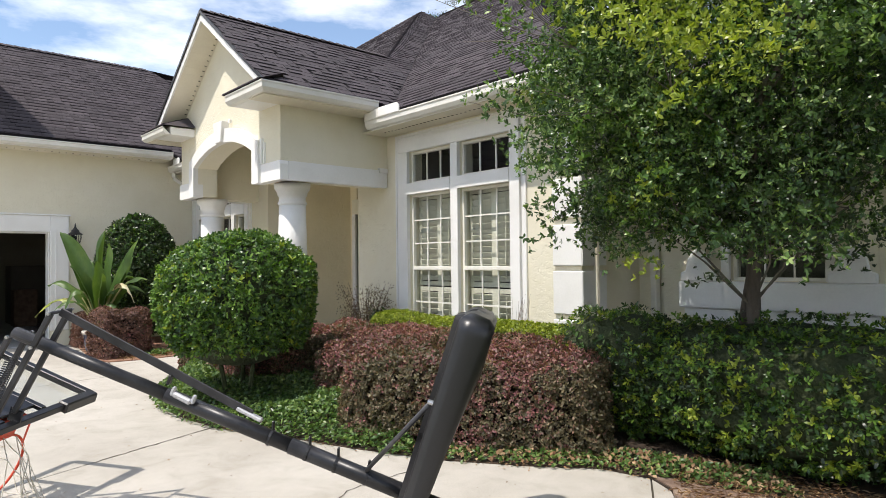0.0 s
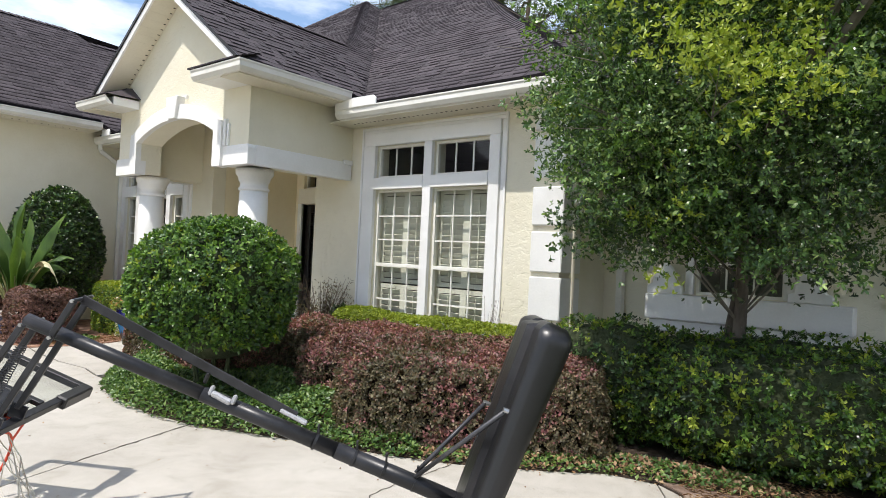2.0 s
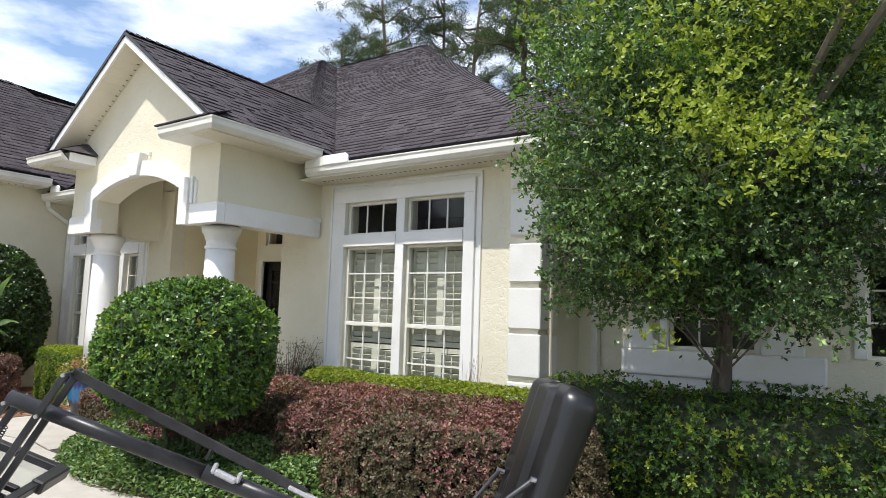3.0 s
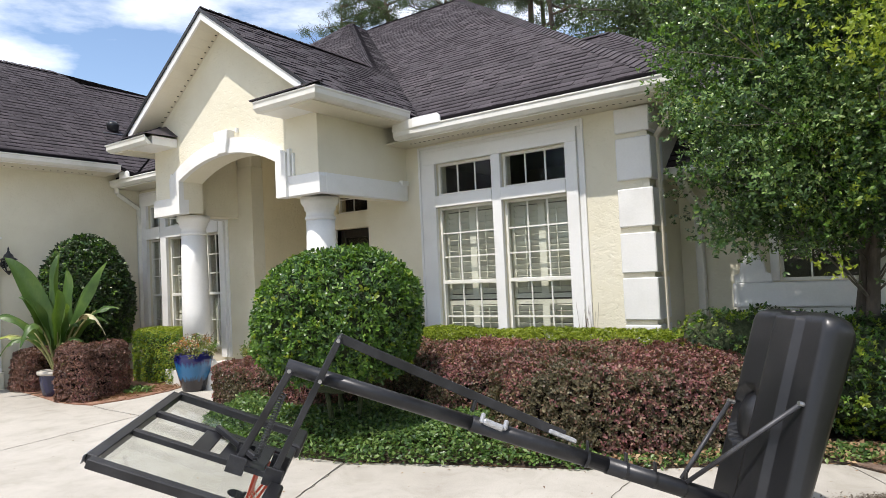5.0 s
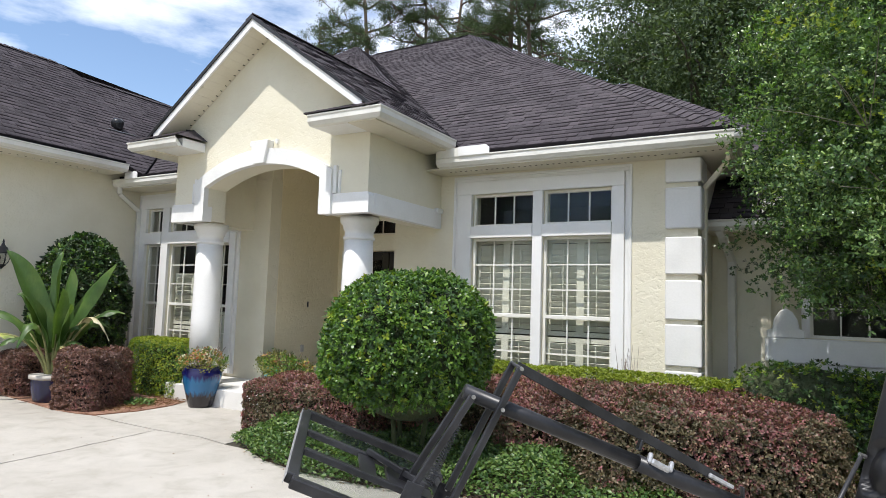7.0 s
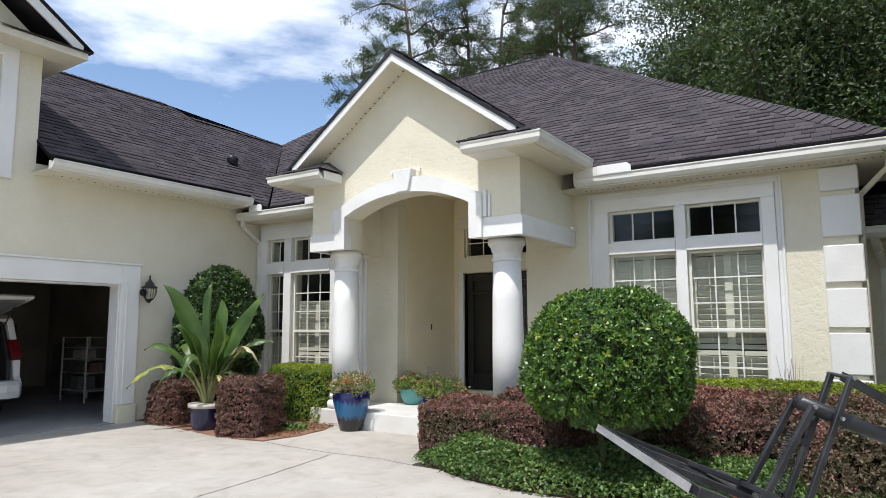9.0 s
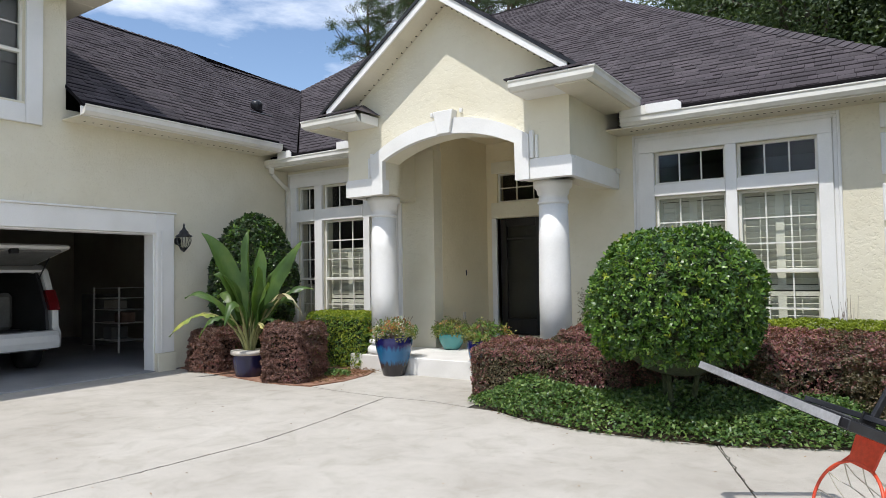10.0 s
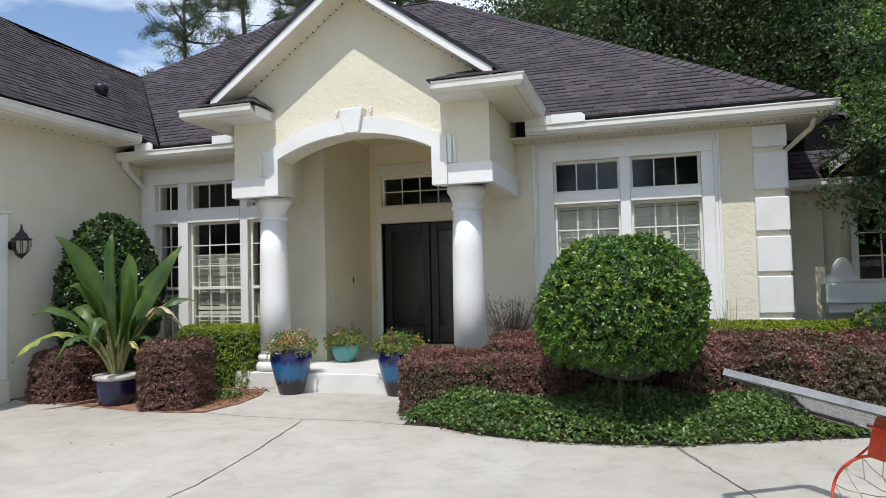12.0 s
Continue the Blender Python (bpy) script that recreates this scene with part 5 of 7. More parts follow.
# wall dormer over the garage, with its window
part("wall", cut_wall(-2.2, 1.30, 3.6, 5.62, [(-0.25, 0.77, 3.80, 5.28)], GX - 0.22, GX + 0.002, "x"), ST, house, "cream stucco wall dormer over the garage")
wall(-18.0, GX - 0.22, 1.08, 1.30, 3.7, 5.55)
window(-0.25, 0.77, 3.80, 5.28, GX - 0.02, 3, 2, 4.53, 1, None, "x", -1)
for q in ((0.77, 0.98, 3.55, 5.5), (-0.46, -0.25, 3.55, 5.5), (-0.25, 0.77, 5.28, 5.5), (-0.25, 0.77, 3.55, 3.80)):
    part("casing", box_bm(GX + 0.0, GX + 0.045, q[0] + 0.001, q[1] - 0.001, q[2], q[3], 0.006), WH, house)
# closed dark box in place of the unlit dormer room
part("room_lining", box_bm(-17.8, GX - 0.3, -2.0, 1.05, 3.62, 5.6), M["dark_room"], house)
dc = -0.45
part("dormer_return", box_bm(GX + 0.0, GX + 0.45, 0.55, 1.72, 5.42, 5.53, 0.01), M["soffit"], house)
part("dormer_return", box_bm(-18.0, GX - 0.0, 1.302, 1.72, 5.42, 5.53, 0.01), M["soffit"], house)
plain_slope([(GX + 0.5, 0.5, 5.535), (GX + 0.5, 1.78, 5.535), (GX, 1.78, 5.56), (GX, 0.75, 5.75)])
for s in (-1, 1):
    part("rake_board", prism([(dc, 7.05), (dc + s * 2.1, 5.62), (dc + s * 2.1, 5.47), (dc, 6.88)], GX + 0.40, GX + 0.43, "x"), WH, house)
    plain_slope([(GX + 0.46, dc, 7.10), (GX + 0.46, dc + s * 2.25, 5.57), (-18.6, dc + s * 2.25, 5.57), (-18.6, dc, 7.10)])
part("wall", prism([(-2.2, 5.6), (1.30, 5.6), (dc, 6.9)], GX - 0.2, GX, "x"), ST, house)
# roof vent and its flashing
vt = thing("roof_vent", (-15.37, 5.38, 4.75), "black round roof vent pipe with grey flashing", "roof vent")
zv = GZ + K * (GE + 15.37)
part("vent_cap", lathe([(0.10, -0.02), (0.11, 0.06), (0.12, 0.09), (0.115, 0.15), (0.07, 0.19)], (-15.37, 5.38, zv), 16), M["black_metal"], vt, smooth=True)
part("flashing", prism([(-0.02, -0.28), (-0.02, 0.28), (0.02, 0.28), (0.02, -0.28)], 0.0, 0.012, "z", Matrix.Translation((-15.22, 5.38, GZ + K * (GE + 15.22) + 0.012))), M["grey_metal"], vt)

# ---------------- garden ----------------
rn = np.random.default_rng(21)


def hedge(name, boxes, leaf, mats, density, label, core, rng, shares, width=0.55, depth=0.06, group="", bumps=0.035, round_=0.16, category="hedge", per=0):
    """A clipped hedge from overlapping blocks (x0, x1, y0, y1, z1, turn): a core dark as shaded inner twigs, and leaves
    over the top and sides.
    """
    cx = sum((b[0] + b[1]) / 2 for b in boxes) / len(boxes)
    cy = sum((b[2] + b[3]) / 2 for b in boxes) / len(boxes)
    e = thing(name, (cx, cy, 0), label, category, group)
    at, out = [], []
    cb = bmesh.new()
    for x0, x1, y0, y1, z1, turn in boxes:
        c = np.array([(x0 + x1) / 2, (y0 + y1) / 2, z1 / 2])
        h = np.array([(x1 - x0) / 2, (y1 - y0) / 2, z1 / 2])
        area = 4 * h[0] * h[1] + 8 * h[1] * h[2] + 8 * h[0] * h[2]
        n = int(density * area)
        f = rng.choice(5, n, p=np.array([4 * h[0] * h[1], 4 * h[0] * h[2], 4 * h[0] * h[2], 4 * h[1] * h[2], 4 * h[1] * h[2]]) / area)
        p = rng.uniform(-1, 1, (n, 3)) * h
        nn = np.zeros((n, 3))
        for k, (ax, sg) in enumerate(((2, 1), (1, -1), (1, 1), (0, -1), (0, 1))):
            sel = f == k
            p[sel, ax] = sg * h[ax]
            nn[sel, ax] = sg
        # round the corners
        r = round_
        q = np.clip(p, -(h - r), h - r)
        q[:, 2] = np.minimum(p[:, 2], h[2] - r)
        d = unit(p - q + nn * 1e-4)
        p = q + d * r
        p += d * (lump(p + c, 7, bumps, 5.0) - depth * rng.random(n) ** 2)[:, None]
        ca, sa = math.cos(turn), math.sin(turn)
        R = np.array([[ca, -sa, 0], [sa, ca, 0], [0, 0, 1]])
        at.append(p @ R.T + c)
        out.append(d @ R.T)
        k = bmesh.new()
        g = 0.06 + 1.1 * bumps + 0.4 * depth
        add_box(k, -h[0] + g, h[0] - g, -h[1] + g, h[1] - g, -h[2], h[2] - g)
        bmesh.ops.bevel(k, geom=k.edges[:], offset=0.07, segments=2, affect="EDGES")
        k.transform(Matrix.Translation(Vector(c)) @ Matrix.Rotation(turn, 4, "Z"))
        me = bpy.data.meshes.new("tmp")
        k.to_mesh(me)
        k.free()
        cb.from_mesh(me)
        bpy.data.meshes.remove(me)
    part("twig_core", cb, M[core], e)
    at, out = np.concatenate(at), np.concatenate(out)
    keep = at[:, 2] > 0.02
    for x0, x1, y0, y1, z1, turn in boxes:          # no leaves deep inside a neighbouring block
        ca, sa = math.cos(-turn), math.sin(-turn)
        dx, dy = at[:, 0] - (x0 + x1) / 2, at[:, 1] - (y0 + y1) / 2
        lx, ly = ca * dx - sa * dy, sa * dx + ca * dy
        keep &= ~((np.abs(lx) < (x1 - x0) / 2 - 0.12) & (np.abs(ly) < (y1 - y0) / 2 - 0.12) & (at[:, 2] < z1 - 0.12))
    at, out = at[keep], out[keep]
    # the sort of leaf: first-listed on upward faces, coloured for new growth and sunlight
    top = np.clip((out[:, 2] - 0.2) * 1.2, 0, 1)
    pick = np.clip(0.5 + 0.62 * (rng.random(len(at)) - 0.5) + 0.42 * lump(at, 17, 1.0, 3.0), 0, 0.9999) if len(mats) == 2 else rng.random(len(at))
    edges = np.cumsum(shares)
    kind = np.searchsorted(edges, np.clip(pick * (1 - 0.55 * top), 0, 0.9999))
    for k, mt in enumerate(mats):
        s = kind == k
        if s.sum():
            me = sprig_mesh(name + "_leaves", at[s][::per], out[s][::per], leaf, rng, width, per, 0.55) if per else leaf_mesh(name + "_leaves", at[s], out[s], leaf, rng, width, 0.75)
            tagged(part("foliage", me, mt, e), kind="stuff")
    return e


# clipped ball shrub before the porch
shrub("ball_shrub", (-6.75, 2.90, 1.13), (0.765, 0.79, 0.75), 0.048, (G1, G2, GY), 34000, 2.15, rn, "large rounded glossy green clipped shrub over ground cover", width=0.46, bumps=0.07, seed=4, depth=0.20, shares=(0.63, 0.33, 0.04), trunk=True, loose=0.6, per=5, zmin=-0.66)
# dome by the garage
shrub("dome_shrub", (-13.90, 4.06, 1.29), (0.66, 0.82, 1.19), 0.066, (G7, G2, G1), 26000, 1.80, rn, "tall dark green domed shrub against the garage wall", width=0.5, bumps=0.06, seed=9, shares=(0.56, 0.34, 0.10), loose=0.6, per=5)
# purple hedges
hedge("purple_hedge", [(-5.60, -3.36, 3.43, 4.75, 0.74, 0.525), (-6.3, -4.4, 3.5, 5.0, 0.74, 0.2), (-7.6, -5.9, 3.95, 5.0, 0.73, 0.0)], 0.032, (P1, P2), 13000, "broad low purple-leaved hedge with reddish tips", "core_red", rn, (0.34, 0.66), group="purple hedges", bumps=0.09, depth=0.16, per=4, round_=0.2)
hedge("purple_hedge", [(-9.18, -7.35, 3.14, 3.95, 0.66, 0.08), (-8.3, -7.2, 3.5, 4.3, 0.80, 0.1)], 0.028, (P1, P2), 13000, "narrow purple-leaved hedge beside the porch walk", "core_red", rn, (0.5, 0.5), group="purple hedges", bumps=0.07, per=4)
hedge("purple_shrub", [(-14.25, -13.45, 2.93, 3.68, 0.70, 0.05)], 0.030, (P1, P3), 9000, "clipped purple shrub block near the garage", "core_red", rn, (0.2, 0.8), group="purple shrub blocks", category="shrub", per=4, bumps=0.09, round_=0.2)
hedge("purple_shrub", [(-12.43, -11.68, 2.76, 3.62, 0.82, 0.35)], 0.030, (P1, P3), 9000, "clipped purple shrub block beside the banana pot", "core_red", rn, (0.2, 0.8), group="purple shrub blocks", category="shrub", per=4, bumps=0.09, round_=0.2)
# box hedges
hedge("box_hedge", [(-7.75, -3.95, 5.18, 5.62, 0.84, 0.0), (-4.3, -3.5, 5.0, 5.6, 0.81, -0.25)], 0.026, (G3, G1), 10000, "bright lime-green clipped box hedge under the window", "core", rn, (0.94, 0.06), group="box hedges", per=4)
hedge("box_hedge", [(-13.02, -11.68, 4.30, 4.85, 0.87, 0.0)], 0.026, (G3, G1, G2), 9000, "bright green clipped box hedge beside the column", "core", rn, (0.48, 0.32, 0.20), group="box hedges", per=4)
# loose broadleaf shrubs under the tree
LOOSE = (G1, G2, GY, G7)
for k, (c, r, n) in enumerate((((-3.62, 5.12, 0.50), (0.62, 0.50, 0.55), 12000), ((-2.35, 5.2, 0.52), (1.20, 0.70, 0.50), 34000), ((-0.4, 5.45, 0.52), (1.7, 0.80, 0.50), 36000), ((2.6, 5.9, 0.55), (1.7, 0.9, 0.55), 12000))):
    shrub("loose_shrub", c, r, 0.042, LOOSE, n, 3.0, rn, "loose green broadleaf shrub with pale new leaves under the tree", width=0.42, bumps=0.19, seed=12 + k, shares=((0.36, 0.30, 0.16, 0.18) if k == 0 else (0.42, 0.24, 0.18, 0.16)), depth=0.16, group="loose shrubs", loose=0.6, per=6, shrink=0.86)
shrub("small_shrub", (-7.80, 5.50, 0.45), (0.22, 0.22, 0.42), 0.05, (G2, G7), 1600, 2.2, rn, "small dark green shrub against the wall", bumps=0.1, seed=31, loose=0.8, per=5)


def mat_cover(name, poly, zmax, mats, count, leaf, label, rng, shares, hump):
    """Low ground cover over a polygon in plan, humped away from its edge."""
    e = thing(name, (sum(p[0] for p in poly) / len(poly), sum(p[1] for p in poly) / len(poly), 0), label, "ground cover", kind="stuff")
    P = np.array(poly)
    lo, hi = P.min(0), P.max(0)
    p = rng.uniform(lo, hi, (count * 3, 2))
    inside = np.zeros(len(p), bool)
    dist = np.full(len(p), 9.0)
    for a, b2 in zip(P, np.roll(P, -1, 0)):
        cr = (a[1] > p[:, 1]) != (b2[1] > p[:, 1])
        xx = (b2[0] - a[0]) * (p[:, 1] - a[1]) / (b2[1] - a[1] + 1e-12) + a[0]
        inside ^= cr & (p[:, 0] < xx)
        t2 = np.clip(((p - a) @ (b2 - a)) / ((b2 - a) @ (b2 - a)), 0, 1)
        dist = np.minimum(dist, np.linalg.norm(p - a - t2[:, None] * (b2 - a), axis=1))
    p, dist = p[inside][:count], dist[inside][:count]
    p3 = np.c_[p, np.zeros(len(p))]
    z = zmax * np.minimum(1, dist / hump) ** 0.55 * (0.85 + lump(p3 * 1.0, 5, 0.25, 2.5)) * (0.75 + 0.3 * rng.random(len(p))) + 0.02
    at = np.c_[p, z]
    out = np.tile([0, -0.25, 1.0], (len(p), 1)) + rng.normal(size=(len(p), 3)) * 0.3
    kind = np.searchsorted(np.cumsum(shares), rng.random(len(p)) * 0.9999)
    for k, mt in enumerate(mats):
        s = kind == k
        if s.any():
            tagged(part("foliage", leaf_mesh(name + "_leaves", at[s], unit(out[s]), leaf, rng, 0.6, 0.6), mt, e), kind="stuff")


mat_cover("ground_cover", [(-9.06, 2.97), (-8.56, 2.69), (-8.12, 2.46), (-7.46, 2.32), (-6.9, 2.31), (-6.30, 2.40), (-5.57, 2.69), (-4.88, 2.97), (-4.3, 3.18), (-4.5, 3.45), (-5.3, 3.8), (-6.0, 4.2), (-7.5, 4.2), (-8.6, 3.6)], 0.27, (G4, G2), 26000, 0.043, "low glossy green ground cover between drive and shrubs", rn, (0.86, 0.14), 0.40)
mat_cover("ground_cover", [(-4.6, 3.14), (-4.0, 3.36), (-3.5, 3.68), (-3.12, 4.0), (-2.5, 4.15), (-1.9, 4.35), (-2.2, 4.75), (-3.2, 4.5), (-4.0, 3.8), (-4.5, 3.4)], 0.09, (G4, STRAW), 4200, 0.042, "thin ground cover and dry leaves along the drive edge", rn, (0.62, 0.38), 0.3)
mat_cover("ground_cover", [(-11.95, 3.55), (-11.62, 3.5), (-11.5, 3.75), (-11.7, 3.95), (-11.98, 3.85)], 0.10, (G4,), 350, 0.05, "small tuft of ground cover on the mulch", rn, (1.0,), 0.2)
# litter and straw
for nm, x0, x1, y0, y1, n, lab in (("pine_straw", -12.0, -11.35, 3.05, 4.4, 900, "loose reddish pine straw on the bed"), ("pine_straw", -2.75, 1.2, 3.72, 4.75, 6500, "loose reddish pine straw beside the lawn")):
    at = np.c_[rn.uniform(x0, x1, n), rn.uniform(y0, y1, n), rn.uniform(0.02, 0.05, n)]
    if x0 > -5:
        at = at[(at[:, 1] > np.interp(at[:, 0], [-2.75, -2.3, -1.78, -1.2, 0.6], [3.9, 3.62, 4.0, 4.12, 4.4])) & (at[:, 1] > 4.0 - 1.5 * (at[:, 0] + 2.55))]
    tagged(place(nm, leaf_mesh("straw", at, np.tile([0, 0, 1.0], (len(at), 1)), 0.055, rn, 0.10, 0.25), STRAW), lab, "mulch", kind="stuff")
pts = []
for (xa, ya), (xb, yb) in zip(EDGE_B[2:], EDGE_B[3:-2]):
    n = int(60 * math.hypot(xb - xa, yb - ya))
    f = rn.random((n, 1))
    pts.append(np.c_[np.array([xa, ya]) + f * np.array([xb - xa, yb - ya]) + rn.normal(size=(n, 2)) * 0.05, np.full(n, 0.008)])
pts.append(np.c_[rn.uniform(-12, -1.5, 260), rn.uniform(-3, 3.4, 260), np.full(260, 0.006)])
pts.append(np.c_[rn.normal(size=(420, 2)) * np.array([0.16, 0.11]) + np.array([-2.42, 3.1]), rn.uniform(0.004, 0.03, 420)])
at = np.concatenate(pts)
tagged(place("leaf_litter", leaf_mesh("litter", at, np.tile([0, 0, 1.0], (len(at), 1)), 0.026, rn, 0.45, 0.2), STRAW), "scattered dry leaves along the drive edge", "leaf litter", kind="stuff")
# a drift of dark soil and leaf crumbs washed onto the drive
n = 5000
f = rn.random(n)
wide = 0.17 * np.sqrt(np.clip(np.sin(math.pi * np.clip(f, 0.02, 0.98)), 0.05, 1))
q = rn.normal(size=n) * 0.45
at = np.c_[-3.22 + 0.80 * f + q * wide * 0.78, 2.60 + 0.94 * f - q * wide * 0.62, 0.003 + 0.012 * np.exp(-q * q) * rn.random(n)]
tagged(place("soil_crumbs", leaf_mesh("crumbs", at, np.tile([0, 0, 1.0], (n, 1)), 0.014, rn, 0.7, 0.2), leaf_material("damp_soil_crumb", ((0.0, (0.07, 0.055, 0.042)), (0.6, (0.13, 0.105, 0.082)), (1.0, (0.21, 0.175, 0.14))), 0.95, 0.0)), "drift of dark soil crumbs washed onto the concrete", "soil", kind="stuff")
# grass blades near the drive
n = 52000
at = np.c_[rn.uniform(-2.4, 0.4, n), rn.uniform(1.8, 4.5, n), np.full(n, -0.05)]
lim = np.interp(at[:, 1], [-2, 0.4, 1.5, 2.45, 3.18, 3.6, 4.4], [-0.2, -0.72, -1.13, -1.58, -2.0, -2.32, -2.5])
at = at[(at[:, 0] > lim) & (at[:, 1] < np.interp(at[:, 0], [-2.75, -2.3, -1.78, -1.2, 0.6], [3.9, 3.66, 4.05, 4.17, 4.45]))]
at = at[np.random.default_rng(5).random(len(at)) < np.clip((0.4 - at[:, 0]) / 0.7, 0, 1) * np.clip((at[:, 1] - 1.75) / 0.4, 0, 1)]
gm = leaf_mesh("grass", at, np.tile([0, -1.0, 0.2], (len(at), 1)), 0.085, rn, 0.07, 0.9, 0.02, -2.0)
tagged(place("grass", gm, leaf_material("grass_blade", ((0.0, (0.10, 0.15, 0.04)), (0.6, (0.19, 0.24, 0.075)), (1.0, (0.34, 0.32, 0.15))), 0.6, 0.3)), "short green lawn grass beside the drive", "grass", kind="stuff")


# ---------------- trees ----------------
def limb(p, d, length, r0, rng, bend=0.25, n=5):
    """Points and radii of one crooked branch."""
    pts, rad = [Vector(p)], [r0]
    d = Vector(d).normalized()
    for k in range(n):
        d = (d + Vector(rng.normal(size=3) * bend / n * 2)).normalized()
        pts.append(pts[-1] + d * length / n)
        rad.append(r0 * (1 - 0.8 * (k + 1) / n))
    return pts, rad


def front_tree():
    rng = np.random.default_rng(33)
    e = thing("tree", (-2.68, 5.4, 0), "broad evergreen tree with glossy leaves and yellow-green tips", "tree")
    bm, lm = bmesh.new(), bmesh.new()
    base = Vector((-2.68, 5.40, 0))
    cent, rad = np.array([-2.62, 4.95, 3.35]), np.array([1.72, 1.62, 2.05])
    stems = []
    for k in range(3):
        a = 1.4 + 2.1 * k
        d = Vector((0.10 * math.cos(a) + 0.02, 0.09 * math.sin(a) - 0.05, 1))
        pts, rd = limb(base + Vector((0.05 * math.cos(a), 0.05 * math.sin(a), 0)), d, 3.0, 0.078, rng, 0.35, 8)
        stems.append(pts)
        tube(pts, rd, 9, bm=bm)
    # flat sprays of leaves over a lumpy outline, with gaps between them, hanging lower at the rim; the rest fills the shaded inside
    ns, nf, nb = 400, 8, 900
    n = ns + nb
    d = unit(rng.normal(size=(n, 3)))
    r = (1 + lump(d, 8, 0.20, 3.0)) * np.where(np.arange(n) < ns, rng.uniform(0.35, 1.0, n) ** 0.45, rng.uniform(0.1, 0.75, n) ** 0.5)
    cl = cent + d * r[:, None] * rad
    # a side bough added over the lawn, out of view, to shade the shrubs
    k2 = rng.random(n) < 0.08
    cl[k2] = np.array([-0.35, 3.0, 4.1]) + d[k2] * r[k2][:, None] * np.array([1.7, 1.25, 0.95])
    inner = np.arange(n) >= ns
    # tone puts shade into the leaf colour: darker inside, paler towards the top
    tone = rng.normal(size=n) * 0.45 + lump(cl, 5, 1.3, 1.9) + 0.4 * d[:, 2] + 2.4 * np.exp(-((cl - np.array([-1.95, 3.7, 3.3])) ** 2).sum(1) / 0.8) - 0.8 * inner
    tilt = unit(d * np.array([1, 1, 0.3]) + 0.3 * rng.normal(size=(n, 3)))
    rep = np.where(inner, 1, nf)
    spread = rng.normal(size=(rep.sum(), 3))
    cl, d, k2, tone, tilt = (np.repeat(v, rep, 0) for v in (cl, d, k2, tone, tilt))
    along = (spread * tilt).sum(1, keepdims=True)
    cl = cl + np.repeat(np.where(inner, 0.0, 1.0), rep)[:, None] * (spread * np.array([0.20, 0.20, 0.10]) + tilt * along * 0.10 - np.array([0, 0, 0.05]) * along ** 2)
    n = len(cl)
    out = np.hypot(cl[:, 0] + 2.68, cl[:, 1] - 5.2)
    low = np.where(k2, 3.4, np.where(out < 0.75, 1.72, 1.30 + 0.30 * rng.random(n))) + 0.12 * np.sin(3 * cl[:, 0])

    def edge(p):          # the crown is pruned back from the house, more so low down
        return np.interp(p[:, 2], [1.5, 2.4, 3.2], [-3.58, -3.84, -4.02]) - 0.37 * (p[:, 1] - 4)

    ok = (cl[:, 2] > low) & (cl[:, 1] < 6.55) & (cl[:, 0] > edge(cl) + 0.02)
    cl, d, k2, tone = cl[ok], d[ok], k2[ok], tone[ok]
    # a few boughs reach from the stems to clumps
    for k in rng.choice(np.flatnonzero(~k2 & (cl[:, 2] > 2.1) & (cl[:, 2] < 3.4) & (cl[:, 0] > -3.4)), 24, replace=False):
        st = stems[k % 3]
        j = int(np.clip((cl[k, 2] - 0.7) / 3.0 * 8, 3, 6))
        p, q = st[j], Vector(cl[k])
        m1 = p.lerp(q, 0.4) + Vector(rng.normal(size=3) * 0.10)
        m2 = p.lerp(q, 0.75) + Vector(rng.normal(size=3) * 0.10)
        tube([p, m1, m2, q], [0.012, 0.008, 0.005, 0.002], 5, bm=lm)
        for i in range(4):
            q2 = q + Vector(rng.normal(size=3) * 0.22)
            q2.x = max(q2.x, -4.4)
            tube([m2, m2.lerp(q2, 0.6) + Vector(rng.normal(size=3) * 0.05), q2], [0.004, 0.003, 0.0015], 4, bm=lm)
    for q in ((-0.8, 3.1, 4.3), (-0.1, 2.8, 4.5)):
        tube([stems[0][7], stems[0][7].lerp(Vector(q), 0.5) + Vector((0, 0, 0.25)), Vector(q)], [0.045, 0.03, 0.012], 6, bm=lm)
    part("trunk", bm, M["bark"], e, "several grey-brown stems", True)
    tagged(part("branchwork", lm, M["twig_grey"], e), kind="stuff")
    per = 12
    at = np.repeat(cl, per, 0) + rng.normal(size=(len(cl) * per, 3)) * np.array([0.09, 0.09, 0.055])
    ov = unit(np.repeat(d, per, 0) + rng.normal(size=(len(at), 3)) * 0.35 + np.array([0, -0.1, 0.3]))
    at[:, 0] = np.maximum(at[:, 0], edge(at) - 0.12 + 0.2 * rng.random(len(at)))
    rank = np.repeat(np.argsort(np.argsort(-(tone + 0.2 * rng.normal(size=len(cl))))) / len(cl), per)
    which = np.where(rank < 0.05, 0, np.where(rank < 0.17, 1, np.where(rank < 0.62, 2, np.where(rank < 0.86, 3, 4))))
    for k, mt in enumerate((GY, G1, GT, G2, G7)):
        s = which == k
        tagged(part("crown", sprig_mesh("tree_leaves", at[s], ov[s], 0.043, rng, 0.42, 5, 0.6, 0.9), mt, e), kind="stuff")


front_tree()


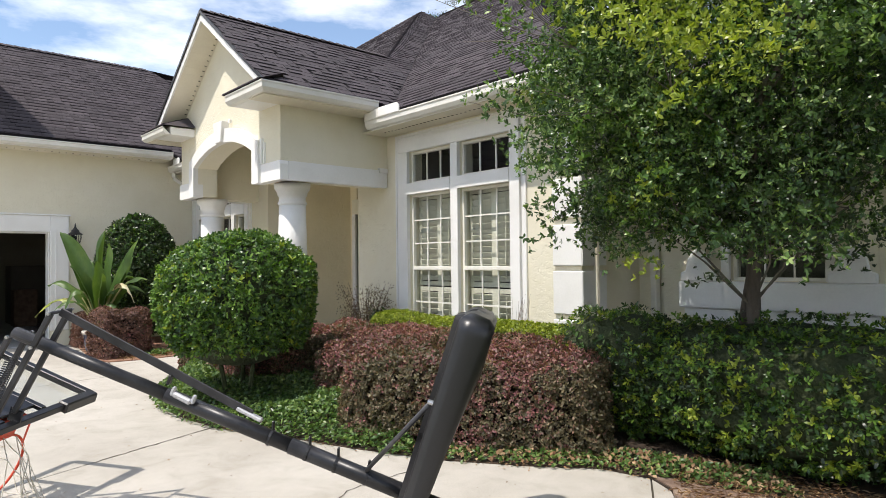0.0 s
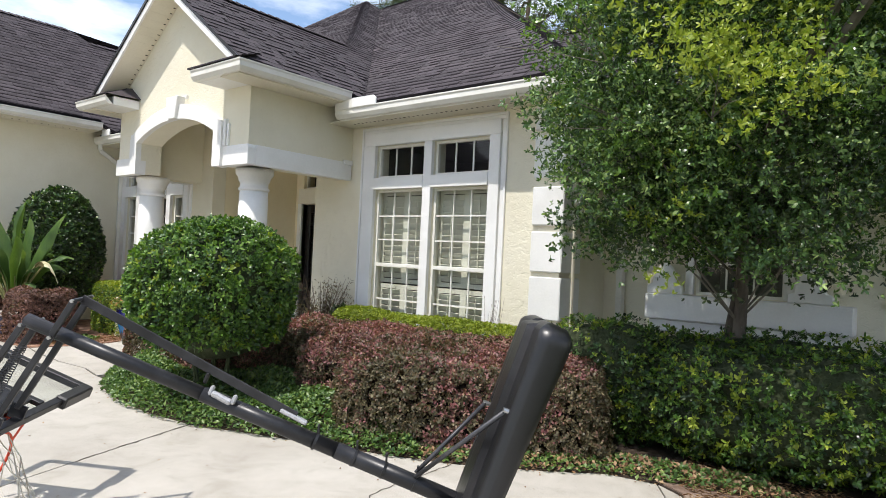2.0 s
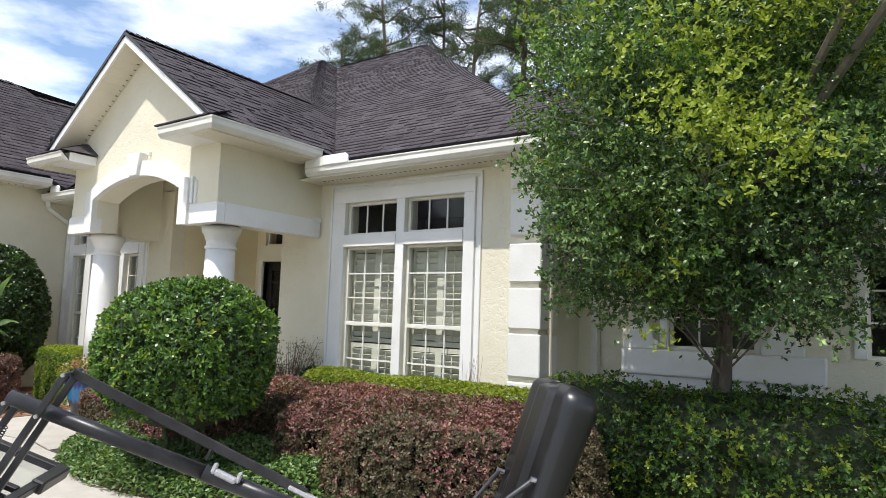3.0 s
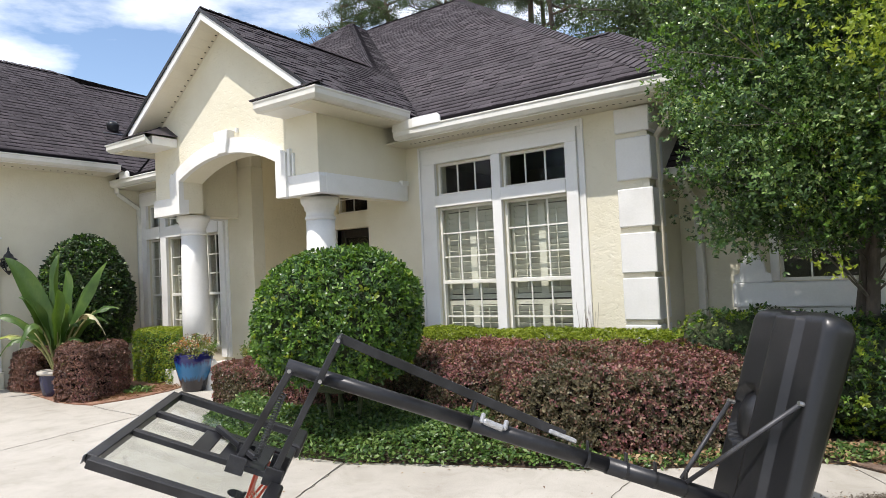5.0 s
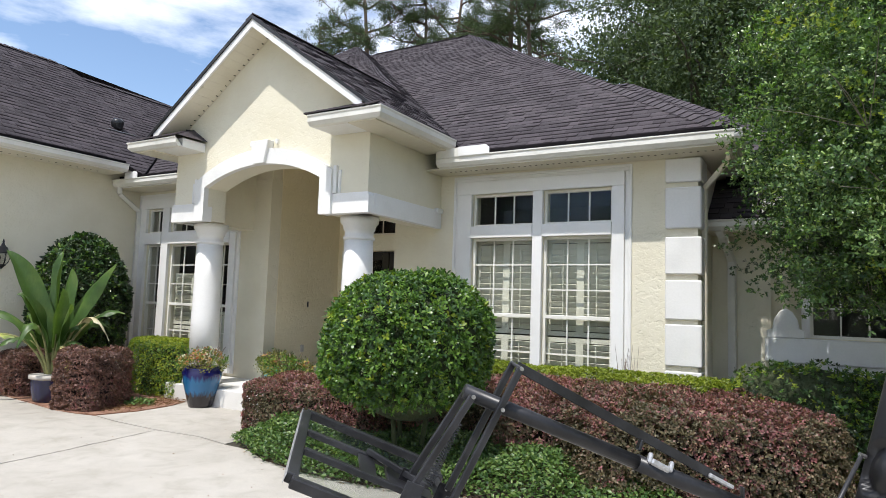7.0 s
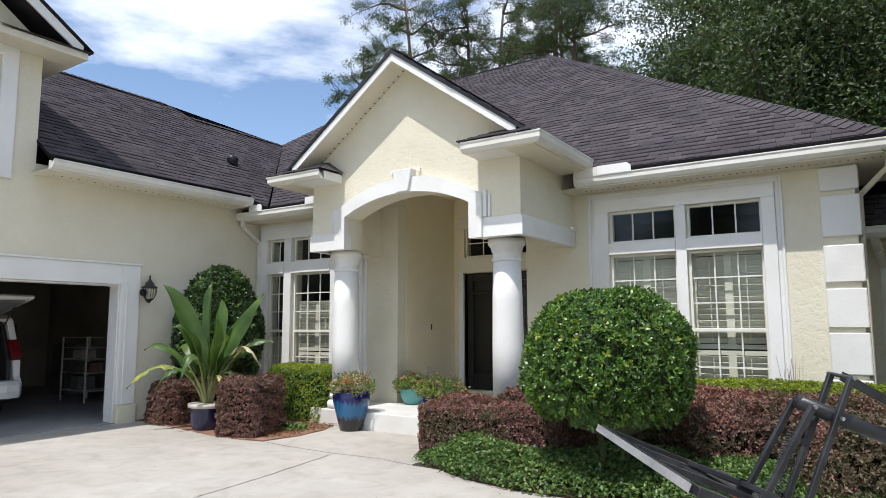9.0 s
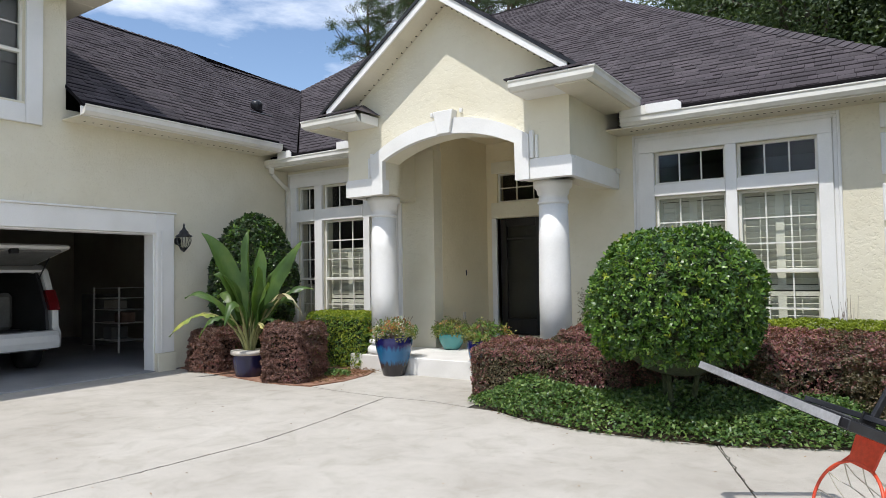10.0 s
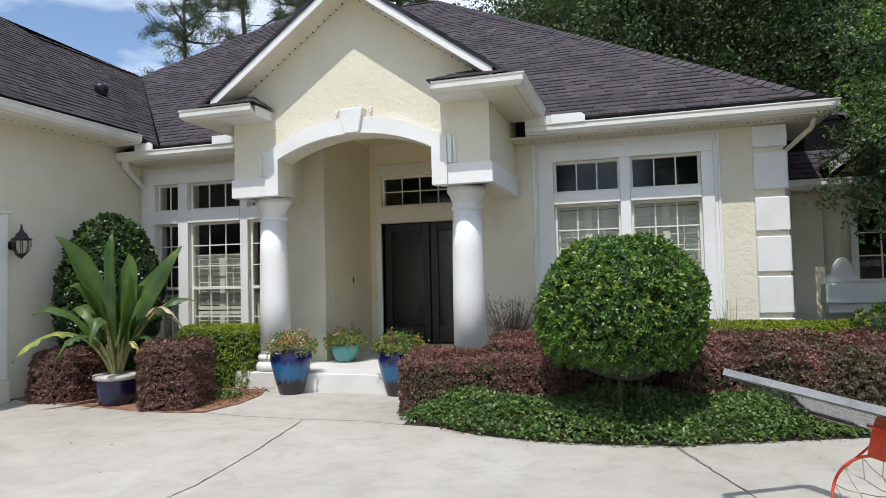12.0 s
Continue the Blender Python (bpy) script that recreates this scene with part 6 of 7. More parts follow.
def far_tree(name, h, spread, kind, seed, label):
    """A tall tree at the origin: tapered trunk, limbs, and a ragged crown of leaf clumps."""
    rng = np.random.default_rng(seed)
    e = thing(name, (0, 0, 0), label, "tree", "trees behind the house")
    bm, lm = bmesh.new(), bmesh.new()
    pts, rad = limb((0, 0, 0), (0, 0, 1), h * 0.94, 0.024 * h if kind == "oak" else 0.013 * h, rng, 0.10, 9)
    tube(pts, rad, 9, bm=bm)
    clumps = []
    if kind == "pine":
        for k in range(15):
            f = rng.uniform(0.60, 1.0)
            i = min(int(f * 9), 8)
            p = pts[i].lerp(pts[min(i + 1, 9)], f * 9 - i)
            a = rng.uniform(0, 6.28)
            ln = spread * rng.uniform(0.35, 1.0) * (1.25 - 0.55 * f)
            p2, r2 = limb(p, (math.cos(a), math.sin(a), rng.uniform(0.0, 0.55)), ln, 0.075 + 0.03 * rng.random(), rng, 0.6, 5)
            tube(p2, r2, 5, bm=lm)
            for j in (3, 4, 5):
                for q in range(3):
                    end = p2[j] + Vector(rng.normal(size=3) * np.array([0.62, 0.62, 0.42]))
                    tube([p2[j - 1], p2[j - 1].lerp(end, 0.6) + Vector((0, 0, 0.08)), end], [0.03, 0.02, 0.01], 4, bm=lm)
                    clumps.append(np.array(end))
        per, sig, leaf, width, mats = 170, (0.20, 0.20, 0.15), 0.17, 0.16, (G6,)
    else:
        for k in range(34):
            i = rng.integers(3, 9)
            a = rng.uniform(0, 6.28)
            p2, r2 = limb(pts[i], (math.cos(a), math.sin(a), rng.uniform(0.1, 0.9)), spread * rng.uniform(0.4, 1.0) * (1.15 - 0.055 * i), 0.10, rng, 0.7, 6)
            tube(p2, r2, 5, bm=lm)
            for j in range(2, 7):
                for q in range(4):
                    clumps.append(np.array(p2[j]) + rng.normal(size=3) * np.array([0.8, 0.8, 0.6]))
        per, sig, leaf, width, mats = 60, (0.46, 0.46, 0.30), 0.17, 0.5, (G5, G5)
    cl = np.array(clumps)
    part("trunk", bm, M["pine_bark"] if kind == "pine" else M["bark"], e, "", True)
    tagged(part("branchwork", lm, M["pine_bark"] if kind == "pine" else M["bark"], e), kind="stuff")
    for k, mt in enumerate(mats):
        c = cl[k :: len(mats)]
        at = np.repeat(c, per, 0) + rng.normal(size=(len(c) * per, 3)) * np.array(sig)
        out = unit(rng.normal(size=(len(at), 3)) + np.array([0, 0, 0.6]))
        tagged(part("crown", leaf_mesh(name + "_leaves", at, out, leaf, rng, width, 0.8), mt, e), kind="stuff")
    return e


TREES = {
    "pine": [far_tree("pine_tree", 22, 4.2, "pine", 41, "tall thin pine with a sparse high crown"), far_tree("pine_tree", 24, 4.6, "pine", 47, "tall thin pine with a sparse high crown")],
    "oak": [far_tree("oak_tree", 17, 6.5, "oak", 52, "large dark green oak behind the house"), far_tree("oak_tree", 19, 7.0, "oak", 58, "large dark green oak behind the house")],
}
SPOTS = [("pine", 0, -41, 41, 1.30), ("pine", 1, -35.2, 40, 1.30), ("pine", 0, -30.9, 40, 1.36), ("pine", 1, -28.0, 41, 1.25), ("pine", 0, -22.6, 40, 1.42), ("pine", 1, -25.5, 46, 1.35), ("oak", 1, -48.5, 43, 0.42), ("pine", 0, -19.5, 38, 1.25),
         ("oak", 0, -10, 30, 1.15), ("oak", 1, -7.5, 28, 1.15), ("oak", 0, -2, 27, 1.15), ("oak", 1, 3.5, 25, 1.1), ("oak", 0, 8, 22, 1.0), ("oak", 1, -12.5, 40, 1.25), ("oak", 0, -9, 37, 1.3),
         ("oak", 1, -2, 36, 1.3), ("oak", 0, 5, 33, 1.25), ("oak", 1, 12, 27, 1.1), ("oak", 0, 13, 16, 0.85), ("oak", 1, -4, 45, 1.4), ("oak", 0, 4, 43, 1.4), ("oak", 1, -9, 47, 1.3),
         ("oak", 1, 14, 8, 0.75),
         ("oak", 0, -14, -34, 0.9), ("oak", 1, -2, -38, 0.9), ("oak", 0, 10, -33, 0.9), ("oak", 1, 20, -24, 0.9), ("oak", 0, 26, -8, 0.9), ("oak", 1, -28, -36, 0.9), ("pine", 0, 4, -36, 0.9)]
used = set()
for k, (kind, i, x, y, s) in enumerate(SPOTS):
    src = TREES[kind][i]
    m4 = Matrix.Translation((x, y, -0.05)) @ Matrix.Rotation(1.7 * k, 4, "Z")
    ob = src
    if (kind, i) in used:
        ob = copy_thing(src, m4)
    used.add((kind, i))
    ob.location, ob.rotation_euler, ob.scale = (x, y, -0.05), (0, 0, 1.7 * k), (s, s, s * (0.95 + 0.02 * (k % 5)) * (2.45 if s < 0.5 else 1.0))


# ---------------- pots and plants ----------------
def pot(name, at, profile, mat, label, rim=None):
    e = thing(name, at, label, "plant pot", "glazed pots")
    r_top, h = profile[-1]
    inner = [(r_top - 0.035, h), (r_top - 0.05, h - 0.05), (0.02, h - 0.06)]
    part("pot_body", lathe(profile + inner, at, 36), M[mat], e, smooth=True)
    part("soil", lathe([(0.01, h - 0.05), (r_top - 0.045, h - 0.045)], at, 20), M["soil"], e)
    if rim:
        part("rim", lathe([(r_top - 0.01, h - rim), (r_top + 0.02, h - rim + 0.012), (r_top + 0.024, h), (r_top - 0.03, h + 0.004)], at, 36), M["pot_rim"], e, smooth=True)
    return e


def flowers(name, at, r, h, rng, mats, counts, leaf, label, width=0.6, stems=26):
    """Loose bedding plants: thin stems, leaves and small petals, spilling over a rim."""
    e = thing(name, at, label, "flowers", "potted flowers")
    sm = bmesh.new()
    for k in range(stems):
        a, q = rng.uniform(0, 6.28), rng.uniform(0.2, 1.0) * r
        tube([(at[0] + 0.3 * q * math.cos(a), at[1] + 0.3 * q * math.sin(a), at[2] - 0.03), (at[0] + 0.8 * q * math.cos(a), at[1] + 0.8 * q * math.sin(a), at[2] + h * 0.6), (at[0] + q * 1.1 * math.cos(a), at[1] + q * 1.1 * math.sin(a), at[2] + h * rng.uniform(0.6, 1.1))], 0.004, 4, bm=sm)
    tagged(part("stems", sm, M["twig"], e), kind="stuff")
    for mt, n, up in zip(mats, counts, (0.0, 0.35, 0.55, 0.4)):
        m = max(4, n // 9)
        a = rng.uniform(0, 6.28, m)
        q = r * np.sqrt(rng.random(m)) * 1.15
        z = h * (up + (0.95 - up) * rng.random(m)) * (1.1 - 0.5 * (q / r) ** 2)
        c = np.c_[at[0] + q * np.cos(a), at[1] + q * np.sin(a), at[2] + z]
        p = np.repeat(c, 9, 0) + rng.normal(size=(m * 9, 3)) * 0.024
        o = np.c_[np.cos(np.repeat(a, 9)), np.sin(np.repeat(a, 9)), np.full(m * 9, 0.9)]
        tagged(part("foliage", leaf_mesh(name + "_leaves", p, unit(o), leaf, rng, width, 0.8), mt, e), kind="stuff")
    return e


BIG = [(0.155, 0.0), (0.165, 0.02), (0.20, 0.15), (0.245, 0.32), (0.27, 0.44), (0.272, 0.50), (0.262, 0.535), (0.268, 0.55)]
LOW = [(0.12, 0.0), (0.135, 0.02), (0.185, 0.10), (0.215, 0.20), (0.222, 0.235), (0.228, 0.25)]
for x, y in ((-11.04, 4.18), (-9.56, 4.32)):
    pot("glazed_pot", (x, y, 0.0), BIG, "blue_pot", "tall blue drip-glazed pot on the walk")
pot("teal_pot", (-10.86, 5.45, 0.25), LOW, "teal_pot", "low teal glazed pot on the porch")
flowers("bedding_flowers", (-11.04, 4.18, 0.53), 0.29, 0.30, rn, (YG, G1, FLO, WHITEP), (620, 620, 320, 110), 0.036, "mixed orange, yellow and white flowers in a blue pot")
flowers("bedding_flowers", (-9.56, 4.32, 0.53), 0.29, 0.28, rn, (YG, G1, FLO), (900, 600, 50), 0.038, "mixed yellowing flowers in a blue pot")
flowers("bedding_flowers", (-10.86, 5.45, 0.48), 0.26, 0.26, rn, (YG, G1, FLO), (1000, 520, 14), 0.036, "yellow-green leafy plant in a teal pot")

# dry twiggy plants by the entry wall
DRYL = leaf_material("dull_brown_leaf", ((0.0, (0.10, 0.075, 0.05)), (0.5, (0.17, 0.13, 0.08)), (1.0, (0.24, 0.21, 0.12))), 0.7, 0.2)
for (x, y, r, h) in ((-8.34, 5.60, 0.42, 1.22), (-8.12, 5.45, 0.30, 0.85)):
    e = thing("dry_shrub", (x, y, 0), "sparse brown twiggy shrub against the wall", "shrub", "dry shrubs")
    bm = bmesh.new()
    tips = []
    for k in range(70):
        a, q = rn.uniform(0, 6.28), r * rn.uniform(0.2, 1)
        top = (x + q * math.cos(a), y + q * math.sin(a), h * rn.uniform(0.6, 1.0))
        tube([(x + 0.1 * q * math.cos(a), y + 0.1 * q * math.sin(a), 0), (x + 0.4 * q * math.cos(a), y + 0.4 * q * math.sin(a), top[2] * 0.55), top], [0.006, 0.005, 0.002], 4, bm=bm)
        tips += [np.array(top) - np.array([0, 0, 1]) * f for f in rn.uniform(0, 0.6, 30)]
    tagged(part("twigs", bm, M["twig"], e), kind="stuff")
    tips = np.array(tips) + rn.normal(size=(len(tips), 3)) * 0.035
    tagged(part("foliage", leaf_mesh("dry_leaves", tips, unit(rn.normal(size=tips.shape)), 0.040, rn, 0.3, 0.8), DRYL, e), kind="stuff")

# thin dry twigs on the wall beside the window
e = thing("dry_twigs", (-5.5, 5.74, 0), "thin dry grey twigs rising behind the box hedge", "twigs")
bm = bmesh.new()
for k in range(14):
    x0 = -5.5 + rn.normal() * 0.05
    x1, z1 = x0 + rn.normal() * 0.10, rn.uniform(0.9, 1.2)
    tube([(x0, 5.70, 0.0), (0.5 * (x0 + x1) + rn.normal() * 0.02, 5.78, 0.6 * z1), (x1, 5.84, z1)], [0.004, 0.003, 0.0015], 4, bm=bm)
tagged(part("stems", bm, M["twig"], e), kind="stuff")

# banana-like plant in a navy pot
NAV = [(0.19, 0.0), (0.20, 0.02), (0.225, 0.14), (0.24, 0.26), (0.245, 0.36), (0.25, 0.38)]
BX, BY = -12.88, 3.10
pot("navy_pot", (BX, BY, 0.0), NAV, "navy_pot", "dark navy glazed pot with a pale rim", 0.06)
m, t, b = material("banana_leaf", 0.42, 0, 0.4)
c = ramp(t, noise_fac(t, 3.0, 4), ((0.3, (0.032, 0.068, 0.018)), (0.5, (0.062, 0.120, 0.028)), (0.66, (0.115, 0.175, 0.040)), (0.80, (0.20, 0.21, 0.05))))
t.links.new(mixc(t, c, ramp(t, noise_fac(t, 60, 2, 0.5, (1, 1, 0.2)), ((0.3, (0.85, 0.85, 0.85)), (0.7, (1.1, 1.1, 1.1)))), 1.0, "MULTIPLY"), b.inputs["Base Color"])
tr = t.nodes.new("ShaderNodeBsdfTranslucent")
tr.inputs["Color"].default_value = (0.20, 0.36, 0.04, 1)
ms = t.nodes.new("ShaderNodeMixShader")
ms.inputs[0].default_value = 0.22
t.links.new(b.outputs[0], ms.inputs[1])
t.links.new(tr.outputs[0], ms.inputs[2])
t.links.new(ms.outputs[0], t.nodes["Material Output"].inputs["Surface"])
M["banana"] = m
M["banana_dry"] = two_scale("withered_yellow_leaf", (0.22, 0.17, 0.05), (0.40, 0.36, 0.10), (0.55, 0.45, 0.22), 20, 5, 0.7)
M["banana_yellow"] = two_scale("yellowing_green_leaf", (0.10, 0.15, 0.03), (0.22, 0.27, 0.045), (0.38, 0.36, 0.08), 16, 4, 0.5)
M["banana_cream"] = two_scale("bleached_cream_leaf", (0.34, 0.30, 0.13), (0.58, 0.53, 0.33), (0.72, 0.68, 0.50), 14, 3, 0.7)
M["stalk"] = two_scale("pale_green_stalk", (0.14, 0.15, 0.05), (0.22, 0.22, 0.08), (0.32, 0.29, 0.13), 30, 6, 0.6, stretch=(6, 6, 0.6))
ban = thing("banana_plant", (BX, BY, 0.36), "green broad-leaved banana plant in a navy pot", "plant")


def paddle(u, v, z, bend, frac, wide, mat, turn, fold=0.3):
    """One broad leaf on its stalk. u, v, z: where its tip lies from the crown of the pot; frac: the blade's share of the midrib; turn: how the blade is rolled about it."""
    u, z, wide, frac = 0.86 * u, 0.91 * z, 1.15 * wide, min(0.78, frac + 0.14)
    ru, rv = Vector((0.74, 0.67, 0)), Vector((0.67, -0.74, 0))
    p0 = Vector((BX, BY, 0.36)) + (ru * u + rv * v) * 0.05
    hor = ru * u + rv * v
    if bend > 0:
        p1, p2 = p0 + hor * 0.12 + Vector((0, 0, 0.55 * max(z, 0.9))), p0 + hor * 0.62 + Vector((0, 0, z + bend))
    else:
        p1, p2 = p0 + hor * 0.12 + Vector((0, 0, 0.40 * z)), p0 + hor * (0.50 + 0.3 * bend) + Vector((0, 0, 0.80 * z))
    p3 = p0 + hor + Vector((0, 0, z))
    n = 22
    rib = []
    for k in range(n + 1):
        f = k / n
        rib.append(p0 * (1 - f) ** 3 + p1 * 3 * f * (1 - f) ** 2 + p2 * 3 * f * f * (1 - f) + p3 * f ** 3)
    ns = int(n * (1 - frac))
    part("stalk", tube(rib[: ns + 4], [0.026 - 0.016 * k / (ns + 3) for k in range(ns + 4)], 8), M["stalk"], ban, smooth=True)
    bm = bmesh.new()
    rows = []
    m = n - ns
    for k in range(m + 1):
        f = k / m
        w = wide * (math.sin(math.pi * min(1, f * 0.90 + 0.10)) ** 0.55) * (1 - 0.30 * f)
        if mat != "banana" or z < 0.35:      # torn margins
            w *= 0.72 + 0.30 * math.sin(2.6 * k + 4 * u)
        if k == m:
            w = 0.004
        c = rib[ns + k]
        tan = (rib[min(ns + k + 1, n)] - rib[ns + k - 1]).normalized()
        flat = tan.cross(Vector((0, 0, 1)))
        flat = (flat if flat.length > 0.05 else rv.cross(tan)).normalized()
        sd = (flat * math.cos(turn) + flat.cross(tan) * math.sin(turn)).normalized()
        up = sd.cross(tan)
        rows.append([bm.verts.new(c + sd * (w * q) + up * (-fold * w * abs(q) ** 1.3 + (0.020 * math.sin(11 * f + 3 * u + (2 if q > 0 else 0)) if abs(q) == 1 else 0))) for q in (-1, -0.55, 0, 0.55, 1)])
    for a2, b3 in zip(rows, rows[1:]):
        for j in range(4):
            bm.faces.new((a2[j], a2[j + 1], b3[j + 1], b3[j]))
    part("leaf", bm, M[mat], ban, smooth=True)


for spec in ((-0.73, 0.10, 1.92, -0.1, 0.62, 0.155, "banana", 1.0, -0.6), (-0.05, -0.25, 2.00, -0.1, 0.56, 0.085, "banana", 0.8, -1.2), (0.86, 0.05, 1.78, -0.1, 0.60, 0.135, "banana", -1.0, 0.6),
             (0.16, -0.05, 1.70, -0.1, 0.60, 0.160, "banana", -0.5, 0.6), (0.19, 0.30, 1.36, -0.1, 0.56, 0.115, "banana", -0.4, 0.8), (-0.56, 0.05, 1.24, 0.05, 0.60, 0.105, "banana", 0.8, -0.5), (-0.40, 0.25, 1.27, -0.1, 0.60, 0.125, "banana", 0.6, -0.6),
             (0.34, 0.35, 1.12, -0.05, 0.56, 0.080, "banana", -0.7, 0.7), (-0.48, -0.30, 1.42, 0.0, 0.52, 0.10, "banana", 0.5, -0.5), (0.50, -0.30, 1.45, 0.0, 0.55, 0.115, "banana", -0.6, 0.5), (-0.98, 0.10, 0.88, 0.30, 0.55, 0.100, "banana", 0.4, 0.4),
             (-1.20, 0.15, 0.28, 0.62, 0.34, 0.085, "banana_yellow", 0.3, 0.4), (-0.70, 0.40, 0.28, 0.55, 0.52, 0.080, "banana", 0.2, 0.4), (-0.30, 0.50, 0.46, 0.75, 0.42, 0.090, "banana", 0.2, 0.6), (1.02, 0.05, 0.98, 0.22, 0.30, 0.075, "banana", -0.5, 0.4),
             (0.86, 0.20, 0.56, 0.80, 0.36, 0.085, "banana_cream", 0.2, 0.5), (0.62, 0.30, 0.06, 0.75, 0.42, 0.080, "banana", -0.4, 0.5), (0.40, 0.38, -0.06, 0.70, 0.30, 0.050, "banana_dry", -0.2, 0.4), (0.42, 0.15, 0.72, 0.18, 0.50, 0.095, "banana", -0.5, 0.4),
             (0.70, -0.35, 0.70, 0.40, 0.50, 0.100, "banana", -0.5, 0.4), (-0.62, -0.50, 0.85, 0.35, 0.50, 0.110, "banana", 0.4, 0.4), (0.20, -0.70, 1.00, 0.25, 0.50, 0.110, "banana", 0.3, 0.4)):
    paddle(*spec)

# wall lantern
lan = thing("wall_lantern", (GX, 3.05, 2.1), "black carriage lantern with seeded glass on the garage wall", "wall lamp")
LC = (GX + 0.18, 3.05, 0)
part("backplate", lathe([(0.062, 0.0), (0.062, 0.012), (0.04, 0.02)], (0, 0, 0), 20, Matrix.Translation((GX + 0.001, 3.05, 2.05)) @ Matrix.Rotation(math.pi / 2, 4, "Y")), M["black_metal"], lan)
part("arm", tube([(GX + 0.02, 3.05, 2.05), (GX + 0.09, 3.05, 1.92), (GX + 0.17, 3.05, 1.88), (GX + 0.20, 3.05, 1.92)], 0.010), M["black_metal"], lan)
part("glass_globe", lathe([(0.05, 1.93), (0.085, 1.98), (0.105, 2.05), (0.10, 2.11), (0.095, 2.12)], LC, 20), M["glass"], lan, smooth=True)
for k in range(8):
    a = 2 * math.pi * k / 8
    part("rib", tube([(LC[0] + r * math.cos(a), LC[1] + r * math.sin(a), z) for r, z in ((0.05, 1.925), (0.09, 1.98), (0.11, 2.05), (0.104, 2.12))], 0.005, 5), M["black_metal"], lan)
part("roof_cap", lathe([(0.13, 2.115), (0.12, 2.13), (0.075, 2.16), (0.065, 2.20), (0.04, 2.22), (0.022, 2.25), (0.012, 2.28), (0.016, 2.295), (0.003, 2.335)], LC, 24), M["black_metal"], lan, smooth=True)
part("bottom_cup", lathe([(0.008, 1.87), (0.03, 1.90), (0.055, 1.925), (0.052, 1.94)], LC, 20), M["black_metal"], lan, smooth=True)


# ---------------- fallen basketball stand ----------------
hoop = thing("basketball_stand", (-3.9, 1.4, 0), "black portable basketball stand tipped over onto its hoop on the drive", "basketball hoop")
foot = Vector((-3.14, 2.46, 0.13))
head = Vector((-4.99, 0.70, 1.12))
pd = (head - foot).normalized()


def on_pole(f):
    return foot.lerp(head, f)


part("pole", tube([on_pole(0.62), on_pole(1.0)], 0.038, 18), M["black_metal"], hoop, smooth=True)
part("pole", tube([on_pole(0.33), on_pole(0.63)], 0.043, 18), M["black_metal"], hoop, smooth=True)
part("pole", tube([on_pole(-0.05), on_pole(0.34)], 0.047, 18), M["black_metal"], hoop, smooth=True)
side = pd.cross(Vector((0, 0, 1))).normalized()
pup = side.cross(pd).normalized()
# height-setting bar from the top pin to the sleeve on the pole, and its grey grip
pin = Vector((-4.80, 0.90, 1.244))
slv = on_pole(0.44) + pup * 0.085
part("lift_bar", bar(pin, slv, 0.012, 0.05, pup, 0.003), M["black_metal"], hoop)
part("sleeve", bar(on_pole(0.475) + pup * 0.085, on_pole(0.415) + pup * 0.072, 0.04, 0.024, pup, 0.006), M["grey_metal"], hoop, "grey plastic height sleeve")
grip = part("height_grip", bar(on_pole(0.612) + pup * 0.036 - side * 0.04, on_pole(0.568) + pup * 0.026 - side * 0.04, 0.034, 0.034, pup, 0.010), M["grey_metal"], hoop, "light grey adjustment handle")
for f in (0.614, 0.566):
    part("grip_lug", bar(on_pole(f) + pup * 0.02 - side * 0.04, on_pole(f) + pup * 0.075 - side * 0.03, 0.030, 0.024, pd, 0.008), M["grey_metal"], grip)
part("lever", bar(on_pole(0.635) + pup * 0.06, on_pole(0.635) + pup * 0.12, 0.04, 0.02, pd, 0.006), M["black_plastic"], hoop)
for f in (0.385, 0.30, 0.235, 0.165):
    part("pole_clip", bar(on_pole(f) + pup * 0.04, on_pole(f) + pup * 0.095 + pd * 0.02, 0.028, 0.012, pd, 0.003), M["black_metal"], hoop)
    c = tube([on_pole(f) - pd * 0.008, on_pole(f) + pd * 0.008], 0.0495, 16)
    part("pole_collar", c, M["black_metal"], hoop)

# backboard: a steel frame round clear acrylic, face down
B0, D0 = Vector((-6.064, 0.768, 0.885)), Vector((-5.516, 1.237, 0.594))
hv = (D0 - B0).normalized()                         # from the top of the board to its foot
A0v = Vector((-5.327, -0.14, 0.809))
wv = (A0v - B0)
wv = (wv - wv.dot(hv) * hv).normalized()            # along the board
nv = hv.cross(wv).normalized()
if nv.z > 0:
    nv = -nv                                        # the playing face looks down
BW, BH = 1.172, 0.778


def on_board(w, h, n=0.0):
    return B0 + wv * w + hv * h + nv * n


board = part("backboard_frame", bar(on_board(0, 0), on_board(0, BH), 0.05, 0.045, nv, 0.004), M["black_metal"], hoop, "black steel backboard frame")
for p, q, w in ((on_board(BW, 0), on_board(BW, BH), 0.05), (on_board(0.026, 0), on_board(BW - 0.026, 0), 0.05), (on_board(0.026, BH), on_board(BW - 0.026, BH), 0.05)):
    part("frame_bar", bar(p, q, w, 0.045, nv, 0.004), M["black_metal"], board)
for f in (0.36, 0.64):
    part("frame_bar", bar(on_board(BW * f, 0.026, -0.012), on_board(BW * f, BH - 0.026, -0.012), 0.042, 0.03, nv, 0.003), M["black_metal"], board)
part("mount_plate", bar(on_board(BW * 0.36, BH - 0.20, -0.015), on_board(BW * 0.64, BH - 0.20, -0.015), 0.24, 0.02, nv, 0.003), M["black_metal"], board)
part("frame_bar", bar(on_board(BW * 0.36, BH - 0.42, -0.012), on_board(BW * 0.64, BH - 0.42, -0.012), 0.09, 0.012, nv, 0.003), M["black_metal"], board)
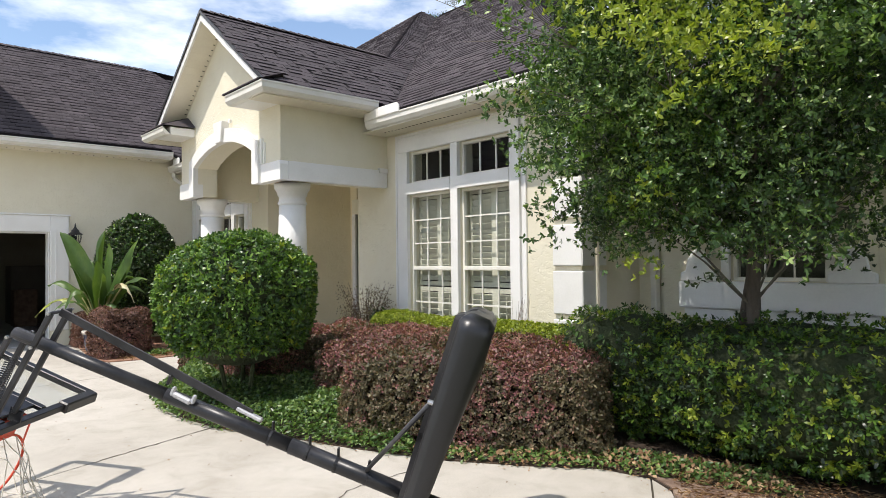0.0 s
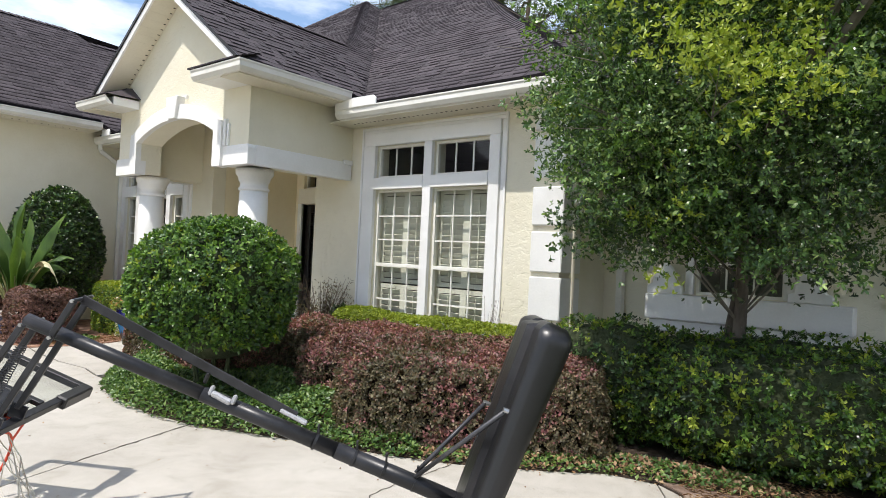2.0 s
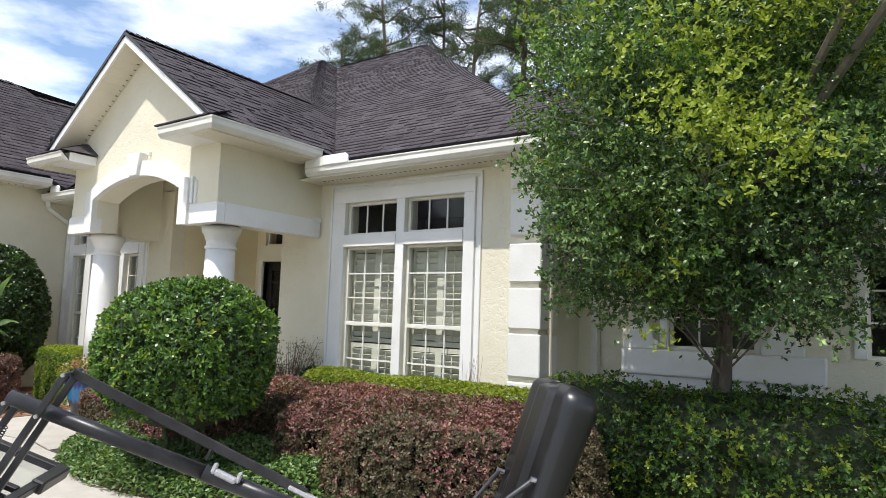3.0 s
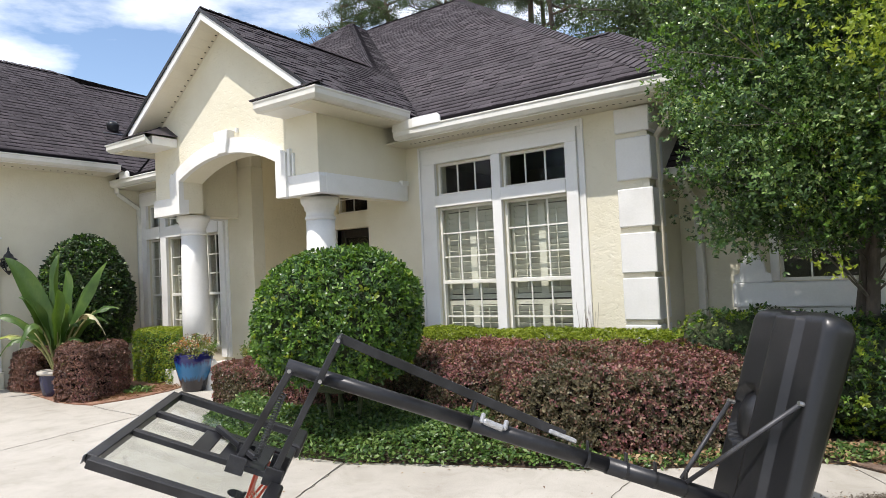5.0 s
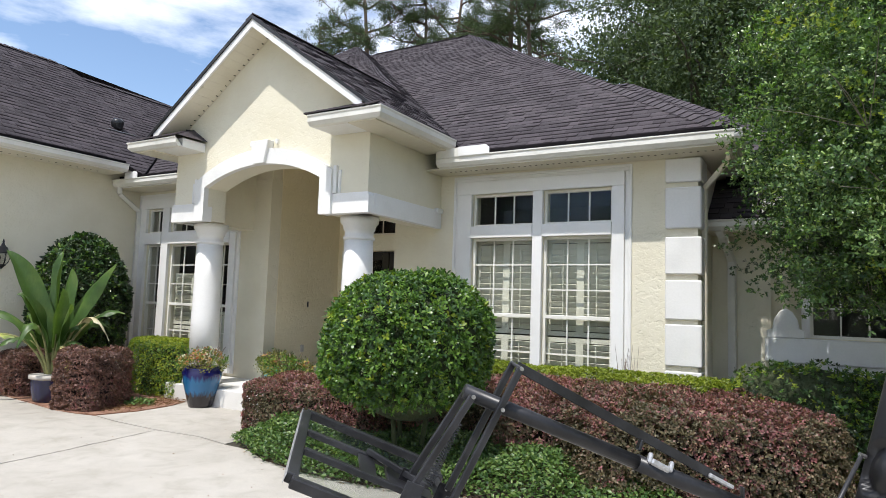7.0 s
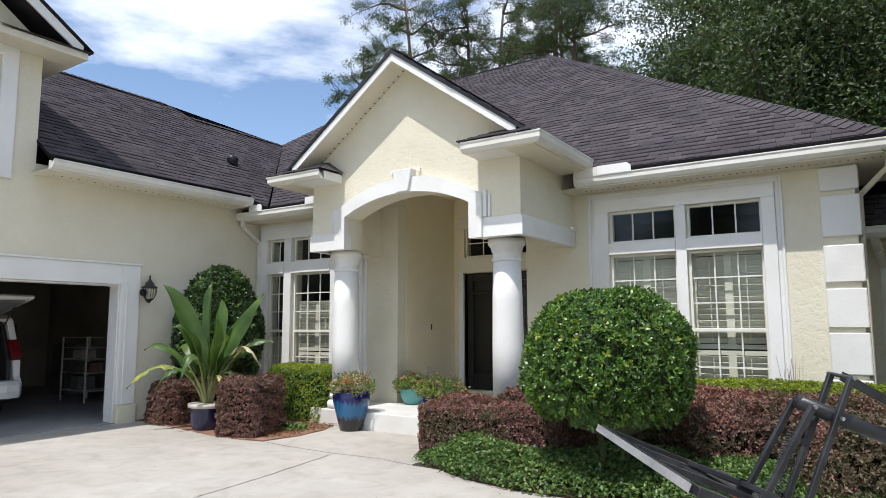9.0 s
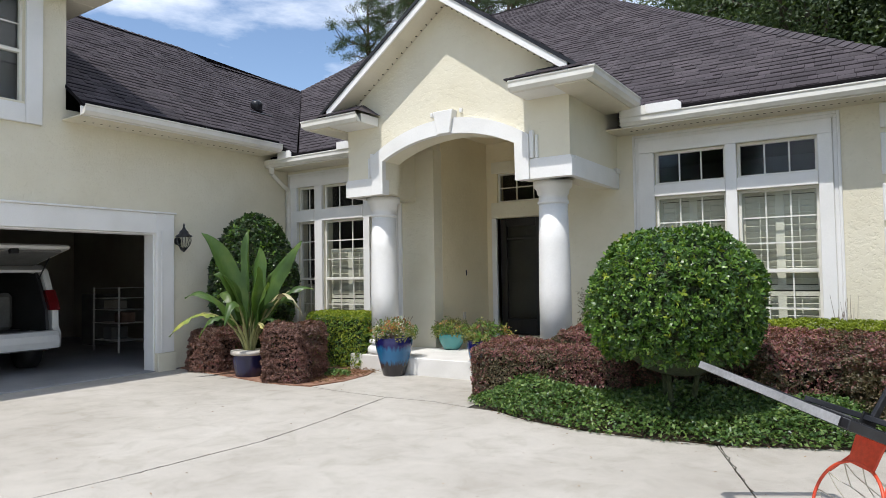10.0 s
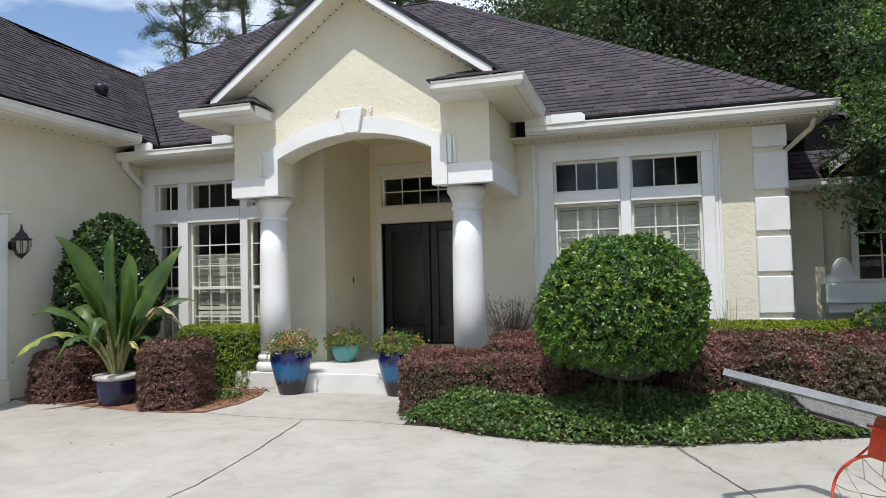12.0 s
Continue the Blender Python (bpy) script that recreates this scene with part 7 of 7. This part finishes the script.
for a, b3 in ((0, 0.30), (BW - 0.30, BW)):
    part("corner_guard", bar(on_board(a, BH + 0.012, 0.0), on_board(b3, BH + 0.012, 0.0), 0.075, 0.075, nv, 0.010), M["black_plastic"], board)
part("edge_trim", bar(on_board(0, -0.0275), on_board(BW, -0.0275), 0.003, 0.040, nv), M["grey_metal"], board, "pale grey edge strip")
ap = part("acrylic_pane", bar(on_board(BW / 2, 0.02, 0.024), on_board(BW / 2, BH - 0.02, 0.024), BW - 0.03, 0.005, nv), M["acrylic"], board, "clear acrylic board")
ap.visible_shadow = False
part("board_emblem", tube([on_board(BW - 0.20, BH - 0.15, 0.028), on_board(BW - 0.20, BH - 0.15, 0.030)], 0.042, 20), M["black_plastic"], board)
part("board_emblem", bar(on_board(BW - 0.25, BH - 0.115, 0.030), on_board(BW - 0.15, BH - 0.115, 0.030), 0.016, 0.002, nv), M["black_plastic"], board)
# four carrying arms and the spring
mid = Vector((-4.86, 0.82, 1.048))
ftA, ftB = Vector((-5.184, 0.556, 0.686)), Vector((-5.025, 0.647, 0.621))
for s in (-1, 1):
    off = wv * 0.075 * s
    part("arm", bar(head - pd * 0.03 + off, ftA + off, 0.024, 0.034, pd, 0.004), M["black_metal"], hoop)
    part("arm", bar(pin + off, ftB + off, 0.024, 0.034, pd, 0.004), M["black_metal"], hoop)
    part("mount_ear", bar(ftA + off * 1.3 - nv * 0.02, ftA + off * 1.3 + nv * 0.07, 0.012, 0.09, hv, 0.002), M["black_metal"], hoop)
    part("mount_ear", bar(ftB + off * 1.3 - nv * 0.02, ftB + off * 1.3 + nv * 0.07, 0.012, 0.09, hv, 0.002), M["black_metal"], hoop)
    for q in (head - pd * 0.03, pin, ftA, ftB, mid + pup * 0.0):
        part("bolt", tube([q + off * 1.18, q + off * 1.36], 0.010, 8), M["steel"], hoop)
    sp = []
    a, b3 = (head - pd * 0.03).lerp(ftA, 0.30) + off * 0.4 + pd * -0.03, ftB.lerp(ftA, 0.6) + off * 0.4
    ax = (b3 - a).normalized()
    e1 = ax.cross(wv).normalized()
    for k in range(24 * 9):
        f = k / (24 * 9)
        sp.append(a.lerp(b3, f) + 0.014 * (math.cos(2 * math.pi * k / 9) * e1 + math.sin(2 * math.pi * k / 9) * ax.cross(e1)))
    part("spring", tube(sp, 0.003, 4), M["strut_metal"], hoop, "coiled dull steel spring")
part("top_pin", tube([pin - wv * 0.09, pin + wv * 0.09], 0.010, 8), M["strut_metal"], hoop)
part("shock_arm", bar(on_board(BW * 0.36, BH - 0.42, -0.04), ftA.lerp(ftB, 0.4), 0.03, 0.03, nv, 0.004), M["black_metal"], hoop)
# rim and net
RR = 0.2286
rc = on_board(BW / 2, BH - 0.12, 0.17 + RR)
ring = [rc + RR * (math.cos(2 * math.pi * k / 48) * wv + math.sin(2 * math.pi * k / 48) * nv) for k in range(49)]
rim = part("rim", tube(ring, 0.0085, 8, False), M["orange"], hoop, "orange-red steel rim resting on the drive", True)
part("rim_bracket", prism([(-0.10, 0.0), (0.10, 0.0), (0.085, 0.17), (-0.085, 0.17)], -0.006, 0.006, "z", Matrix((wv, nv, hv)).transposed().to_4x4()), M["orange"], rim)
rim.children[0].matrix_basis = Matrix.Translation(on_board(BW / 2, BH - 0.12, 0.02))
part("rim_bracket", bar(on_board(BW / 2, BH - 0.19, 0.028), on_board(BW / 2, BH - 0.04, 0.028), 0.19, 0.012, nv, 0.003), M["orange"], rim)
for s in (-1, 1):
    part("rim_brace", tube([on_board(BW / 2 + s * 0.085, BH - 0.03, 0.03), rc - nv * 0.12 + wv * s * 0.19 + hv * 0.004], 0.007, 6), M["orange"], rim)
rnn = np.random.default_rng(77)
nb = bmesh.new()
levels = [(0.0, RR, 0), (0.10, 0.19, 0.5), (0.20, 0.15, 1.0), (0.29, 0.12, 1.5), (0.37, 0.11, 2.0)]


def net_at(k, l):
    dh, r, sh = levels[l]
    a = 2 * math.pi * (k + sh) / 12
    p = rc + r * (math.cos(a) * wv + math.sin(a) * nv) + hv * dh + Vector((0, 0, -0.55 * dh))
    p += Vector(rnn.normal(size=3)) * (0.012 * l)
    p.z = max(p.z, 0.008)
    return p


grid = [[net_at(k, l) for k in range(12)] for l in range(5)]
for l in range(4):
    for k in range(12):
        for kk in (k, (k + 1) % 12 if levels[l][2] % 1 else (k - 1) % 12):
            p, q = grid[l][k], grid[l + 1][kk]
            mdl = p.lerp(q, 0.5) + Vector((0, 0, -0.012))
            mdl.z = max(mdl.z, 0.006)
            tube([p, mdl, q], 0.0032, 4, bm=nb)
tagged(part("net", nb, M["net"], rim, "weathered white cord net"), kind="stuff")

# water base, standing on its edge
wb = Vector((0.669, -0.743, 0)).normalized()
nb2 = Vector((-0.706, -0.636, 0.31)).normalized()
nb2 = (nb2 - nb2.dot(wb) * wb).normalized()          # out of the top face, towards the pole
lb2 = wb.cross(nb2).normalized()
if lb2.z < 0:
    lb2 = -lb2
BWD, BLN = 0.68, 1.31
corner = Vector((-3.13, 2.70, 1.235)) - lb2 * BLN     # foot of the left edge, top face


def base_pt(u, l, n=0.0):
    return corner + wb * u + lb2 * l + nb2 * n


bm = bmesh.new()
nu, nl = 41, 61
rows = []
for i in range(nu):
    row = []
    for j in range(nl):
        fu, fl = i / (nu - 1), j / (nl - 1)
        # rounded plan outline, narrower towards the far end
        wid = 1 - 0.03 * fl
        for dist, rr in ((fl * BLN, 0.16), ((1 - fl) * BLN, 0.09)):
            if dist < rr:
                wid -= 2 * (rr - math.sqrt(rr * rr - (rr - dist) ** 2)) / BWD
        u = BWD * (0.5 + (fu - 0.5) * wid)
        edge = min(fu, 1 - fu, fl * 1.5, (1 - fl) * 1.5)
        n = -0.04 * max(0, 1 - edge / 0.06) ** 2
        n += 0.034 * (1 if 0.40 < fu < 0.72 else 0) * (1 if 0.10 < fl < 0.97 else 0)
        if 0.985 < fl and 0.42 < fu < 0.62:
            n -= 0.035
        dd = math.hypot((fu - 0.21) * BWD / 0.125, (fl - 0.52) * BLN / 0.16)
        n += -0.045 * (1 if dd < 1 else 0) + (0.04 * max(0, 1 - (dd / 0.85) ** 2))
        if fl < 0.16 and 0.36 < fu < 0.64:
            n -= 0.03
        row.append(bm.verts.new(base_pt(u, BLN * fl, n)))
    rows.append(row)
for i in range(nu - 1):
    for j in range(nl - 1):
        bm.faces.new((rows[i][j], rows[i + 1][j], rows[i + 1][j + 1], rows[i][j + 1]))
rim_loop = [rows[i][0] for i in range(nu)] + [rows[-1][j] for j in range(1, nl)] + [rows[i][-1] for i in range(nu - 2, -1, -1)] + [rows[0][j] for j in range(nl - 2, 0, -1)]
c0 = base_pt(BWD / 2, BLN / 2)
prev = rim_loop
for depth, shrink in ((0.07, 1.012), (0.16, 1.0), (0.20, 0.95), (0.205, 0.6)):
    nxt = []
    for v in rim_loop:
        rel = v.co - c0
        rel = rel - rel.dot(nb2) * nb2
        nxt.append(bm.verts.new(c0 + rel * shrink - nb2 * depth * (0.70 + 0.42 * rel.dot(lb2) / BLN)))
    for k in range(len(prev)):
        bm.faces.new((prev[k], prev[(k + 1) % len(prev)], nxt[(k + 1) % len(prev)], nxt[k]))
    prev = nxt
bm.faces.new(prev)
bmesh.ops.recalc_face_normals(bm, faces=bm.faces[:])
zmin = min(v.co.z for v in bm.verts)
for v in bm.verts:
    v.co.z -= zmin
part("water_base", bm, M["black_plastic"], hoop, "moulded black plastic water base standing on its edge", True)
for u in (0.02, 0.62):
    p = base_pt(u, 0.83 if u > 0.4 else 0.73, 0.012)
    p.z -= zmin
    part("strut", tube([p, on_pole(0.17) + pup * 0.045 + side * (0.03 if u < 0.4 else -0.03)], 0.013, 8), M["strut_metal"], hoop, "thin dark steel brace from pole to base", True)
    part("strut_bolt", tube([p - nb2 * 0.03, p + nb2 * 0.016], 0.013, 8), M["steel"], hoop)
for u in (0.10, 0.56):
    c = base_pt(u, -0.01, -0.10)
    c.z -= zmin
    part("wheel", tube([c - wb * 0.03, c + wb * 0.03], 0.05, 14), M["black_plastic"], hoop, smooth=True)


# ---------------- in the garage ----------------
def car():
    e = thing("car", (-17.6, 0.95, 0), "white estate car with its tailgate open in the garage", "car")
    y0, y1 = 0.13, 1.94
    yc = (y0 + y1) / 2
    # side outline from the tail forward; x is the length
    tail, nose = -15.95, -20.6
    shell = [(tail, 0.42), (tail + 0.02, 0.62), (tail - 0.06, 0.72), (tail - 0.08, 0.98), (tail - 0.16, 1.12), (tail - 0.42, 1.62), (tail - 0.62, 1.70), (-17.6, 1.74), (-18.4, 1.66), (-19.0, 1.18), (-20.3, 1.02), (nose, 0.80), (nose, 0.38)]
    for a, b3, nm in ((y1 - 0.10, y1, "body_side"), (y0, y0 + 0.10, "body_side")):
        part(nm, prism(shell, a, b3, "y", bev=0.012), M["car_paint"], e)
    part("roof_panel", prism([(tail - 0.42, 1.62), (tail - 0.62, 1.70), (-17.6, 1.74), (-18.4, 1.66), (-18.4, 1.62), (-17.6, 1.70), (tail - 0.6, 1.66), (tail - 0.44, 1.58)], y0 + 0.101, y1 - 0.101, "y"), M["car_paint"], e)
    part("floor_pan", box_bm(nose, tail - 0.12, y0 + 0.101, y1 - 0.101, 0.36, 0.62, 0.01), M["car_grey"], e)
    lining = [(tail - 0.16, 0.64), (tail - 0.22, 1.10), (tail - 0.50, 1.54), (-17.6, 1.67), (-18.4, 1.59), (-18.7, 1.2), (-18.7, 0.64)]
    for a, b3 in ((y0 + 0.103, y0 + 0.115), (y1 - 0.115, y1 - 0.103)):
        part("side_lining", prism(lining, a, b3, "y"), M["car_dark"], e)
    part("load_floor", box_bm(-18.7, tail - 0.14, y0 + 0.12, y1 - 0.12, 0.621, 0.634, 0.003), M["car_dark"], e)
    part("bonnet", box_bm(nose, -18.9, y0 + 0.101, y1 - 0.101, 0.621, 1.05, 0.05), M["car_paint"], e)
    part("seat_back", box_bm(-17.4, -17.2, y0 + 0.15, y1 - 0.15, 0.63, 1.25, 0.06), M["car_grey"], e)
    bm = bmesh.new()
    prof = [(tail - 0.10, 0.38), (tail + 0.10, 0.40), (tail + 0.13, 0.50), (tail + 0.12, 0.60), (tail + 0.06, 0.66), (tail - 0.08, 0.67)]
    ys = [y0 - 0.0, y0 + 0.06, y0 + 0.25, yc, y1 - 0.25, y1 - 0.06, y1]
    cur = [-0.12, -0.05, -0.01, 0.0, -0.01, -0.05, -0.12]
    rows = [[bm.verts.new((x + (d if x > tail else 0), y, z)) for x, z in prof] for y, d in zip(ys, cur)]
    for a, b3 in zip(rows, rows[1:]):
        for k in range(len(prof)):
            j = (k + 1) % len(prof)
            bm.faces.new((a[k], a[j], b3[j], b3[k]))
    bm.faces.new(rows[0][::-1])
    bm.faces.new(rows[-1])
    bmesh.ops.recalc_face_normals(bm, faces=bm.faces[:])
    part("bumper", bm, M["car_paint"], e, smooth=False)
    for a, b3 in ((y1 - 0.16, y1 + 0.004), (y0 - 0.004, y0 + 0.16)):
        part("tail_lamp", prism([(tail - 0.02, 0.98), (tail - 0.08, 1.12), (tail - 0.20, 1.30), (tail - 0.28, 1.28), (tail - 0.20, 0.98)], a, b3, "y", bev=0.008), M["red_lens"], e)
    part("rear_gasket", prism([(tail - 0.05, 0.68), (tail - 0.10, 1.0), (tail - 0.42, 1.58), (tail - 0.47, 1.56), (tail - 0.15, 0.98), (tail - 0.1, 0.68)], y1 - 0.20, y1 - 0.161, "y"), M["car_dark"], e)
    g4 = Matrix.Translation((tail - 0.50, yc, 1.70)) @ Matrix.Rotation(radians(-12), 4, "Y")
    tg = part("tailgate", box_bm(0.0, 1.08, -0.78, 0.78, 0.0, 0.07, 0.03, g4), M["car_paint"], e, "raised white tailgate")
    part("tailgate_trim", box_bm(0.06, 0.98, -0.68, 0.68, -0.03, -0.002, 0.01, g4), M["car_grey"], tg)
    part("latch", box_bm(0.98, 1.06, -0.06, 0.06, -0.07, -0.002, 0.01, g4), M["car_dark"], tg)
    for s in (-1, 1):
        part("gas_strut", tube([g4 @ Vector((0.55, 0.70 * s, -0.01)), (tail - 0.40, yc + 0.74 * s, 1.45)], 0.012, 6), M["car_dark"], e)
    pw = part("side_window", prism([(tail - 0.30, 1.15), (tail - 0.58, 1.58), (-17.5, 1.62), (-18.3, 1.55), (-18.7, 1.2)], y1 + 0.001, y1 + 0.006, "y"), M["car_dark"], e)
    for x in (-16.85, -19.6):
        for a, s in ((y1 - 0.12, 1), (y0 + 0.12, -1)):
            w = part("wheel", tube([(x, a - 0.1 * s, 0.335), (x, a + 0.125 * s, 0.335)], 0.315, 28), M["car_dark"], e, "", True)
            part("rim", tube([(x, a + 0.126 * s, 0.335), (x, a + 0.135 * s, 0.335)], 0.20, 20), M["grey_metal"], w)


car()
M["shelf_white"] = two_scale("dusty_white_wire_shelf", (0.40, 0.40, 0.38), (0.58, 0.57, 0.54), (0.70, 0.69, 0.66), 40, 5, 0.5)
sh = thing("storage_shelf", (-17.85, 3.97, 0), "pale metal storage shelf half full in the garage", "shelf")
for x in (-18.3, -17.4):
    for y in (3.72, 4.25):
        part("post", box_bm(x - 0.014, x + 0.014, y - 0.014, y + 0.014, 0.03, 1.29, 0.003), M["shelf_white"], sh)
for z in (0.24, 0.58, 0.84, 1.07, 1.27):
    part("shelf_board", box_bm(-18.32, -17.38, 3.70, 4.27, z, z + 0.012, 0.003), M["shelf_white"], sh)
for x, y, z, a, b3, c3, mt, nm in ((-18.0, 4.0, 0.252, 0.3, 0.35, 0.25, "car_grey", "storage_box"), (-17.7, 4.02, 0.592, 0.25, 0.3, 0.2, "twig", "storage_box"), (-18.0, 4.0, 0.852, 0.35, 0.3, 0.18, "tan_room", "storage_box"), (-19.5, 4.5, 0.03, 0.6, 0.5, 1.1, "car_grey", "storage_bin"), (-20.4, 3.2, 0.03, 0.8, 0.8, 1.5, "dark_room", "storage_cabinet"), (-19.4, 3.0, 0.03, 0.5, 0.5, 0.9, "twig", "storage_box")):
    o = part(nm, box_bm(x - a / 2, x + a / 2, y - b3 / 2, y + b3 / 2, z, z + c3, 0.015), M[mt])
    tagged(o, "plain closed storage box standing in the dim garage", "storage box")
